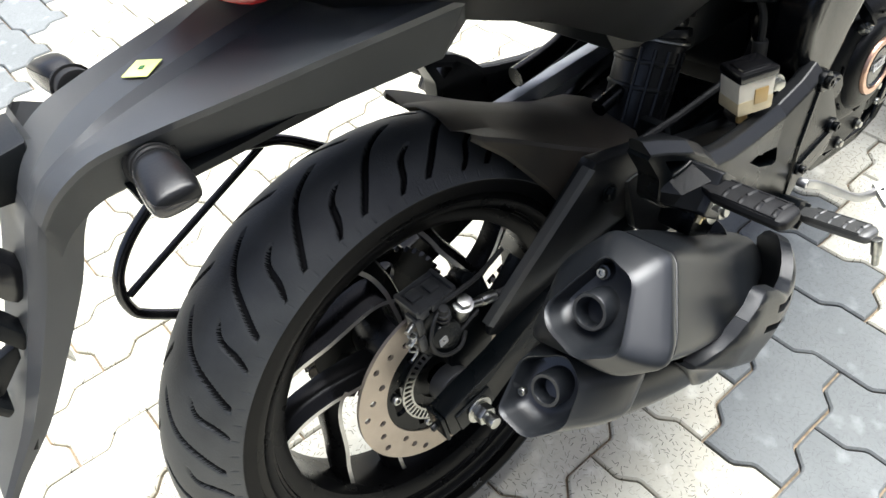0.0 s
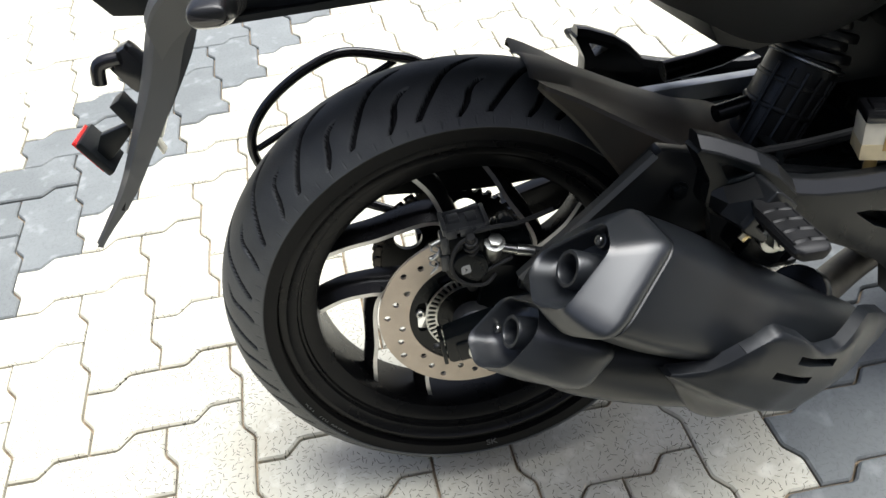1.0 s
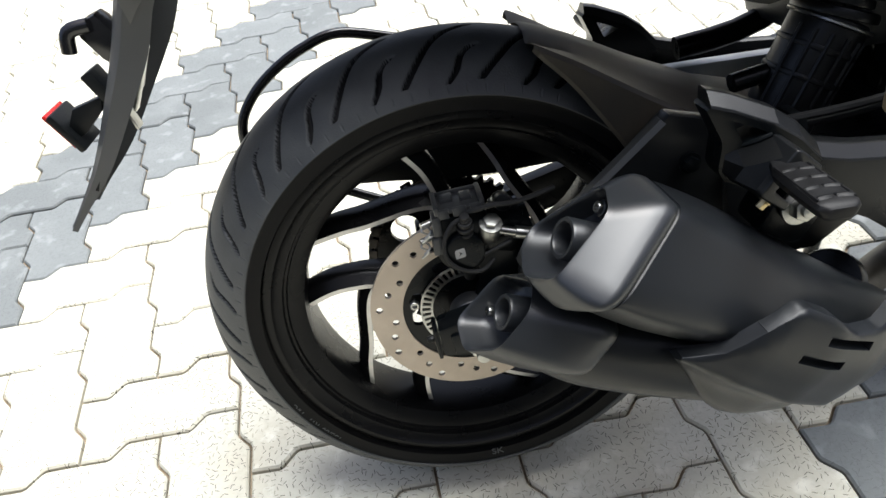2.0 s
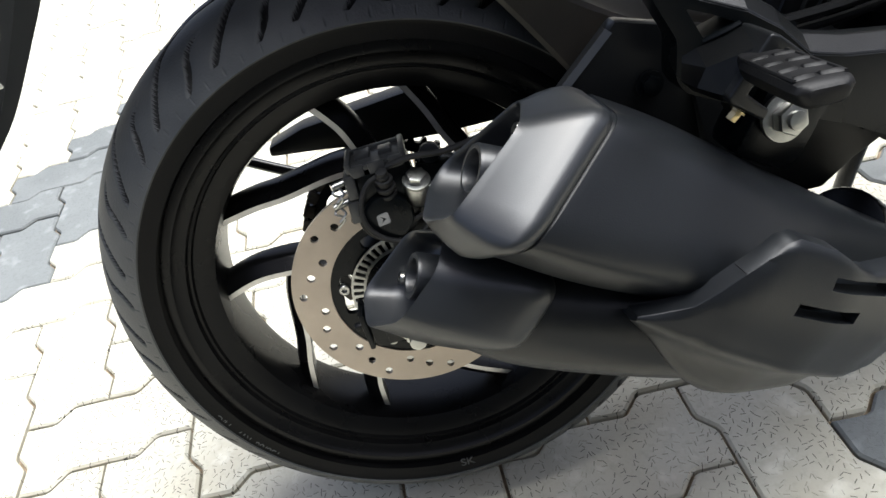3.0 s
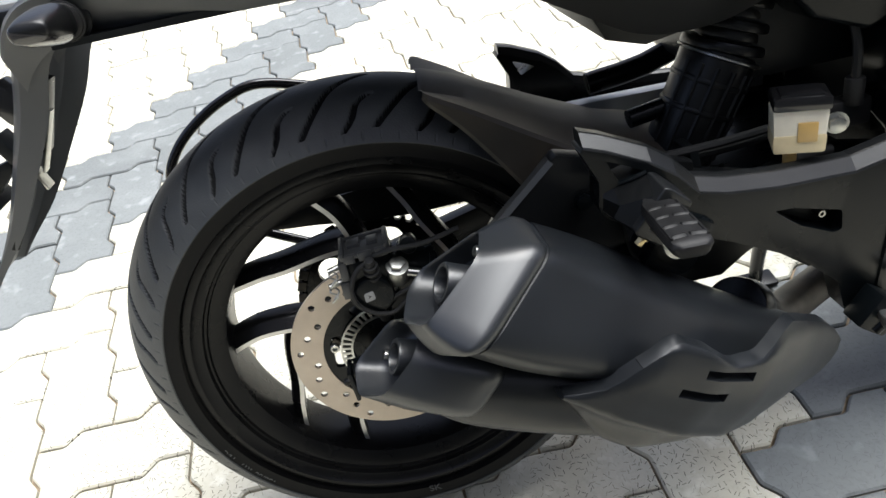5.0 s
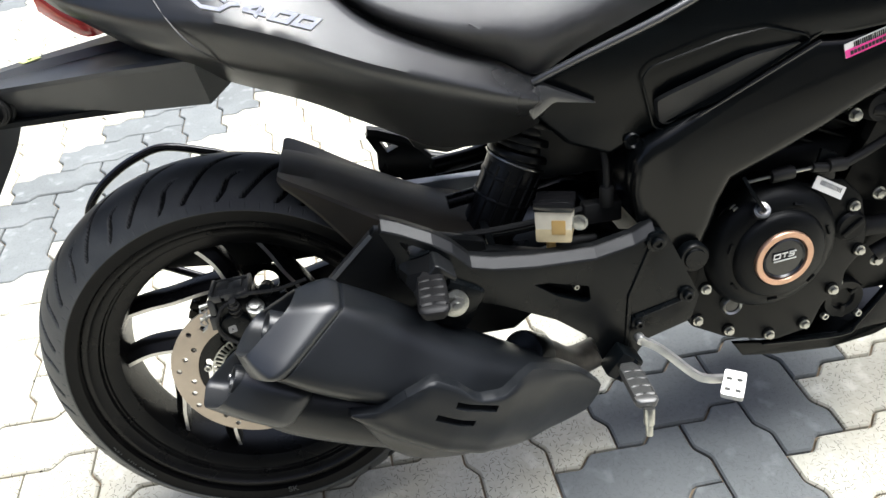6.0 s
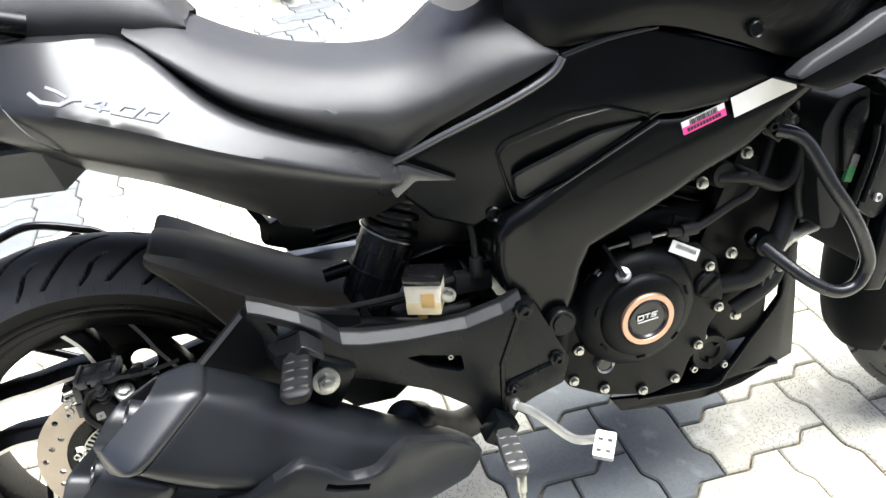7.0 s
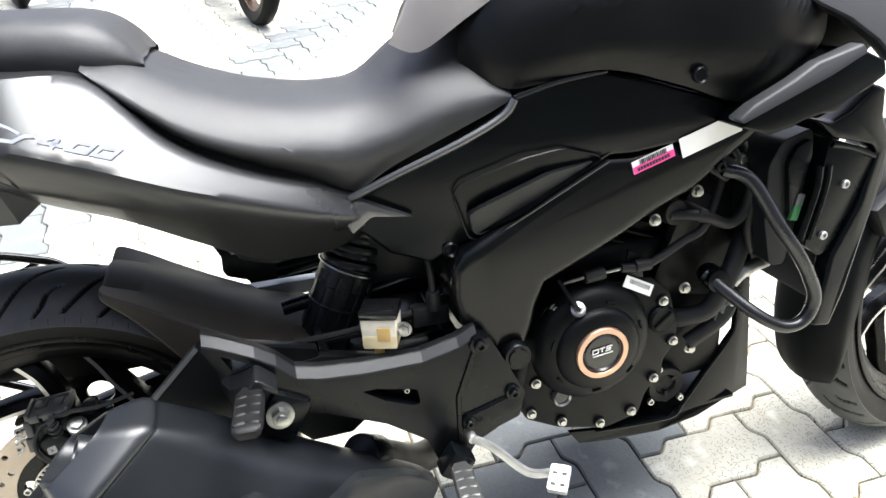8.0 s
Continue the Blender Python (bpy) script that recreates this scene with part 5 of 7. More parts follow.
    cols = [spline([r[k] for r in rows], 4) for k in range(10)]
    grid(bm, [[c[i] for c in cols] for i in range(len(cols[0]))])
    bmesh.ops.solidify(bm, geom=bm.faces[:], thickness=0.004)
    blade = part("plate_blade", bm, TAIL, tongue, "long tapering black plate carrier", 30)
    bm = bmesh.new()
    tube(bm, [(-0.282, -0.056, 0.62), (-0.318, -0.054, 0.55), (-0.355, -0.050, 0.50)], 0.005, 8, 4)
    box(bm, (-0.270, -0.040, 0.625), (0.012, 0.02, 0.075), Euler((0, radians(25), 0)), 0.002)
    part("inner_rib", bm, SATIN, blade)
    bm = bmesh.new()
    box(bm, (-0.276, -0.045, 0.600), (0.003, 0.012, 0.065), Euler((0, radians(28), 0)), 0.001)
    box(bm, (-0.296, -0.046, 0.565), (0.003, 0.016, 0.022), Euler((0, radians(-15), 0)), 0.001)
    part("cable_clip", bm, STEEL, blade)
    # rear arm above the plate
    bm = bmesh.new()
    prism(bm, [(-0.235, 0.725), (-0.262, 0.722), (-0.312, 0.722), (-0.318, 0.714), (-0.300, 0.690), (-0.250, 0.684)], -0.036, 0.036, 0.005)
    part("plate_lamp_arm", bm, BLACK, tongue)
    # small hooks on the blade
    bm = bmesh.new()
    box(bm, (-0.300, -0.026, 0.640), (0.030, 0.036, 0.044), Euler((0, radians(-30), 0)), 0.010)
    tube(bm, [(-0.305, -0.045, 0.655), (-0.324, -0.047, 0.652), (-0.330, -0.047, 0.634)], 0.007, 10, 5)
    part("plate_mount", bm, GLOSS, blade)
    bm = bmesh.new()
    box(bm, (-0.318, -0.035, 0.600), (0.012, 0.03, 0.03), Euler((0, radians(-25), 0)), 0.002)
    part("lower_mount", bm, BLACK, blade)
    # reflector on its bracket
    bm = bmesh.new()
    prism(bm, [(-0.318, 0.590), (-0.350, 0.582), (-0.362, 0.562), (-0.356, 0.552), (-0.346, 0.556), (-0.322, 0.577)], -0.046, -0.034, 0.002)
    box(bm, (-0.360, -0.032, 0.562), (0.008, 0.050, 0.044), Euler((0, radians(-28), 0)), 0.003)
    refl = part("reflector_bracket", bm, BLACK, blade)
    bm = bmesh.new()
    box(bm, (-0.3652, -0.032, 0.5650), (0.004, 0.046, 0.040), Euler((0, radians(-28), 0)), 0.001)
    part("reflector", bm, REFLECT, blade, "red reflector")
    # sticker laid on the tongue
    tree = BVHTree.FromPolygons([v.co for v in tongue.data.vertices], [tuple(p.vertices) for p in tongue.data.polygons])
    for name, size, mat, lift, label in (("inspection_sticker", (0.022, 0.020, 0.0006), YELLOW, 0.0018, "small yellow-green sticker"), ("sticker_mark", (0.0035, 0.004, 0.0006), GREEN, 0.0026, "")):
        hit, nrm, *_ = tree.ray_cast(Vector((-0.1505, -0.0722, 1.0)), Vector((0, 0, -1)))
        nrm = nrm if nrm.z > 0 else -nrm
        m = nrm.to_track_quat("Z", "Y").to_matrix().to_4x4()
        bm = bmesh.new()
        box(bm, (0, 0, 0), size)
        bmesh.ops.transform(bm, matrix=Matrix.Translation(hit + nrm * lift) @ m @ Matrix.Rotation(radians(12), 4, "Z"), verts=bm.verts)
        part(name, bm, mat, tongue, label)
    return tongue


tongue = tail_tongue()


def indicator(side):
    a, b = Vector((-0.180, flank(side, 0.108), 0.712)), Vector((-0.184, flank(side, 0.190), 0.711))
    bm = bmesh.new()
    rod(bm, a, a + (b - a) * 0.32, 0.017, 0.015, seg=24, bevel=0.003)
    for k in range(2):
        rod(bm, a + (b - a) * (0.16 + 0.1 * k), a + (b - a) * (0.19 + 0.1 * k), 0.0185 - 0.002 * k, seg=24, bevel=0.001)
    stalk = part("indicator", bm, SOFT, bike, "smoked-lens turn indicator on a rubber stalk")
    for piece, mat, text in (("housing", SLEEVE, "black indicator housing"), ("lens", SMOKE, "dark smoked lens")):
        bm = bmesh.new()
        rows = []
        for t, hx, hz in ((0.26, 0.008, 0.009), (0.36, 0.0125, 0.013), (0.52, 0.0155, 0.0155), (0.80, 0.0165, 0.0125), (0.96, 0.0150, 0.0085), (1.0, 0.0120, 0.0055), (1.015, 0.0060, 0.0022)):
            c = a + (b - a) * t + Vector((-0.003 * t, 0, 0.004 * t))
            row = []
            for k in range(17):
                q = math.pi * k / 16 - 0.5 + (0.0 if piece == "housing" else math.pi)
                u, v = math.cos(q), math.sin(q)
                row.append(c + Vector((hx * math.copysign(abs(u) ** 0.7, u) - 0.0006 * (piece == "lens"), 0, hz * math.copysign(abs(v) ** 0.7, v))))
            rows.append(row)
        cols = [spline([r[k] for r in rows], 4) for k in range(17)]
        grid(bm, [[c[i] for c in cols] for i in range(len(cols[0]))], wrap=True, caps=True)
        part(piece, bm, mat, stalk, text)
    return stalk


indicator(-1)
indicator(1)


def tail_body():
    """Side panels from the tail lamp to the seat's lowest corner, one skin with a sharp lower crease."""
    table = [  # x, under (y, z), crease (y, z), mid (y, z), top (y, z), inner (y, z)
        (-0.130, (0.060, 0.826), (0.075, 0.834), (0.078, 0.843), (0.062, 0.855), (0.0, 0.857)),
        (-0.080, (0.090, 0.790), (0.128, 0.803), (0.135, 0.822), (0.110, 0.850), (0.0, 0.856)),
        (0.000, (0.122, 0.742), (0.190, 0.774), (0.195, 0.806), (0.160, 0.848), (0.0, 0.856)),
        (0.078, (0.150, 0.712), (0.228, 0.752), (0.240, 0.792), (0.185, 0.848), (0.0, 0.852)),
        (0.150, (0.152, 0.682), (0.235, 0.728), (0.252, 0.768), (0.172, 0.836), (0.0, 0.838)),
        (0.220, (0.150, 0.643), (0.228, 0.700), (0.243, 0.735), (0.207, 0.768), (0.0, 0.775)),
        (0.290, (0.146, 0.606), (0.212, 0.674), (0.226, 0.705), (0.202, 0.727), (0.0, 0.735)),
        (0.360, (0.140, 0.600), (0.192, 0.652), (0.202, 0.676), (0.180, 0.698), (0.0, 0.70)),
        (0.412, (0.134, 0.612), (0.172, 0.640), (0.176, 0.656), (0.163, 0.672), (0.0, 0.675)),
    ]
    bm = bmesh.new()
    rows = []
    for x, *pts in table:
        half = [Vector((x, -y, z)) for y, z in pts]
        half[-1].y = MID
        rows.append(half + [Vector((p.x, 2 * MID - p.y, p.z)) for p in reversed(half[:-1])])
    cols = [spline([r[k] for r in rows], 12) for k in range(len(rows[0]))]
    lines = [[c[i] for c in cols] for i in range(len(cols[0]))]
    # round each face between the crease lines a little
    fine = []
    for r in lines:
        out = []
        for k in range(len(r) - 1):
            a, b = r[k], r[k + 1]
            nrm = Vector((0, -1 if k < len(r) // 2 else 1, 0.5)).normalized()
            for t in (0, 0.17, 0.33, 0.5, 0.66, 0.83):
                q = a.lerp(b, t)
                if 1 <= k <= 2 or len(r) - 4 <= k <= len(r) - 3:
                    q = q + nrm * (0.006 if k in (1, len(r) - 3) else 0.001) * math.sin(math.pi * t)
                out.append(q)
        fine.append(out + [r[-1]])
    grid(bm, fine)
    bmesh.ops.solidify(bm, geom=bm.faces[:], thickness=0.0015)
    body = part("tail_panel", bm, GRAPHITE, bike, "satin charcoal tail side panels with a raised model badge", 38)
    # seam between the two panel pieces
    bm = bmesh.new()
    tube(bm, [(0.018, -0.168, 0.853), (0.030, -0.205, 0.815), (0.058, -0.236, 0.775), (0.088, -0.222, 0.745), (0.098, -0.160, 0.716)], 0.0010, 6, 6)
    part("seam", bm, INK, body)
    bm = bmesh.new()
    prism(bm, [(0.075, 0.722), (0.16, 0.682), (0.245, 0.634), (0.262, 0.602), (0.300, 0.590), (0.345, 0.597), (0.38, 0.612), (0.40, 0.645), (0.30, 0.70), (0.18, 0.74)], -0.128, 0.068, 0.004)
    part("inner_fender", bm, BLACK, body)
    # tail lamp
    bm = bmesh.new()
    rows = []
    for x, h, lo, hi in ((-0.045, 0.112, 0.776, 0.815), (-0.072, 0.104, 0.772, 0.822), (-0.100, 0.090, 0.786, 0.832), (-0.125, 0.070, 0.800, 0.838)):
        rows.append([Vector((x, -h, lo)), Vector((x, -h * 1.04, (lo + hi) / 2)), Vector((x, -h * 0.9, hi)), Vector((x, h * 0.9 + 2 * MID, hi)), Vector((x, h * 1.04 + 2 * MID, (lo + hi) / 2)), Vector((x, h + 2 * MID, lo))])
    cols = [spline([r[k] for r in rows], 4) for k in range(6)]
    grid(bm, [[c[i] for c in cols] for i in range(len(cols[0]))], wrap=True, caps=True)
    part("tail_lamp", bm, RED, body, "clear red tail lamp lens")
    # grab rails
    for side in (-1, 1):
        bm = bmesh.new()
        tube(bm, [(0.06, flank(side, 0.150), 0.862), (0.0, flank(side, 0.172), 0.880), (-0.07, flank(side, 0.155), 0.888), (-0.115, flank(side, 0.110), 0.886)], 0.012, 12, 6)
        part("grab_rail", bm, SATIN, body, "black grab rail")
    return body


tail = tail_body()


def badge_at(pos, right, up, pieces, mat, name, parent, thick=0.0022, label=""):
    """Raised lettering strokes: pieces are polylines in (right, up), each a flat bar of a given width."""
    right = Vector(right).normalized()
    up = Vector(up)
    up = (up - right * up.dot(right)).normalized()
    n = right.cross(up).normalized()
    for width, pts in pieces:
        path = [Vector(pos) + right * a + up * b for a, b in pts]
        ring = (path[0] - path[-1]).length < 1e-6
        if ring:
            path = path[:-1]
        m, lines = len(path), []
        for k, p in enumerate(path):
            d1 = (p - path[k - 1]).normalized() if ring or k else (path[1] - p).normalized()
            d2 = (path[(k + 1) % m] - p).normalized() if ring or k < m - 1 else d1
            s1, s2 = n.cross(d1), n.cross(d2)
            t = (s1 + s2).normalized()
            t = t * (width / 2 / max(t.dot(s1), 0.5))
            lines.append((p - t, p + t, p + t * 0.8 + n * thick, p - t * 0.8 + n * thick))
        bm = bmesh.new()
        rows = [[bm.verts.new(q) for q in line] for line in lines]
        for k in range(m if ring else m - 1):
            a, b = rows[k], rows[(k + 1) % m]
            for i in range(4):
                bm.faces.new((a[i], a[(i + 1) % 4], b[(i + 1) % 4], b[i]))
        if not ring:
            bm.faces.new(rows[0])
            bm.faces.new(rows[-1][::-1])
        part(name, bm, mat, parent, label, 25)


def glyph_0(x, w=0.0145, h=0.0085, lean=0.006):
    return (0.0046, [(x, 0), (x + w, 0), (x + w + lean, h), (x + lean, h), (x, 0)])


badge_at((0.079, -0.2490, 0.8090), (0.93, -0.03, -0.345), (0.28, 0.42, 0.86),
         [(0.0042, [(-0.006, 0.002), (0.004, -0.004), (0.020, -0.003), (0.028, 0.004), (0.036, 0.006)]), (0.0034, [(0.006, 0.010), (0.015, 0.0085), (0.024, 0.005)]),
          (0.0040, [(0.054, 0.0095), (0.040, 0.0025)]), (0.0040, [(0.039, 0.0018), (0.060, 0.0018)]), (0.0040, [(0.0505, -0.002), (0.0555, 0.0085)]), glyph_0(0.0645), glyph_0(0.0855)], BADGE, "badge_stroke", tail, 0.0045, "raised chrome badge stroke")


# ---- seats ----
def rider_seat():
    table = [  # x, bottom (y, z), side (y, z), shoulder (y, z), top middle z
        (0.145, (0.150, 0.842), (0.152, 0.846), (0.120, 0.852), 0.856),
        (0.185, (0.158, 0.802), (0.178, 0.815), (0.135, 0.842), 0.850),
        (0.240, (0.168, 0.757), (0.192, 0.775), (0.145, 0.812), 0.824),
        (0.300, (0.170, 0.729), (0.192, 0.750), (0.148, 0.788), 0.803),
        (0.360, (0.163, 0.702), (0.186, 0.735), (0.146, 0.774), 0.793),
        (0.405, (0.163, 0.680), (0.182, 0.728), (0.142, 0.770), 0.790),
        (0.450, (0.176, 0.706), (0.184, 0.742), (0.142, 0.776), 0.797),
        (0.505, (0.188, 0.732), (0.188, 0.765), (0.145, 0.804), 0.838),
        (0.560, (0.196, 0.756), (0.192, 0.780), (0.150, 0.812), 0.856),
        (0.592, (0.196, 0.770), (0.190, 0.780), (0.150, 0.798), 0.830),
    ]
    rows = []
    for x, b, s, t, top in table:
        rows.append([Vector((x, -b[0], b[1])), Vector((x, -s[0], s[1])), Vector((x, -t[0], t[1])), Vector((x, -t[0] * 0.55, top - 0.25 * (top - t[1]))), Vector((x, 0, top))])
    bm = bmesh.new()
    loft(bm, rows, 6, 5, mirror=True)
    bmesh.ops.solidify(bm, geom=bm.faces[:], thickness=0.012)
    s = part("rider_seat", bm, SEAT, bike, "black grained vinyl rider seat with a deep dip", 60)
    for k in range(3):
        bm = bmesh.new()
        tube(bm, [(0.330 + 0.004 * k, -0.1868, 0.748 - 0.003 * k), (0.342 + 0.004 * k, -0.1858, 0.742 - 0.003 * k)], 0.0008, 5, 1)
        part("scuff", bm, SCUFF, s)
    return s


def pillion_seat():
    table = [(-0.105, 0.085, 0.866, 0.898), (-0.075, 0.115, 0.862, 0.906), (0.0, 0.130, 0.853, 0.906), (0.09, 0.138, 0.846, 0.903), (0.150, 0.138, 0.840, 0.897), (0.183, 0.128, 0.838, 0.878), (0.203, 0.115, 0.838, 0.850)]
    rows = []
    for x, h, lo, hi in table:
        rows.append([Vector((x, -h, lo)), Vector((x, -h * 1.02, lo + 0.35 * (hi - lo))), Vector((x, -h * 0.92, lo + 0.75 * (hi - lo))), Vector((x, -h * 0.70, hi - 0.004)), Vector((x, 0, hi))])
    bm = bmesh.new()
    loft(bm, rows, 5, 5, mirror=True, caps=False)
    bmesh.ops.solidify(bm, geom=bm.faces[:], thickness=0.012)
    s = part("pillion_seat", bm, SEAT, bike, "raised black vinyl pillion seat", 60)
    bm = bmesh.new()
    prism(bm, [(-0.09, 0.862), (0.15, 0.836), (0.155, 0.826), (-0.09, 0.846)], -0.118, 0.058, 0.002)
    part("seat_base", bm, BLACK, s)
    return s


rider_seat()
pillion_seat()


# ---- side cover, frame spar, tank ----
def cover_y(x, z):
    return -0.160 - 0.048 * min(max((x - 0.40) / 0.18, 0), 1) + 0.02 * max(0.0, 0.66 - z) / 0.1


def side_covers():
    outline = [(0.400, 0.672), (0.450, 0.696), (0.525, 0.729), (0.578, 0.758), (0.592, 0.774), (0.640, 0.786), (0.700, 0.792), (0.760, 0.776), (0.830, 0.752), (0.906, 0.722), (0.860, 0.700), (0.800, 0.692), (0.745, 0.688), (0.715, 0.690),
               (0.600, 0.634), (0.530, 0.598), (0.490, 0.572), (0.440, 0.590), (0.405, 0.628), (0.385, 0.655)]
    bm = bmesh.new()
    prism(bm, outline, cover_y, lambda x, z: cover_y(x, z) + 0.05, 0.006, 3)
    c = part("side_cover", bm, PANEL, bike, "satin black side cover with a mesh inlet")
    bm = bmesh.new()
    prism(bm, [(x, z) for x, z in outline], lambda x, z: 2 * MID - cover_y(x, z) - 0.05, lambda x, z: 2 * MID - cover_y(x, z), 0.0)
    part("far_cover", bm, PANEL, c)
    bm = bmesh.new()
    tube(bm, [(0.398, -0.172, 0.674), (0.452, -0.190, 0.700), (0.525, -0.212, 0.733), (0.574, -0.216, 0.757), (0.588, -0.216, 0.774)], 0.0045, 10, 4)
    part("seat_trim", bm, GRAPHITE, c, "graphite strip along the seat edge")
    bm = bmesh.new()
    tube(bm, [(0.588, -0.214, 0.775), (0.640, -0.216, 0.787), (0.700, -0.216, 0.793)], 0.003, 8, 4)
    part("edge_trim", bm, PANEL, c)
    # mesh inlet
    lip = [(0.516, 0.664), (0.524, 0.678), (0.600, 0.702), (0.648, 0.707), (0.694, 0.694), (0.700, 0.687), (0.545, 0.601), (0.534, 0.607)]
    bm = bmesh.new()
    tube(bm, [(x, cover_y(x, z) - 0.0003, z) for x, z in rounded(lip, 0.006, 3) + rounded(lip, 0.006, 3)[:1]], 0.0016, 6, 1, caps=False)
    part("inlet_frame", bm, PANEL, c)
    bm = bmesh.new()
    prism(bm, rounded([(0.535, 0.638), (0.552, 0.648), (0.630, 0.678), (0.690, 0.687), (0.548, 0.608), (0.540, 0.612)], 0.004, 2), lambda x, z: cover_y(x, z) - 0.0008, lambda x, z: cover_y(x, z) + 0.01, 0.0)
    part("inlet_mesh", bm, MESH, c)
    bm = bmesh.new()
    tube(bm, [(0.547, -0.196, 0.599), (0.62, -0.207, 0.640), (0.706, -0.216, 0.687)], 0.0022, 8, 4)
    part("inlet_bead", bm, GLOSS, c)
    bm = bmesh.new()
    revolve(bm, [(0.0105, 0.0), (0.0105, -0.003), (0.0085, -0.005), (0.0070, -0.003), (0.006, -0.002), (0.0003, -0.002)], (0.513, cover_y(0.513, 0.590) + 0.001, 0.590), 24, closed=False)
    part("cover_grommet", bm, SATIN, c)
    # pointed fillet below the seat corner
    bm = bmesh.new()
    prism(bm, [(0.385, 0.655), (0.402, 0.672), (0.412, 0.670), (0.470, 0.642), (0.420, 0.650), (0.395, 0.632)], -0.182, -0.15, 0.004)
    part("corner_fillet", bm, GRAPHITE, c)
    return c


side_covers()


def spar():
    outline = [(0.508, 0.570), (0.522, 0.592), (0.545, 0.604), (0.620, 0.645), (0.710, 0.688), (0.745, 0.685), (0.815, 0.697), (0.870, 0.715), (0.915, 0.722), (0.945, 0.722), (0.930, 0.690), (0.890, 0.664), (0.838, 0.626), (0.786, 0.606), (0.738, 0.580),
               (0.665, 0.545), (0.632, 0.530), (0.622, 0.500), (0.618, 0.470), (0.600, 0.400), (0.560, 0.400), (0.545, 0.452), (0.515, 0.490), (0.506, 0.530)]
    for side, name in ((-1, "frame_spar"), (1, "far_frame_spar")):
        bm = bmesh.new()
        prism(bm, outline, lambda x, z: flank(side, 0.206 - 0.025 * max(0.0, 0.56 - z) / 0.15), lambda x, z: flank(side, 0.12), 0.020, 5, angle=60)
        s = part(name, bm, SPAR, bike, "broad satin black frame spar")
        if side > 0:
            continue
        bm = bmesh.new()
        revolve(bm, [(0.020, 0), (0.020, -0.010), (0.018, -0.013), (0.014, -0.013), (0.013, -0.016), (0.0003, -0.016)], (0.588, -0.190, 0.432), 28, closed=False)
        part("pivot_cap", bm, SATIN, s)
        # stickers
        nrm = Euler((0, radians(-16.5), 0))

        def label_box(name, x, z, w, h, mat, lift=0.0, parent=s, text=""):
            bm = bmesh.new()
            box(bm, (x, -0.2072 - lift, z), (w, 0.0008, h), nrm)
            return part(name, bm, mat, parent, text)

        label_box("white_sticker", 0.848, 0.698, 0.086, 0.026, PAPER, 0.003, text="blank white sticker")
        st = label_box("barcode_sticker", 0.771, 0.677, 0.058, 0.0165, PAPER, text="white and pink barcode sticker")
        d, u = Vector((math.cos(radians(16.5)), 0, math.sin(radians(16.5)))), Vector((-math.sin(radians(16.5)), 0, math.cos(radians(16.5))))
        c0 = Vector((0.771, 0, 0.677)) - u * 0.0036
        label_box("pink_half", c0.x, c0.z, 0.058, 0.0092, PINK, 0.0006)
        bm = bmesh.new()
        rng = random.Random(3)
        for k in range(16):
            q = Vector((0.771, -0.2082, 0.677)) + u * 0.0042 + d * (-0.018 + 0.0024 * k)
            box(bm, q, (rng.choice((0.0007, 0.0012, 0.0016)), 0.0008, 0.0062), nrm)
        part("barcode", bm, INK, s)
        bm = bmesh.new()
        for k in range(11):
            q = Vector((0.771, -0.2086, 0.677)) - u * 0.0036 + d * (-0.022 + 0.0042 * k)
            box(bm, q, (0.0030, 0.0008, 0.0042), nrm)
        part("printed_bar", bm, INK, s)


spar()


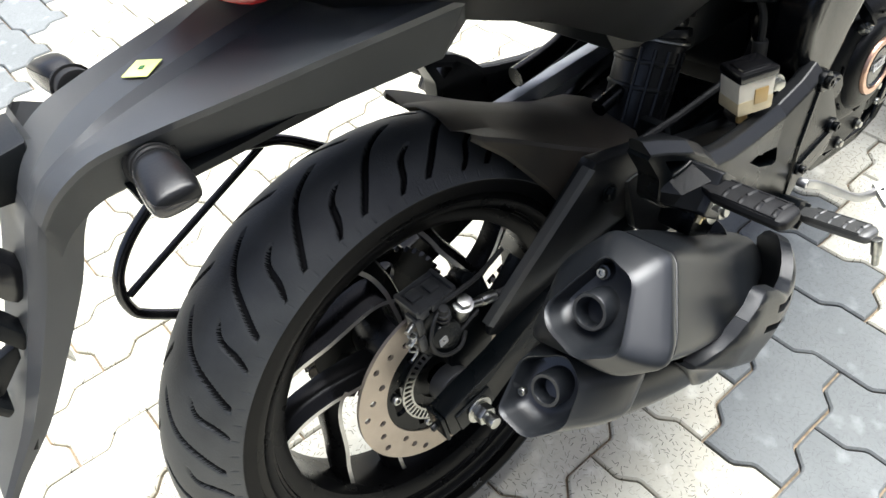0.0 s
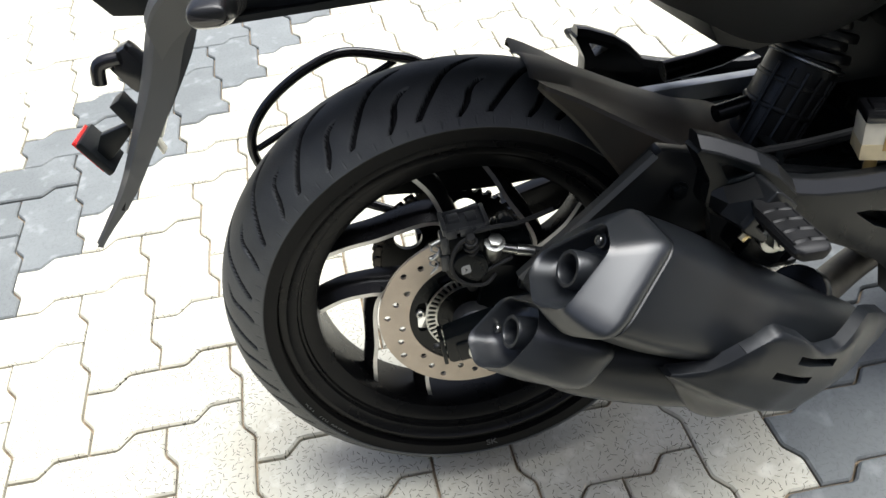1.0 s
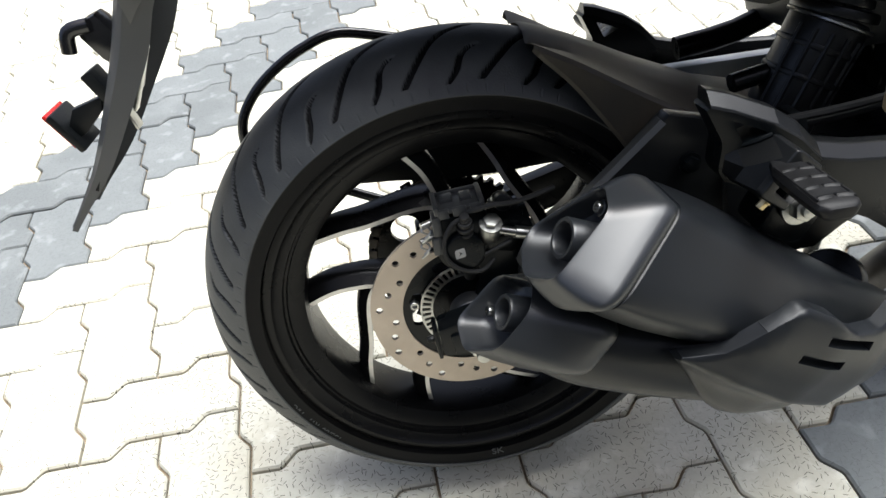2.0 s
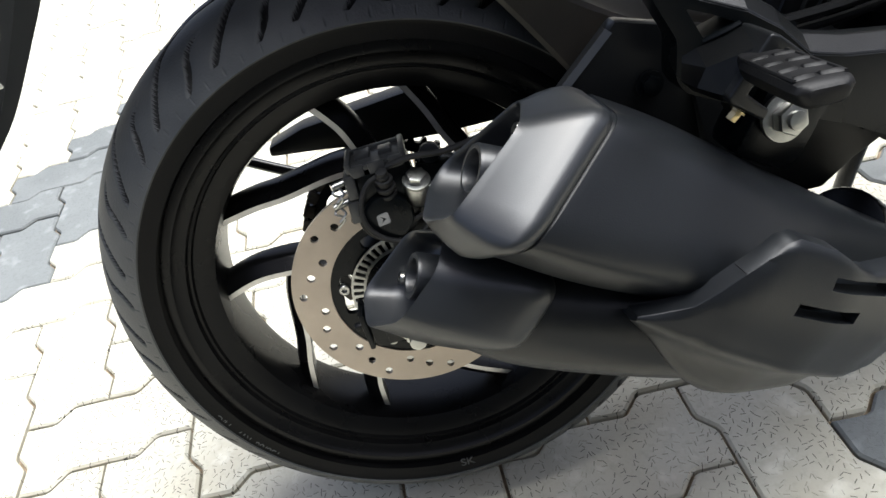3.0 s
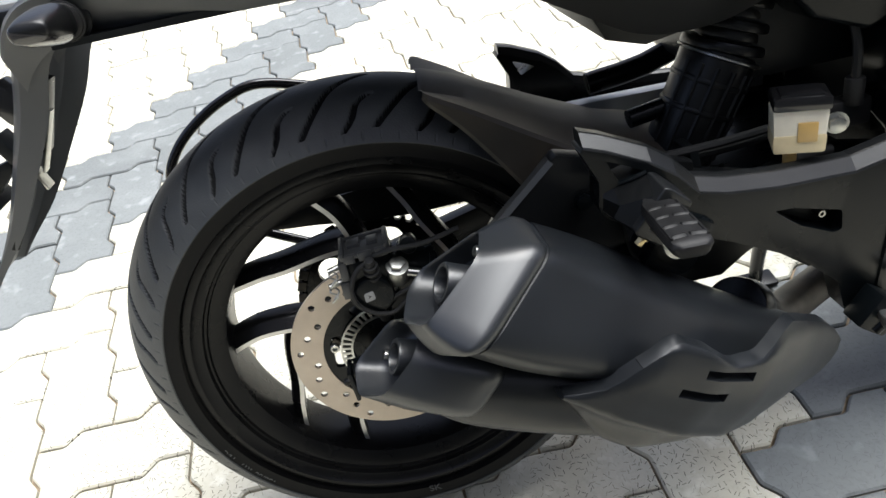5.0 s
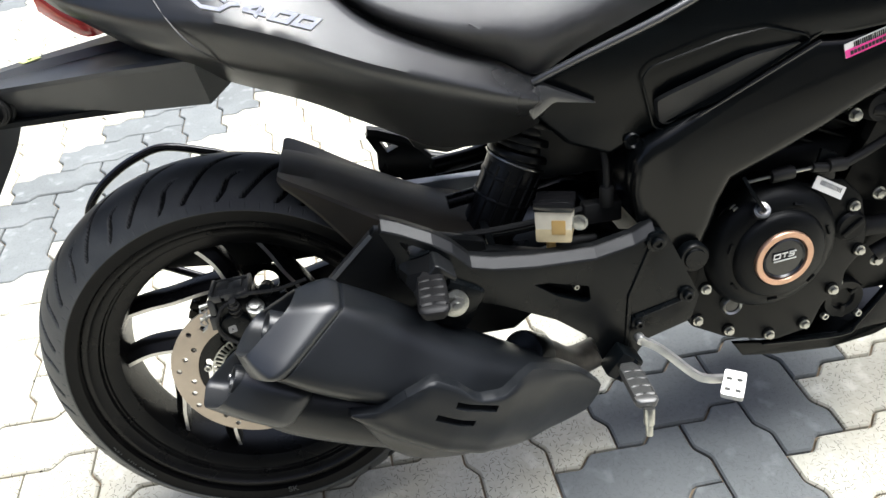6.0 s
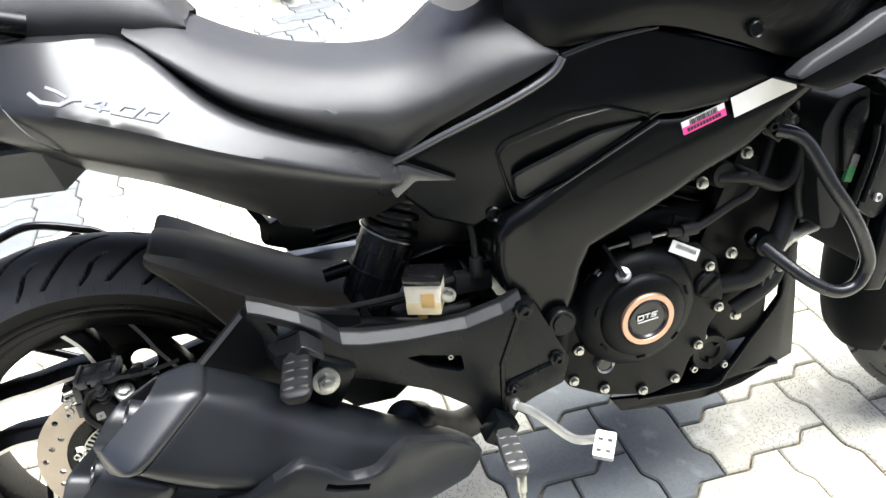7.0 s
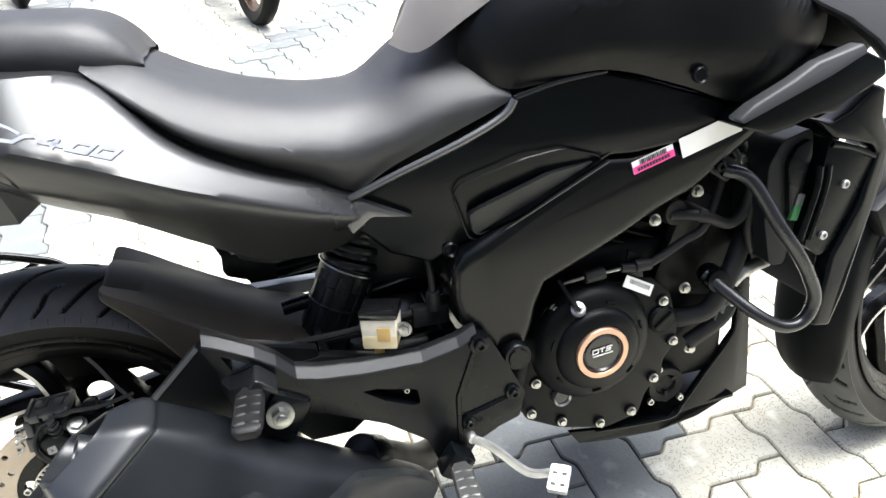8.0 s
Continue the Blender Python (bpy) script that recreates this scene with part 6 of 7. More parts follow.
def tank():
    table = [  # x: (y, z) from the lower edge to the middle
        (0.545, ((0.150, 0.806), (0.152, 0.830), (0.140, 0.870), (0.095, 0.915), (0.0, 0.935))),
        (0.590, ((0.196, 0.782), (0.200, 0.820), (0.182, 0.880), (0.120, 0.945), (0.0, 0.975))),
        (0.690, ((0.222, 0.796), (0.232, 0.830), (0.215, 0.900), (0.140, 0.975), (0.0, 1.005))),
        (0.780, ((0.230, 0.772), (0.244, 0.820), (0.228, 0.905), (0.148, 0.985), (0.0, 1.015))),
        (0.880, ((0.228, 0.738), (0.250, 0.800), (0.236, 0.900), (0.150, 0.980), (0.0, 1.010))),
        (0.960, ((0.205, 0.755), (0.226, 0.800), (0.206, 0.880), (0.125, 0.960), (0.0, 0.990))),
        (1.040, ((0.160, 0.775), (0.178, 0.810), (0.168, 0.865), (0.100, 0.930), (0.0, 0.955))),
    ]
    bm = bmesh.new()
    loft(bm, [[Vector((x, -y, z)) for y, z in pts] for x, pts in table], 6, 5, mirror=True)
    bmesh.ops.solidify(bm, geom=bm.faces[:], thickness=0.006)
    t = part("fuel_tank", bm, CAST, bike, "broad satin black fuel tank", 60)
    # pale piece at the seat end with its chrome inlay
    bm = bmesh.new()
    edges = [  # rear edge first: (x, half-width, z) from the lower corner to the middle
        ((0.470, 0.122, 0.836), (0.484, 0.112, 0.856), (0.506, 0.086, 0.884), (0.520, 0.050, 0.902), (0.526, 0.0, 0.908)),
        ((0.499, 0.150, 0.827), (0.510, 0.140, 0.860), (0.530, 0.108, 0.905), (0.545, 0.060, 0.930), (0.550, 0.0, 0.938)),
        ((0.548, 0.168, 0.858), (0.556, 0.156, 0.888), (0.572, 0.118, 0.932), (0.582, 0.062, 0.956), (0.586, 0.0, 0.964)),
        ((0.602, 0.178, 0.893), (0.608, 0.166, 0.920), (0.622, 0.122, 0.960), (0.630, 0.062, 0.984), (0.634, 0.0, 0.992)),
        ((0.662, 0.176, 0.935), (0.668, 0.160, 0.958), (0.676, 0.115, 0.985), (0.682, 0.060, 1.008), (0.684, 0.0, 1.014))]
    rows = [[Vector((x, -y if y else MID, z)) for x, y, z in e] for e in edges]
    rows = [r + [Vector((p.x + (0.05 if k == 0 else 0.02), 2 * MID - p.y, p.z)) for p in reversed(r[:-1])] for k, r in enumerate(rows)]
    cols = [spline([r[k] for r in rows], 4) for k in range(len(rows[0]))]
    v = grid(bm, [[c[i] for c in cols] for i in range(len(cols[0]))])
    bmesh.ops.solidify(bm, geom=bm.faces[:], thickness=0.006)
    pale = part("tank_cap_panel", bm, PALE, t, "pale champagne panel at the rear of the tank", 50)
    slope = lambda x, z: -0.1345 + 0.72 * (z - 0.85) - 0.25 * (x - 0.50)
    for piece, mat, lift, outline in (("inlay_border", INK, 0.0, [(0.4965, 0.850), (0.5025, 0.840), (0.5115, 0.8415), (0.530, 0.876), (0.532, 0.892), (0.522, 0.886)]), ("chrome_inlay", FORK, 0.0015, [(0.4995, 0.850), (0.5035, 0.8430), (0.5100, 0.8440), (0.5265, 0.875), (0.528, 0.885), (0.5225, 0.881)])):
        bm = bmesh.new()
        prism(bm, rounded(outline, 0.002, 2), lambda x, z: slope(x, z) - lift, lambda x, z: slope(x, z) + 0.02, 0.0)
        part(piece, bm, mat, pale)
    # shroud below the tank with its creased lower edge
    bm = bmesh.new()
    prism(bm, [(0.852, 0.716), (0.868, 0.734), (0.937, 0.764), (0.979, 0.780), (1.013, 0.790), (1.047, 0.774), (1.052, 0.756), (1.029, 0.743), (0.997, 0.728), (0.986, 0.717), (0.965, 0.719), (0.940, 0.714), (0.925, 0.708), (0.893, 0.702)],
          lambda x, z: -0.262, lambda x, z: -0.20, 0.006, 3, angle=20)
    sh = part("tank_shroud", bm, PANEL, t, "angular black tank shroud", 30)
    # wing along the upper edge; its grey puts the sky's light into the colour
    bm = bmesh.new()
    prism(bm, [(0.840, 0.726), (0.835, 0.731), (0.856, 0.745), (0.908, 0.768), (0.938, 0.784), (0.995, 0.800), (0.998, 0.790), (0.950, 0.768), (0.921, 0.757), (0.861, 0.734)],
          lambda x, z: -0.280 + 0.45 * (z - 0.726 - 0.42 * (x - 0.838)), lambda x, z: -0.255, 0.003)
    part("shroud_wing", bm, SHROUD, sh, "upper edge of the shroud, lightened as if sky-lit")
    bm = bmesh.new()
    prism(bm, [(0.930, 0.876), (0.974, 0.842), (1.011, 0.822), (1.040, 0.796), (1.056, 0.770), (1.085, 0.764), (1.115, 0.795), (1.120, 0.900), (1.000, 0.925)],
          lambda x, z: -0.262 + 0.62 * (z - 0.780), lambda x, z: -0.235 + 0.62 * (z - 0.780), 0.008, 3)
    part("upper_shroud", bm, SHROUD, sh, "grey sloping upper shroud panel")
    bm = bmesh.new()
    prism(bm, [(0.900, 0.740), (1.060, 0.755), (1.105, 0.790), (1.110, 0.880), (0.960, 0.900)], -0.195, -0.16, 0.004)
    part("inner_panel", bm, PANEL, sh)
    bm = bmesh.new()
    revolve(bm, [(0.010, 0), (0.010, -0.004), (0.0085, -0.006), (0.007, -0.004), (0.0003, -0.004)], (0.803, -0.242, 0.781), 24, closed=False)
    part("shroud_grommet", bm, SATIN, sh)
    return t


tank()

# ---- engine ----
def engine():
    bm = bmesh.new()
    box(bm, (0.74, 0, 0.40), (0.34, 0.22, 0.26), None, 0.03, 3)
    box(bm, (0.64, 0, 0.50), (0.18, 0.20, 0.14), None, 0.02)
    box(bm, (0.86, 0, 0.56), (0.16, 0.18, 0.26), Euler((0, radians(22), 0)), 0.015)
    eng = part("engine", bm, ENGINE, bike, "black single-cylinder engine with a copper-ringed clutch cover")
    for k in range(7):
        bm = bmesh.new()
        c = Vector((0.835, 0, 0.49)) + Vector((math.sin(radians(22)), 0, math.cos(radians(22)))) * (0.018 * k)
        box(bm, c - Vector((0.012, 0, 0)), (0.150, 0.205, 0.006), Euler((0, radians(22), 0)), 0.002, 1)
        part("cooling_fin", bm, ENGINE, eng)
    bm = bmesh.new()
    box(bm, (0.935, MID, 0.530), (0.15, 0.20, 0.24), Euler((0, radians(22), 0)), 0.02)
    part("cylinder_head", bm, ENGINE, eng)
    bm = bmesh.new()
    box(bm, (0.90, MID, 0.36), (0.12, 0.20, 0.16), None, 0.02)
    part("crankcase_nose", bm, ENGINE, eng)
    # clutch cover
    outline = [(0.611, 0.296), (0.610, 0.352), (0.626, 0.430), (0.640, 0.468), (0.665, 0.487), (0.715, 0.497), (0.764, 0.490), (0.805, 0.490), (0.838, 0.460), (0.856, 0.400), (0.852, 0.370), (0.834, 0.345), (0.834, 0.318), (0.808, 0.296), (0.796, 0.258), (0.742, 0.246), (0.666, 0.266)]
    bm = bmesh.new()
    prism(bm, rounded(outline, 0.008, 3), -0.160, -0.10, 0.005, 2)
    cov = part("clutch_cover", bm, ENGINE, eng, "black clutch cover with a copper ring")
    c = (0.713, 0, 0.407)
    bm = bmesh.new()
    revolve(bm, [(0.094, -0.150), (0.090, -0.164), (0.086, -0.172), (0.080, -0.178), (0.066, -0.184), (0.063, -0.184), (0.061, -0.189), (0.056, -0.194), (0.0405, -0.196), (0.0395, -0.193), (0.0003, -0.193)], c, 72, closed=False)
    part("round_boss", bm, ENGINE, cov)
    bm = bmesh.new()
    revolve(bm, [(0.0392, -0.192), (0.0392, -0.1985), (0.038, -0.2), (0.031, -0.2), (0.030, -0.1985), (0.030, -0.192)], c, 72)
    part("copper_ring", bm, COPPER, cov, "copper-coloured ring")
    bm = bmesh.new()
    revolve(bm, [(0.0298, -0.194), (0.029, -0.1985), (0.027, -0.2), (0.025, -0.1975), (0.0003, -0.1985)], c, 48, closed=False)
    part("ring_insert", bm, GLOSS, cov)
    badge_at((0.697, -0.1995, 0.409), (0.97, 0, 0.10), (0, 0, 1), [(0.0016, [(0, 0), (0.008, 0.0), (0.009, 0.006), (0.001, 0.006), (0, 0)]), (0.0016, [(0.011, 0.006), (0.019, 0.006)]), (0.0016, [(0.014, 0.0), (0.015, 0.006)]),
                                                          (0.0016, [(0.019, 0), (0.026, 0), (0.027, 0.003), (0.021, 0.003), (0.022, 0.006), (0.030, 0.006)]), (0.0018, [(0.0, -0.004), (0.03, -0.004)])], BADGE, "cover_emblem", cov, 0.0012)
    for deg in (20, 75, 110, 165, 215, 270, 318):
        bm = bmesh.new()
        a = radians(deg)
        tube(bm, [(c[0] + 0.070 * math.cos(a - 0.09), -0.1835, c[2] + 0.070 * math.sin(a - 0.09)), (c[0] + 0.070 * math.cos(a + 0.09), -0.1835, c[2] + 0.070 * math.sin(a + 0.09))], 0.0022, 6, 1)
        part("cover_tab", bm, ENGINE, cov)
    for x, z, y in ((0.658, 0.471, -0.160), (0.709, 0.485, -0.160), (0.755, 0.476, -0.160), (0.826, 0.448, -0.160), (0.846, 0.378, -0.160), (0.817, 0.320, -0.160), (0.782, 0.269, -0.160), (0.730, 0.261, -0.160),
                    (0.668, 0.280, -0.160), (0.620, 0.306, -0.160), (0.628, 0.356, -0.160), (0.635, 0.415, -0.160)):
        bm = bmesh.new()
        rod(bm, (x, y + 0.02, z), (x, y - 0.003, z), 0.0095, seg=18, bevel=0.002)
        p0 = part("bolt_boss", bm, ENGINE, cov)
        bm = bmesh.new()
        bolt(bm, (x, y - 0.003, z), (0, -1, 0), 0.0054, 0.006)
        part("cover_bolt", bm, STEEL, cov)
    bm = bmesh.new()
    revolve(bm, [(0.015, -0.15), (0.015, -0.166), (0.013, -0.169), (0.0105, -0.167), (0.0105, -0.162)], (0.667, 0, 0.324), 28, closed=False)
    gauge = part("oil_gauge", bm, STEEL, cov, "round steel oil sight glass")
    bm = bmesh.new()
    revolve(bm, [(0.0108, -0.160), (0.0105, -0.1655), (0.0003, -0.1665)], (0.667, 0, 0.324), 28, closed=False)
    part("sight_glass", bm, GLOSS, gauge)
    # oil filter housing
    bm = bmesh.new()
    revolve(bm, [(0.032, -0.09), (0.032, -0.140), (0.029, -0.145), (0.018, -0.143), (0.016, -0.139), (0.0003, -0.139)], (0.852, 0, 0.286), 36, closed=False)
    for k in range(3):
        a = radians(35 + 120 * k)
        box(bm, (0.852 + 0.022 * math.cos(a), -0.142, 0.286 + 0.022 * math.sin(a)), (0.02, 0.004, 0.006), Euler((0, -a, 0)), 0.001)
    part("filter_cover", bm, ENGINE, eng)
    for x, z in ((0.878, 0.258), (0.838, 0.318), (0.826, 0.262)):
        bm = bmesh.new()
        bolt(bm, (x, -0.142, z), (0, -1, 0), 0.0055, 0.006, "socket")
        part("filter_bolt", bm, STEEL, eng)
    # round plug on the cover's front shoulder
    bm = bmesh.new()
    revolve(bm, [(0.022, -0.14), (0.022, -0.163), (0.018, -0.167), (0.0003, -0.167)], (0.826, 0, 0.418), 28, closed=False)
    box(bm, (0.826, -0.168, 0.418), (0.034, 0.005, 0.008), Euler((0, radians(-40), 0)), 0.002)
    part("shoulder_plug", bm, ENGINE, eng)
    # clutch lever, pin and cable
    bm = bmesh.new()
    rod(bm, (0.684, -0.168, 0.462), (0.682, -0.186, 0.476), 0.010, 0.011, seg=20, bevel=0.002)
    rod(bm, (0.682, -0.184, 0.475), (0.6815, -0.187, 0.4775), 0.0095, seg=24, bevel=0.001)
    bolt(bm, (0.6815, -0.187, 0.4775), (0, -0.75, 0.66), 0.0055, 0.006)
    part("clutch_pin", bm, STEEL, eng, "zinc clutch lever pin")
    bm = bmesh.new()
    tube(bm, [(0.681, -0.188, 0.480), (0.668, -0.184, 0.500), (0.660, -0.172, 0.518)], 0.004, 8, 4, section=[(-0.010, -0.002), (0.010, -0.002), (0.010, 0.002), (-0.010, 0.002)])
    part("clutch_lever", bm, SATIN, eng)
    bm = bmesh.new()
    tube(bm, [(0.672, -0.162, 0.506), (0.708, -0.165, 0.511), (0.762, -0.165, 0.514)], 0.0025, 8)
    part("clutch_cable", bm, STEEL, eng)
    bm = bmesh.new()
    tube(bm, [(0.755, -0.165, 0.514), (0.796, -0.165, 0.512), (0.849, -0.165, 0.537), (0.884, -0.165, 0.557), (0.925, -0.14, 0.62)], 0.0062, 10)
    rod(bm, (0.700, -0.165, 0.510), (0.730, -0.165, 0.5125), 0.009, seg=14, bevel=0.002)
    rod(bm, (0.776, -0.165, 0.513), (0.800, -0.165, 0.5125), 0.009, seg=14, bevel=0.002)
    part("cable_sheath", bm, SOFT, eng)
    bm = bmesh.new()
    prism(bm, [(0.762, 0.488), (0.795, 0.485), (0.792, 0.525), (0.770, 0.535)], -0.158, -0.154, 0.001)
    part("cable_bracket", bm, SATIN, eng)
    # barcode label
    bm = bmesh.new()
    tilt = Euler((radians(-12), radians(29), 0))
    box(bm, (0.783, -0.166, 0.482), (0.049, 0.0012, 0.017), tilt)
    part("barcode_label", bm, PAPER, eng, "white barcode label")
    bm = bmesh.new()
    rng = random.Random(8)
    m = Matrix.Translation((0.783, -0.1672, 0.482)) @ tilt.to_matrix().to_4x4()
    for k in range(13):
        box(bm, m @ Vector((-0.016 + 0.0028 * k, 0, 0.0025)), (rng.choice((0.0006, 0.0010)), 0.0008, 0.006), tilt)
    part("label_bar", bm, INK, eng)
    # hoses and plugs on the cylinder
    bm = bmesh.new()
    tube(bm, [(0.837, -0.150, 0.573), (0.878, -0.165, 0.570), (0.922, -0.165, 0.552), (0.948, -0.165, 0.572), (0.957, -0.16, 0.621), (0.955, -0.13, 0.66)], 0.008, 12)
    tube(bm, [(0.86, -0.14, 0.40), (0.90, -0.165, 0.42), (0.93, -0.165, 0.47), (0.97, -0.14, 0.52), (1.02, -0.10, 0.53)], 0.014, 12)
    tube(bm, [(0.93, -0.14, 0.66), (0.955, -0.165, 0.60), (0.950, -0.17, 0.54), (0.97, -0.16, 0.50), (1.0, -0.14, 0.51)], 0.0055, 10)
    tube(bm, [(0.88, -0.15, 0.36), (0.93, -0.16, 0.40), (0.96, -0.14, 0.43)], 0.012, 12)
    part("coolant_hose", bm, SOFT, eng)
    bm = bmesh.new()
    tube(bm, [(0.935, -0.128, 0.395), (0.950, -0.130, 0.414), (0.968, -0.130, 0.440), (0.990, -0.128, 0.452), (1.030, -0.120, 0.456)], 0.0105, 14)
    for c in ((0.948, -0.130, 0.411), (0.985, -0.128, 0.451)):
        rod(bm, (c[0] - 0.003, c[1], c[2] - 0.003), (c[0] + 0.003, c[1], c[2] + 0.003), 0.0125, seg=18, bevel=0.001)
    part("coolant_pipe", bm, ALLOY, eng, "bare alloy coolant pipe with two beads")
    bm = bmesh.new()
    rod(bm, (0.845, -0.10, 0.573), (0.845, -0.155, 0.576), 0.022, 0.018, seg=24, bevel=0.004)
    rod(bm, (0.872, -0.10, 0.572), (0.878, -0.170, 0.571), 0.010, seg=16, bevel=0.002)
    box(bm, (0.90, -0.10, 0.55), (0.07, 0.06, 0.10), Euler((0, radians(20), 0)), 0.012)
    part("plug_cap", bm, SOFT, eng)
    for x, y, z in ((0.877, -0.150, 0.602), (0.813, -0.150, 0.570), (0.943, -0.150, 0.638), (0.868, -0.15, 0.455), (0.884, -0.150, 0.350), (0.919, -0.150, 0.623)):
        bm = bmesh.new()
        bolt(bm, (x, y, z), (0, -1, 0), 0.0065, 0.008)
        part("engine_bolt", bm, STEEL, eng)
    bm = bmesh.new()
    for k in range(3):
        rod(bm, (0.918 + 0.010 * k, -0.150, 0.395 + 0.012 * k), (0.921 + 0.010 * k, -0.165, 0.400 + 0.012 * k), 0.008, seg=12, bevel=0.001)
    part("hose_clip", bm, STEEL, eng)
    return eng


engine()


def belly_pan():
    outline = [(0.690, 0.237), (0.708, 0.211), (0.760, 0.203), (0.848, 0.197), (0.920, 0.204), (0.998, 0.218), (1.028, 0.222), (1.018, 0.330), (1.008, 0.425), (1.004, 0.470), (0.985, 0.466), (0.983, 0.400), (0.982, 0.345), (0.923, 0.284), (0.884, 0.239), (0.860, 0.221), (0.74, 0.229)]
    bm = bmesh.new()
    prism(bm, outline, lambda x, z: -0.140 + 0.02 * max(0, x - 0.9) / 0.1, lambda x, z: -0.132 + 0.02 * max(0, x - 0.9) / 0.1, 0.002)
    prism(bm, [(0.76, 0.212), (0.99, 0.220), (0.99, 0.226), (0.76, 0.218)], -0.13, 0.13, 0.001)
    pan = part("belly_pan", bm, PANEL, bike, "matte black belly pan under the engine")
    bm = bmesh.new()
    tube(bm, [(0.735, -0.143, 0.230), (0.860, -0.144, 0.222), (0.884, -0.143, 0.240), (0.923, -0.138, 0.285), (0.980, -0.126, 0.346), (0.982, -0.126, 0.420)], 0.003, 8, 4)
    part("pan_bead", bm, PANEL, pan)
    bm = bmesh.new()
    prism(bm, outline, 0.132, 0.140, 0.0)
    part("far_side", bm, PANEL, pan)
    return pan


belly_pan()


def crash_guard(side):
    pts = [(0.880, 0.200, 0.645), (0.908, 0.218, 0.632), (0.938, 0.242, 0.574), (0.968, 0.250, 0.530), (0.990, 0.252, 0.492), (1.003, 0.252, 0.457), (0.992, 0.250, 0.426), (0.961, 0.247, 0.421), (0.925, 0.225, 0.442), (0.890, 0.165, 0.480)]
    bm = bmesh.new()
    tube(bm, [(x, flank(side, y), z) for x, y, z in pts], 0.0092, 16, 8)
    g = part("crash_guard", bm, GUARD, bike, "bent black tubular crash guard")
    bm = bmesh.new()
    box(bm, (0.878, flank(side, 0.195), 0.650), (0.040, 0.012, 0.030), Euler((0, radians(35), 0)), 0.004)
    part("guard_flange", bm, SATIN, g)
    bm = bmesh.new()
    rod(bm, (0.904, flank(side, 0.150), 0.472), (0.900, flank(side, 0.185), 0.474), 0.017, seg=20, bevel=0.003)
    part("guard_flange", bm, SATIN, g)
    bm = bmesh.new()
    bolt(bm, (0.872, flank(side, 0.201), 0.652), (0, side, 0), 0.007, 0.006, "socket")
    part("guard_bolt", bm, SATIN, g)
    return g


crash_guard(-1)
crash_guard(1)


def radiator():
    bm = bmesh.new()
    box(bm, (1.075, MID, 0.55), (0.05, 0.30, 0.30), Euler((0, radians(-12), 0)), 0.006)
    rad = part("radiator", bm, ENGINE, bike, "black radiator with plastic side shrouds")
    for side in (-1, 1):
        # light outer wing that wraps round the front
        bm = bmesh.new()
        out = lambda x, z: flank(side, 0.222 - 0.25 * max(0, x - 1.09))
        prism(bm, [(0.996, 0.700), (1.020, 0.694), (1.046, 0.705), (1.084, 0.735), (1.100, 0.728), (1.105, 0.690), (1.130, 0.655), (1.128, 0.600), (1.105, 0.520), (1.085, 0.440), (1.068, 0.385), (1.040, 0.390), (1.052, 0.500),
                   (1.085, 0.570), (1.106, 0.640), (1.090, 0.655), (1.028, 0.672)], out, lambda x, z: out(x, z) - side * 0.03, 0.006, 3)
        sh = part("side_shroud", bm, PANEL, rad, "angular satin black radiator shroud")
        if side > 0:
            continue
        bm = bmesh.new()
        prism(bm, rounded([(1.028, 0.670), (1.100, 0.645), (1.104, 0.630), (1.082, 0.570), (1.050, 0.505), (1.036, 0.500), (1.010, 0.520), (1.018, 0.600)], 0.006, 3), -0.214, -0.16, 0.005)
        part("shroud_insert", bm, SATIN, sh)
        bm = bmesh.new()
        tube(bm, [(1.030, -0.216, 0.662), (1.062, -0.216, 0.654), (1.102, -0.216, 0.637)], 0.004, 8, 4)
        part("insert_edge", bm, PANEL, sh)
        for x0 in (1.008, 1.022):
            bm = bmesh.new()
            tube(bm, [(x0 + 0.008, -0.216, 0.634), (x0 + 0.006, -0.217, 0.600), (x0 - 0.008, -0.215, 0.530)], 0.0045, 8, 4)
            part("guide_rail", bm, SATIN, sh)
        bm = bmesh.new()
        prism(bm, rounded([(0.948, 0.640), (0.966, 0.672), (1.010, 0.684), (1.016, 0.660), (1.004, 0.560), (0.992, 0.490), (0.968, 0.492), (0.952, 0.560)], 0.008, 3), -0.200, -0.13, 0.006, 3)
        tank_part = part("expansion_tank", bm, BLACK, sh)
        bm = bmesh.new()
        prism(bm, rounded([(0.972, 0.640), (0.984, 0.664), (1.006, 0.672), (1.010, 0.650), (0.996, 0.580), (0.984, 0.570)], 0.006, 2), -0.208, -0.19, 0.004)
        part("tank_face", bm, SATIN, sh)
        bm = bmesh.new()
        box(bm, (0.993, -0.2065, 0.570), (0.012, 0.006, 0.022), Euler((0, radians(12), 0)), 0.001)
        part("green_label", bm, GREEN, sh, "small green label")
        bm = bmesh.new()
        box(bm, (0.997, -0.2065, 0.588), (0.012, 0.0064, 0.016), Euler((0, radians(12), 0)), 0.001)
        part("label_band", bm, SEAT, sh)
        for x, z in ((1.061, 0.603), (1.037, 0.532)):
            bm = bmesh.new()
            bolt(bm, (x, -0.214, z), (0, -1, 0), 0.0062, 0.005, "socket")
            part("shroud_screw", bm, ALLOY, sh)
    return rad


radiator()


# ---- front wheel, mudguard and fork ----
FRONT = Vector((1.455, MID, 0.293))
# bars turned a little to the left on the stand
STEER = Matrix.Translation((1.37, MID, 0.293)) @ Matrix.Rotation(radians(16), 4, Vector((-0.42, 0, 0.91))) @ Matrix.Translation((-1.37, -MID, -0.293))


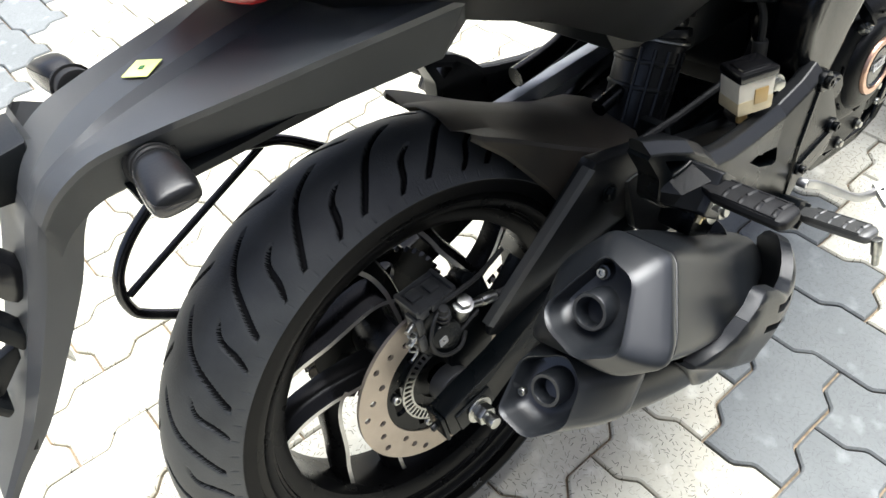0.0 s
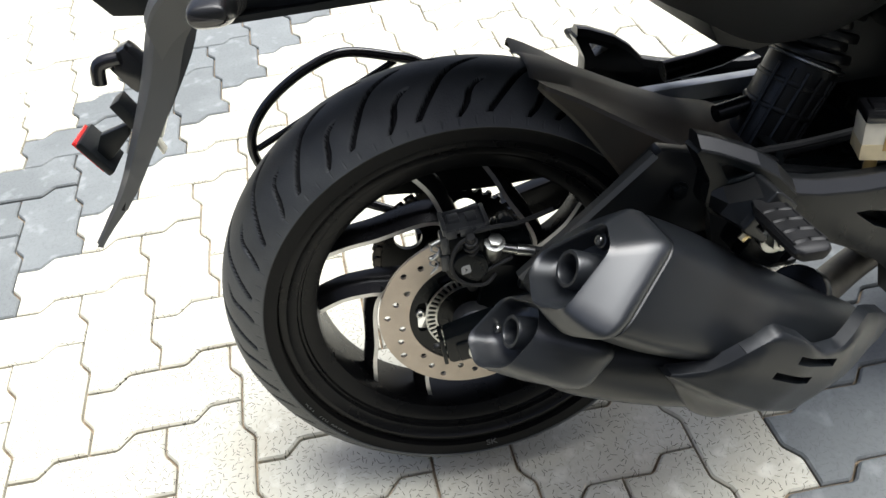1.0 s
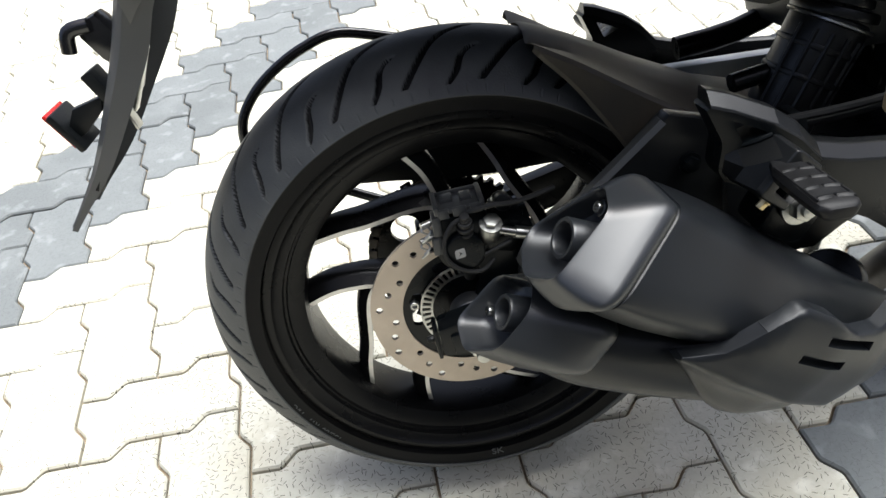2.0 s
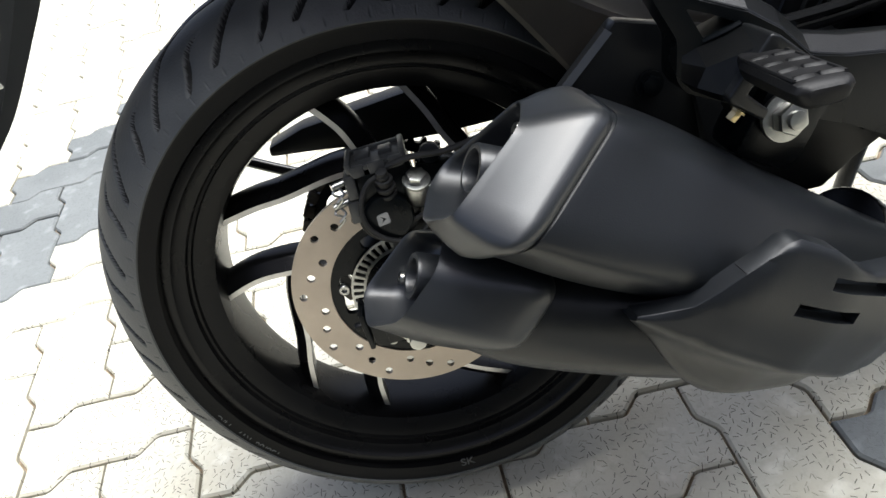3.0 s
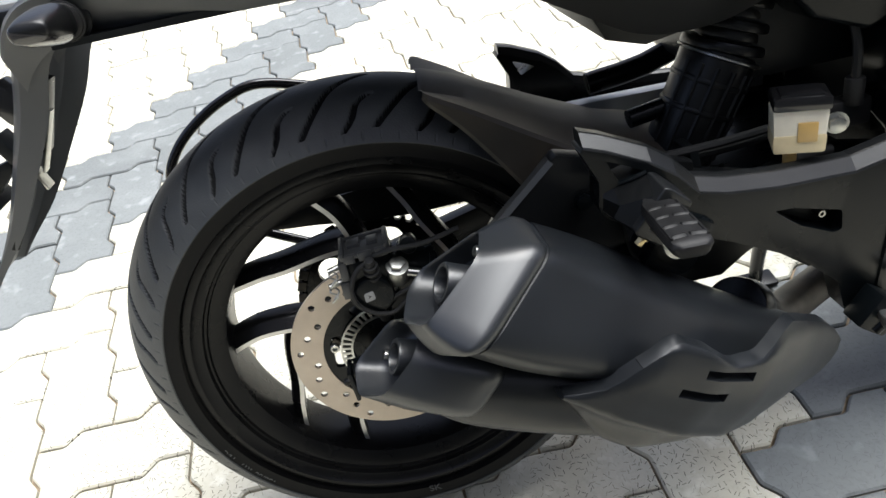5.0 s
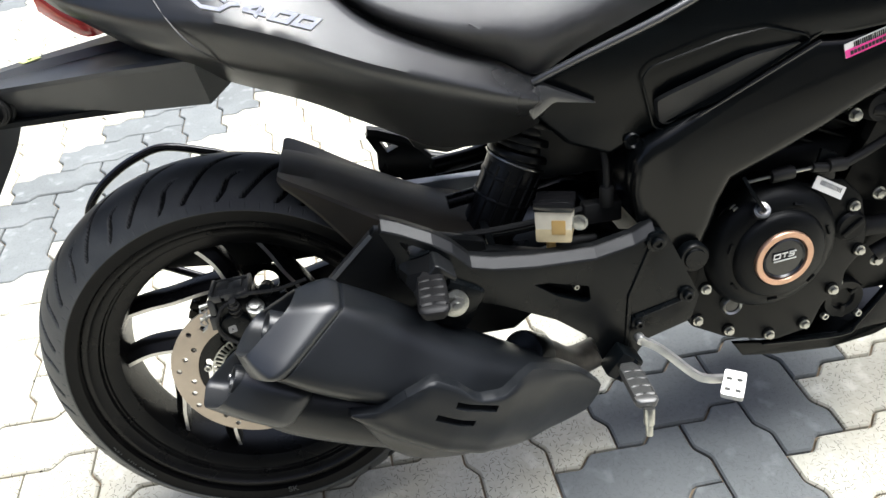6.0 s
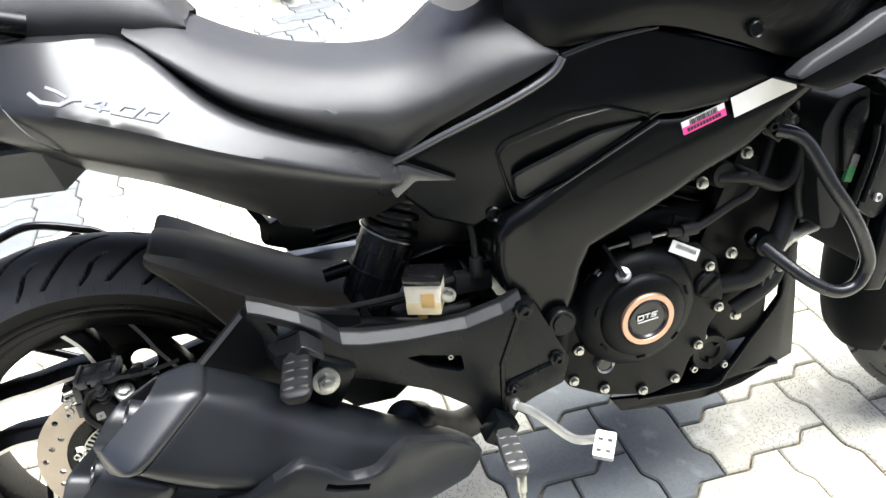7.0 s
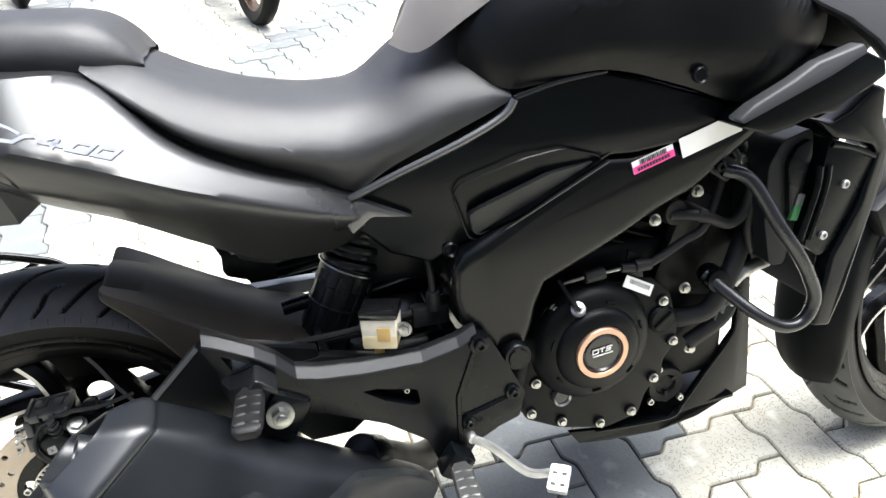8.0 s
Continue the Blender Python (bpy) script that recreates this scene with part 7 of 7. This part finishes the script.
def front_end():
    rim = part("front_wheel", rim_mesh(FRONT, 0.048, 0.229), RIM, bike, "black alloy front wheel with machined spoke edges")
    tyre_mesh("tyre", 0.293, 0.055, 0.022, 0.226, 17, rim, FRONT, label="black front tyre with curved grooves", fine=(900, 60))
    for k in range(5):
        for arm, wide in ((ARM_A, 0.024), (ARM_B, 0.020)):
            pts = [polar(r, d + 72.0 * k + 20, MID, FRONT) for r, d in arm]
            part("spoke", spoke_bar([(p.x, p.z) for p in pts], wide, wide, -0.056, 0.036), [RIM, LINE], rim)
    bm = bmesh.new()
    revolve(bm, [(0.012, -0.07), (0.03, -0.07), (0.045, -0.03), (0.045, 0.03), (0.03, 0.07), (0.012, 0.07)], FRONT, 36)
    part("hub", bm, RIM, rim)
    bm = bmesh.new()
    sections = []
    for deg, wide in ((200, 0.040), (192, 0.058), (175, 0.066), (150, 0.068), (120, 0.068), (90, 0.066), (60, 0.050)):
        c = polar(0.312, deg, MID, FRONT)
        out = (c - FRONT).normalized()
        drop = 0.045 if 100 < deg < 185 else 0.02
        sections.append([Vector((c.x, MID + y, c.z)) + out * h for y, h in ((-wide, -drop), (-wide, -drop * 0.4), (-wide * 0.8, -0.004), (-wide * 0.4, 0.002), (0, 0.004))])
    loft(bm, sections, 6, 3, mirror=True)
    bmesh.ops.solidify(bm, geom=bm.faces[:], thickness=0.0035)
    g = part("front_mudguard", bm, BLACK, bike, "matte black front mudguard", 50)
    bm = bmesh.new()
    prism(bm, [(1.19, 0.50), (1.30, 0.545), (1.40, 0.46), (1.42, 0.36), (1.37, 0.36), (1.31, 0.42), (1.22, 0.45)], -0.118, -0.094, 0.006)
    part("fork_shield", bm, BLACK, g)
    for side in (-1, 1):
        bm = bmesh.new()
        lo, hi = Vector((1.400, flank(side, 0.135), 0.29)), Vector((1.180, flank(side, 0.135), 0.90))
        rod(bm, lo, lo + (hi - lo) * 0.45, 0.027, seg=24, bevel=0.003)
        rod(bm, lo + (hi - lo) * 0.45, hi, 0.021, seg=24)
        box(bm, lo + Vector((0.005, 0, 0)), (0.05, 0.035, 0.06), None, 0.01)
        f = part("fork_leg", bm, FORK, bike, "dark fork leg")
        f.matrix_local = STEER
        bm = bmesh.new()
        rod(bm, lo + (hi - lo) * 0.46, hi, 0.0215, seg=24)
        part("chrome_tube", bm, LINE, f)
    rim.matrix_local = STEER
    g.matrix_local = STEER
    return rim


front_end()

# ---- side stand on the far side ----
bm = bmesh.new()
tube(bm, [(0.56, 0.08, 0.27), (0.58, 0.15, 0.15), (0.60, 0.195, 0.060)], 0.011, 12, 4)
box(bm, (0.605, 0.198, 0.0535), (0.06, 0.035, 0.008), Euler((radians(11), 0, 0)), 0.003)
part("side_stand", bm, SATIN, bike, "black steel side stand")
# dark inner parts between spar and tail
bm = bmesh.new()
box(bm, (0.49, 0, 0.58), (0.20, 0.20, 0.12), None, 0.02)
box(bm, (0.62, MID, 0.66), (0.40, 0.26, 0.10), None, 0.03)
box(bm, (0.775, MID, 0.755), (0.33, 0.27, 0.12), None, 0.02)
part("airbox", bm, BLACK, bike, "black airbox behind the side covers")
bm = bmesh.new()
tube(bm, [(0.300, 0.07, 0.500), (0.40, 0.065, 0.520), (0.52, 0.06, 0.60)], 0.014, 12, 4)
tube(bm, [(0.300, -0.07, 0.500), (0.34, -0.068, 0.505)], 0.010, 12, 2)
tube(bm, [(0.335, -0.06, 0.49), (0.36, -0.075, 0.495), (0.365, -0.07, 0.475), (0.34, -0.06, 0.468)], 0.004, 8, 6)
part("subframe", bm, SATIN, bike, "grey-black subframe rails")
bm = bmesh.new()
prism(bm, [(0.20, 0.466), (0.20, 0.489), (0.54, 0.463), (0.54, 0.440)], lambda x, z: 0.040 + 0.152 * (x - 0.2), lambda x, z: 0.062 + 0.152 * (x - 0.2), 0.003)
part("far_rail", bm, ALLOY_DULL, bike, "dull grey rail on the far side of the swingarm")
bm = bmesh.new()
tube(bm, [(0.485, -0.13, 0.60), (0.490, -0.150, 0.56), (0.492, -0.150, 0.51)], 0.0045, 8, 5)
rod(bm, (0.492, -0.150, 0.525), (0.492, -0.150, 0.498), 0.009, seg=14, bevel=0.002)
box(bm, (0.488, -0.140, 0.488), (0.05, 0.02, 0.028), None, 0.004)
part("brake_switch", bm, SOFT, bike, "black brake light switch and lead")

# ---- other motorcycles parked far behind, and an added wall behind the camera ----
def parked_bike(name, m, paint, label):
    t = thing(name, label, "motorcycle", m, group="parked motorcycles")
    for x in (0.0, 1.28):
        bm = bmesh.new()
        revolve(bm, [(0.225, -0.035), (0.27, -0.045), (0.295, -0.025), (0.30, 0.0), (0.295, 0.025), (0.27, 0.045), (0.225, 0.035)], (x, 0, 0.30), 48)
        w = part("wheel", bm, RUBBER, t, "black tyre")
        bm = bmesh.new()
        revolve(bm, [(0.21, -0.03), (0.228, -0.032), (0.228, 0.032), (0.21, 0.03)], (x, 0, 0.30), 48)
        for k in range(6):
            a = radians(60 * k)
            rod(bm, (x, 0, 0.30), (x + 0.212 * math.cos(a), 0, 0.30 + 0.212 * math.sin(a)), 0.012, seg=8)
        rod(bm, (x, -0.06, 0.30), (x, 0.06, 0.30), 0.035, seg=16)
        part("rim", bm, paint, w)
    bm = bmesh.new()
    box(bm, (0.62, 0, 0.42), (0.42, 0.24, 0.30), None, 0.05, 3)
    part("engine", bm, ENGINE, t)
    bm = bmesh.new()
    loft(bm, [[Vector((x, -y, z)) for y, z in pts] for x, pts in ((-0.2, ((0.06, 0.75), (0.10, 0.78), (0.0, 0.82))), (0.2, ((0.10, 0.66), (0.15, 0.72), (0.0, 0.79))), (0.6, ((0.12, 0.70), (0.16, 0.80), (0.0, 0.92))), (0.95, ((0.10, 0.74), (0.14, 0.84), (0.0, 0.96))))], 4, 4, mirror=True)
    bmesh.ops.solidify(bm, geom=bm.faces[:], thickness=0.01)
    part("body", bm, PANEL, t)
    for side in (-1, 1):
        bm = bmesh.new()
        rod(bm, (1.28, side * 0.08, 0.30), (1.02, side * 0.08, 0.95), 0.022, seg=14)
        part("fork_leg", bm, paint, t)
        bm = bmesh.new()
        rod(bm, (0.0, side * 0.09, 0.30), (0.45, side * 0.09, 0.42), 0.022, seg=14)
        part("swingarm", bm, SATIN, t)
    return t


parked_bike("parked_motorcycle", Matrix.Translation((0.40, 3.27, 0)) @ Matrix.Rotation(radians(106), 4, "Z") @ Matrix.Rotation(radians(6), 4, "X"), BRONZE, "parked motorcycle with bronze-brown wheels on the pavers")
parked_bike("parked_motorcycle", Matrix.Translation((-0.95, 4.15, 0)) @ Matrix.Rotation(radians(108), 4, "Z") @ Matrix.Rotation(radians(6), 4, "X"), SATIN, "parked dark motorcycle further off on the pavers")

# unseen wall, added to darken the near ground and the side reflections
bm = bmesh.new()
box(bm, (1.0, -2.9, 1.6), (14.0, 0.2, 3.2))
tagged(part("shade_wall", bm, CONCRETE, None), "plain wall added unseen behind the camera for dark reflections", "wall", kind="structure")

lay_pavers()
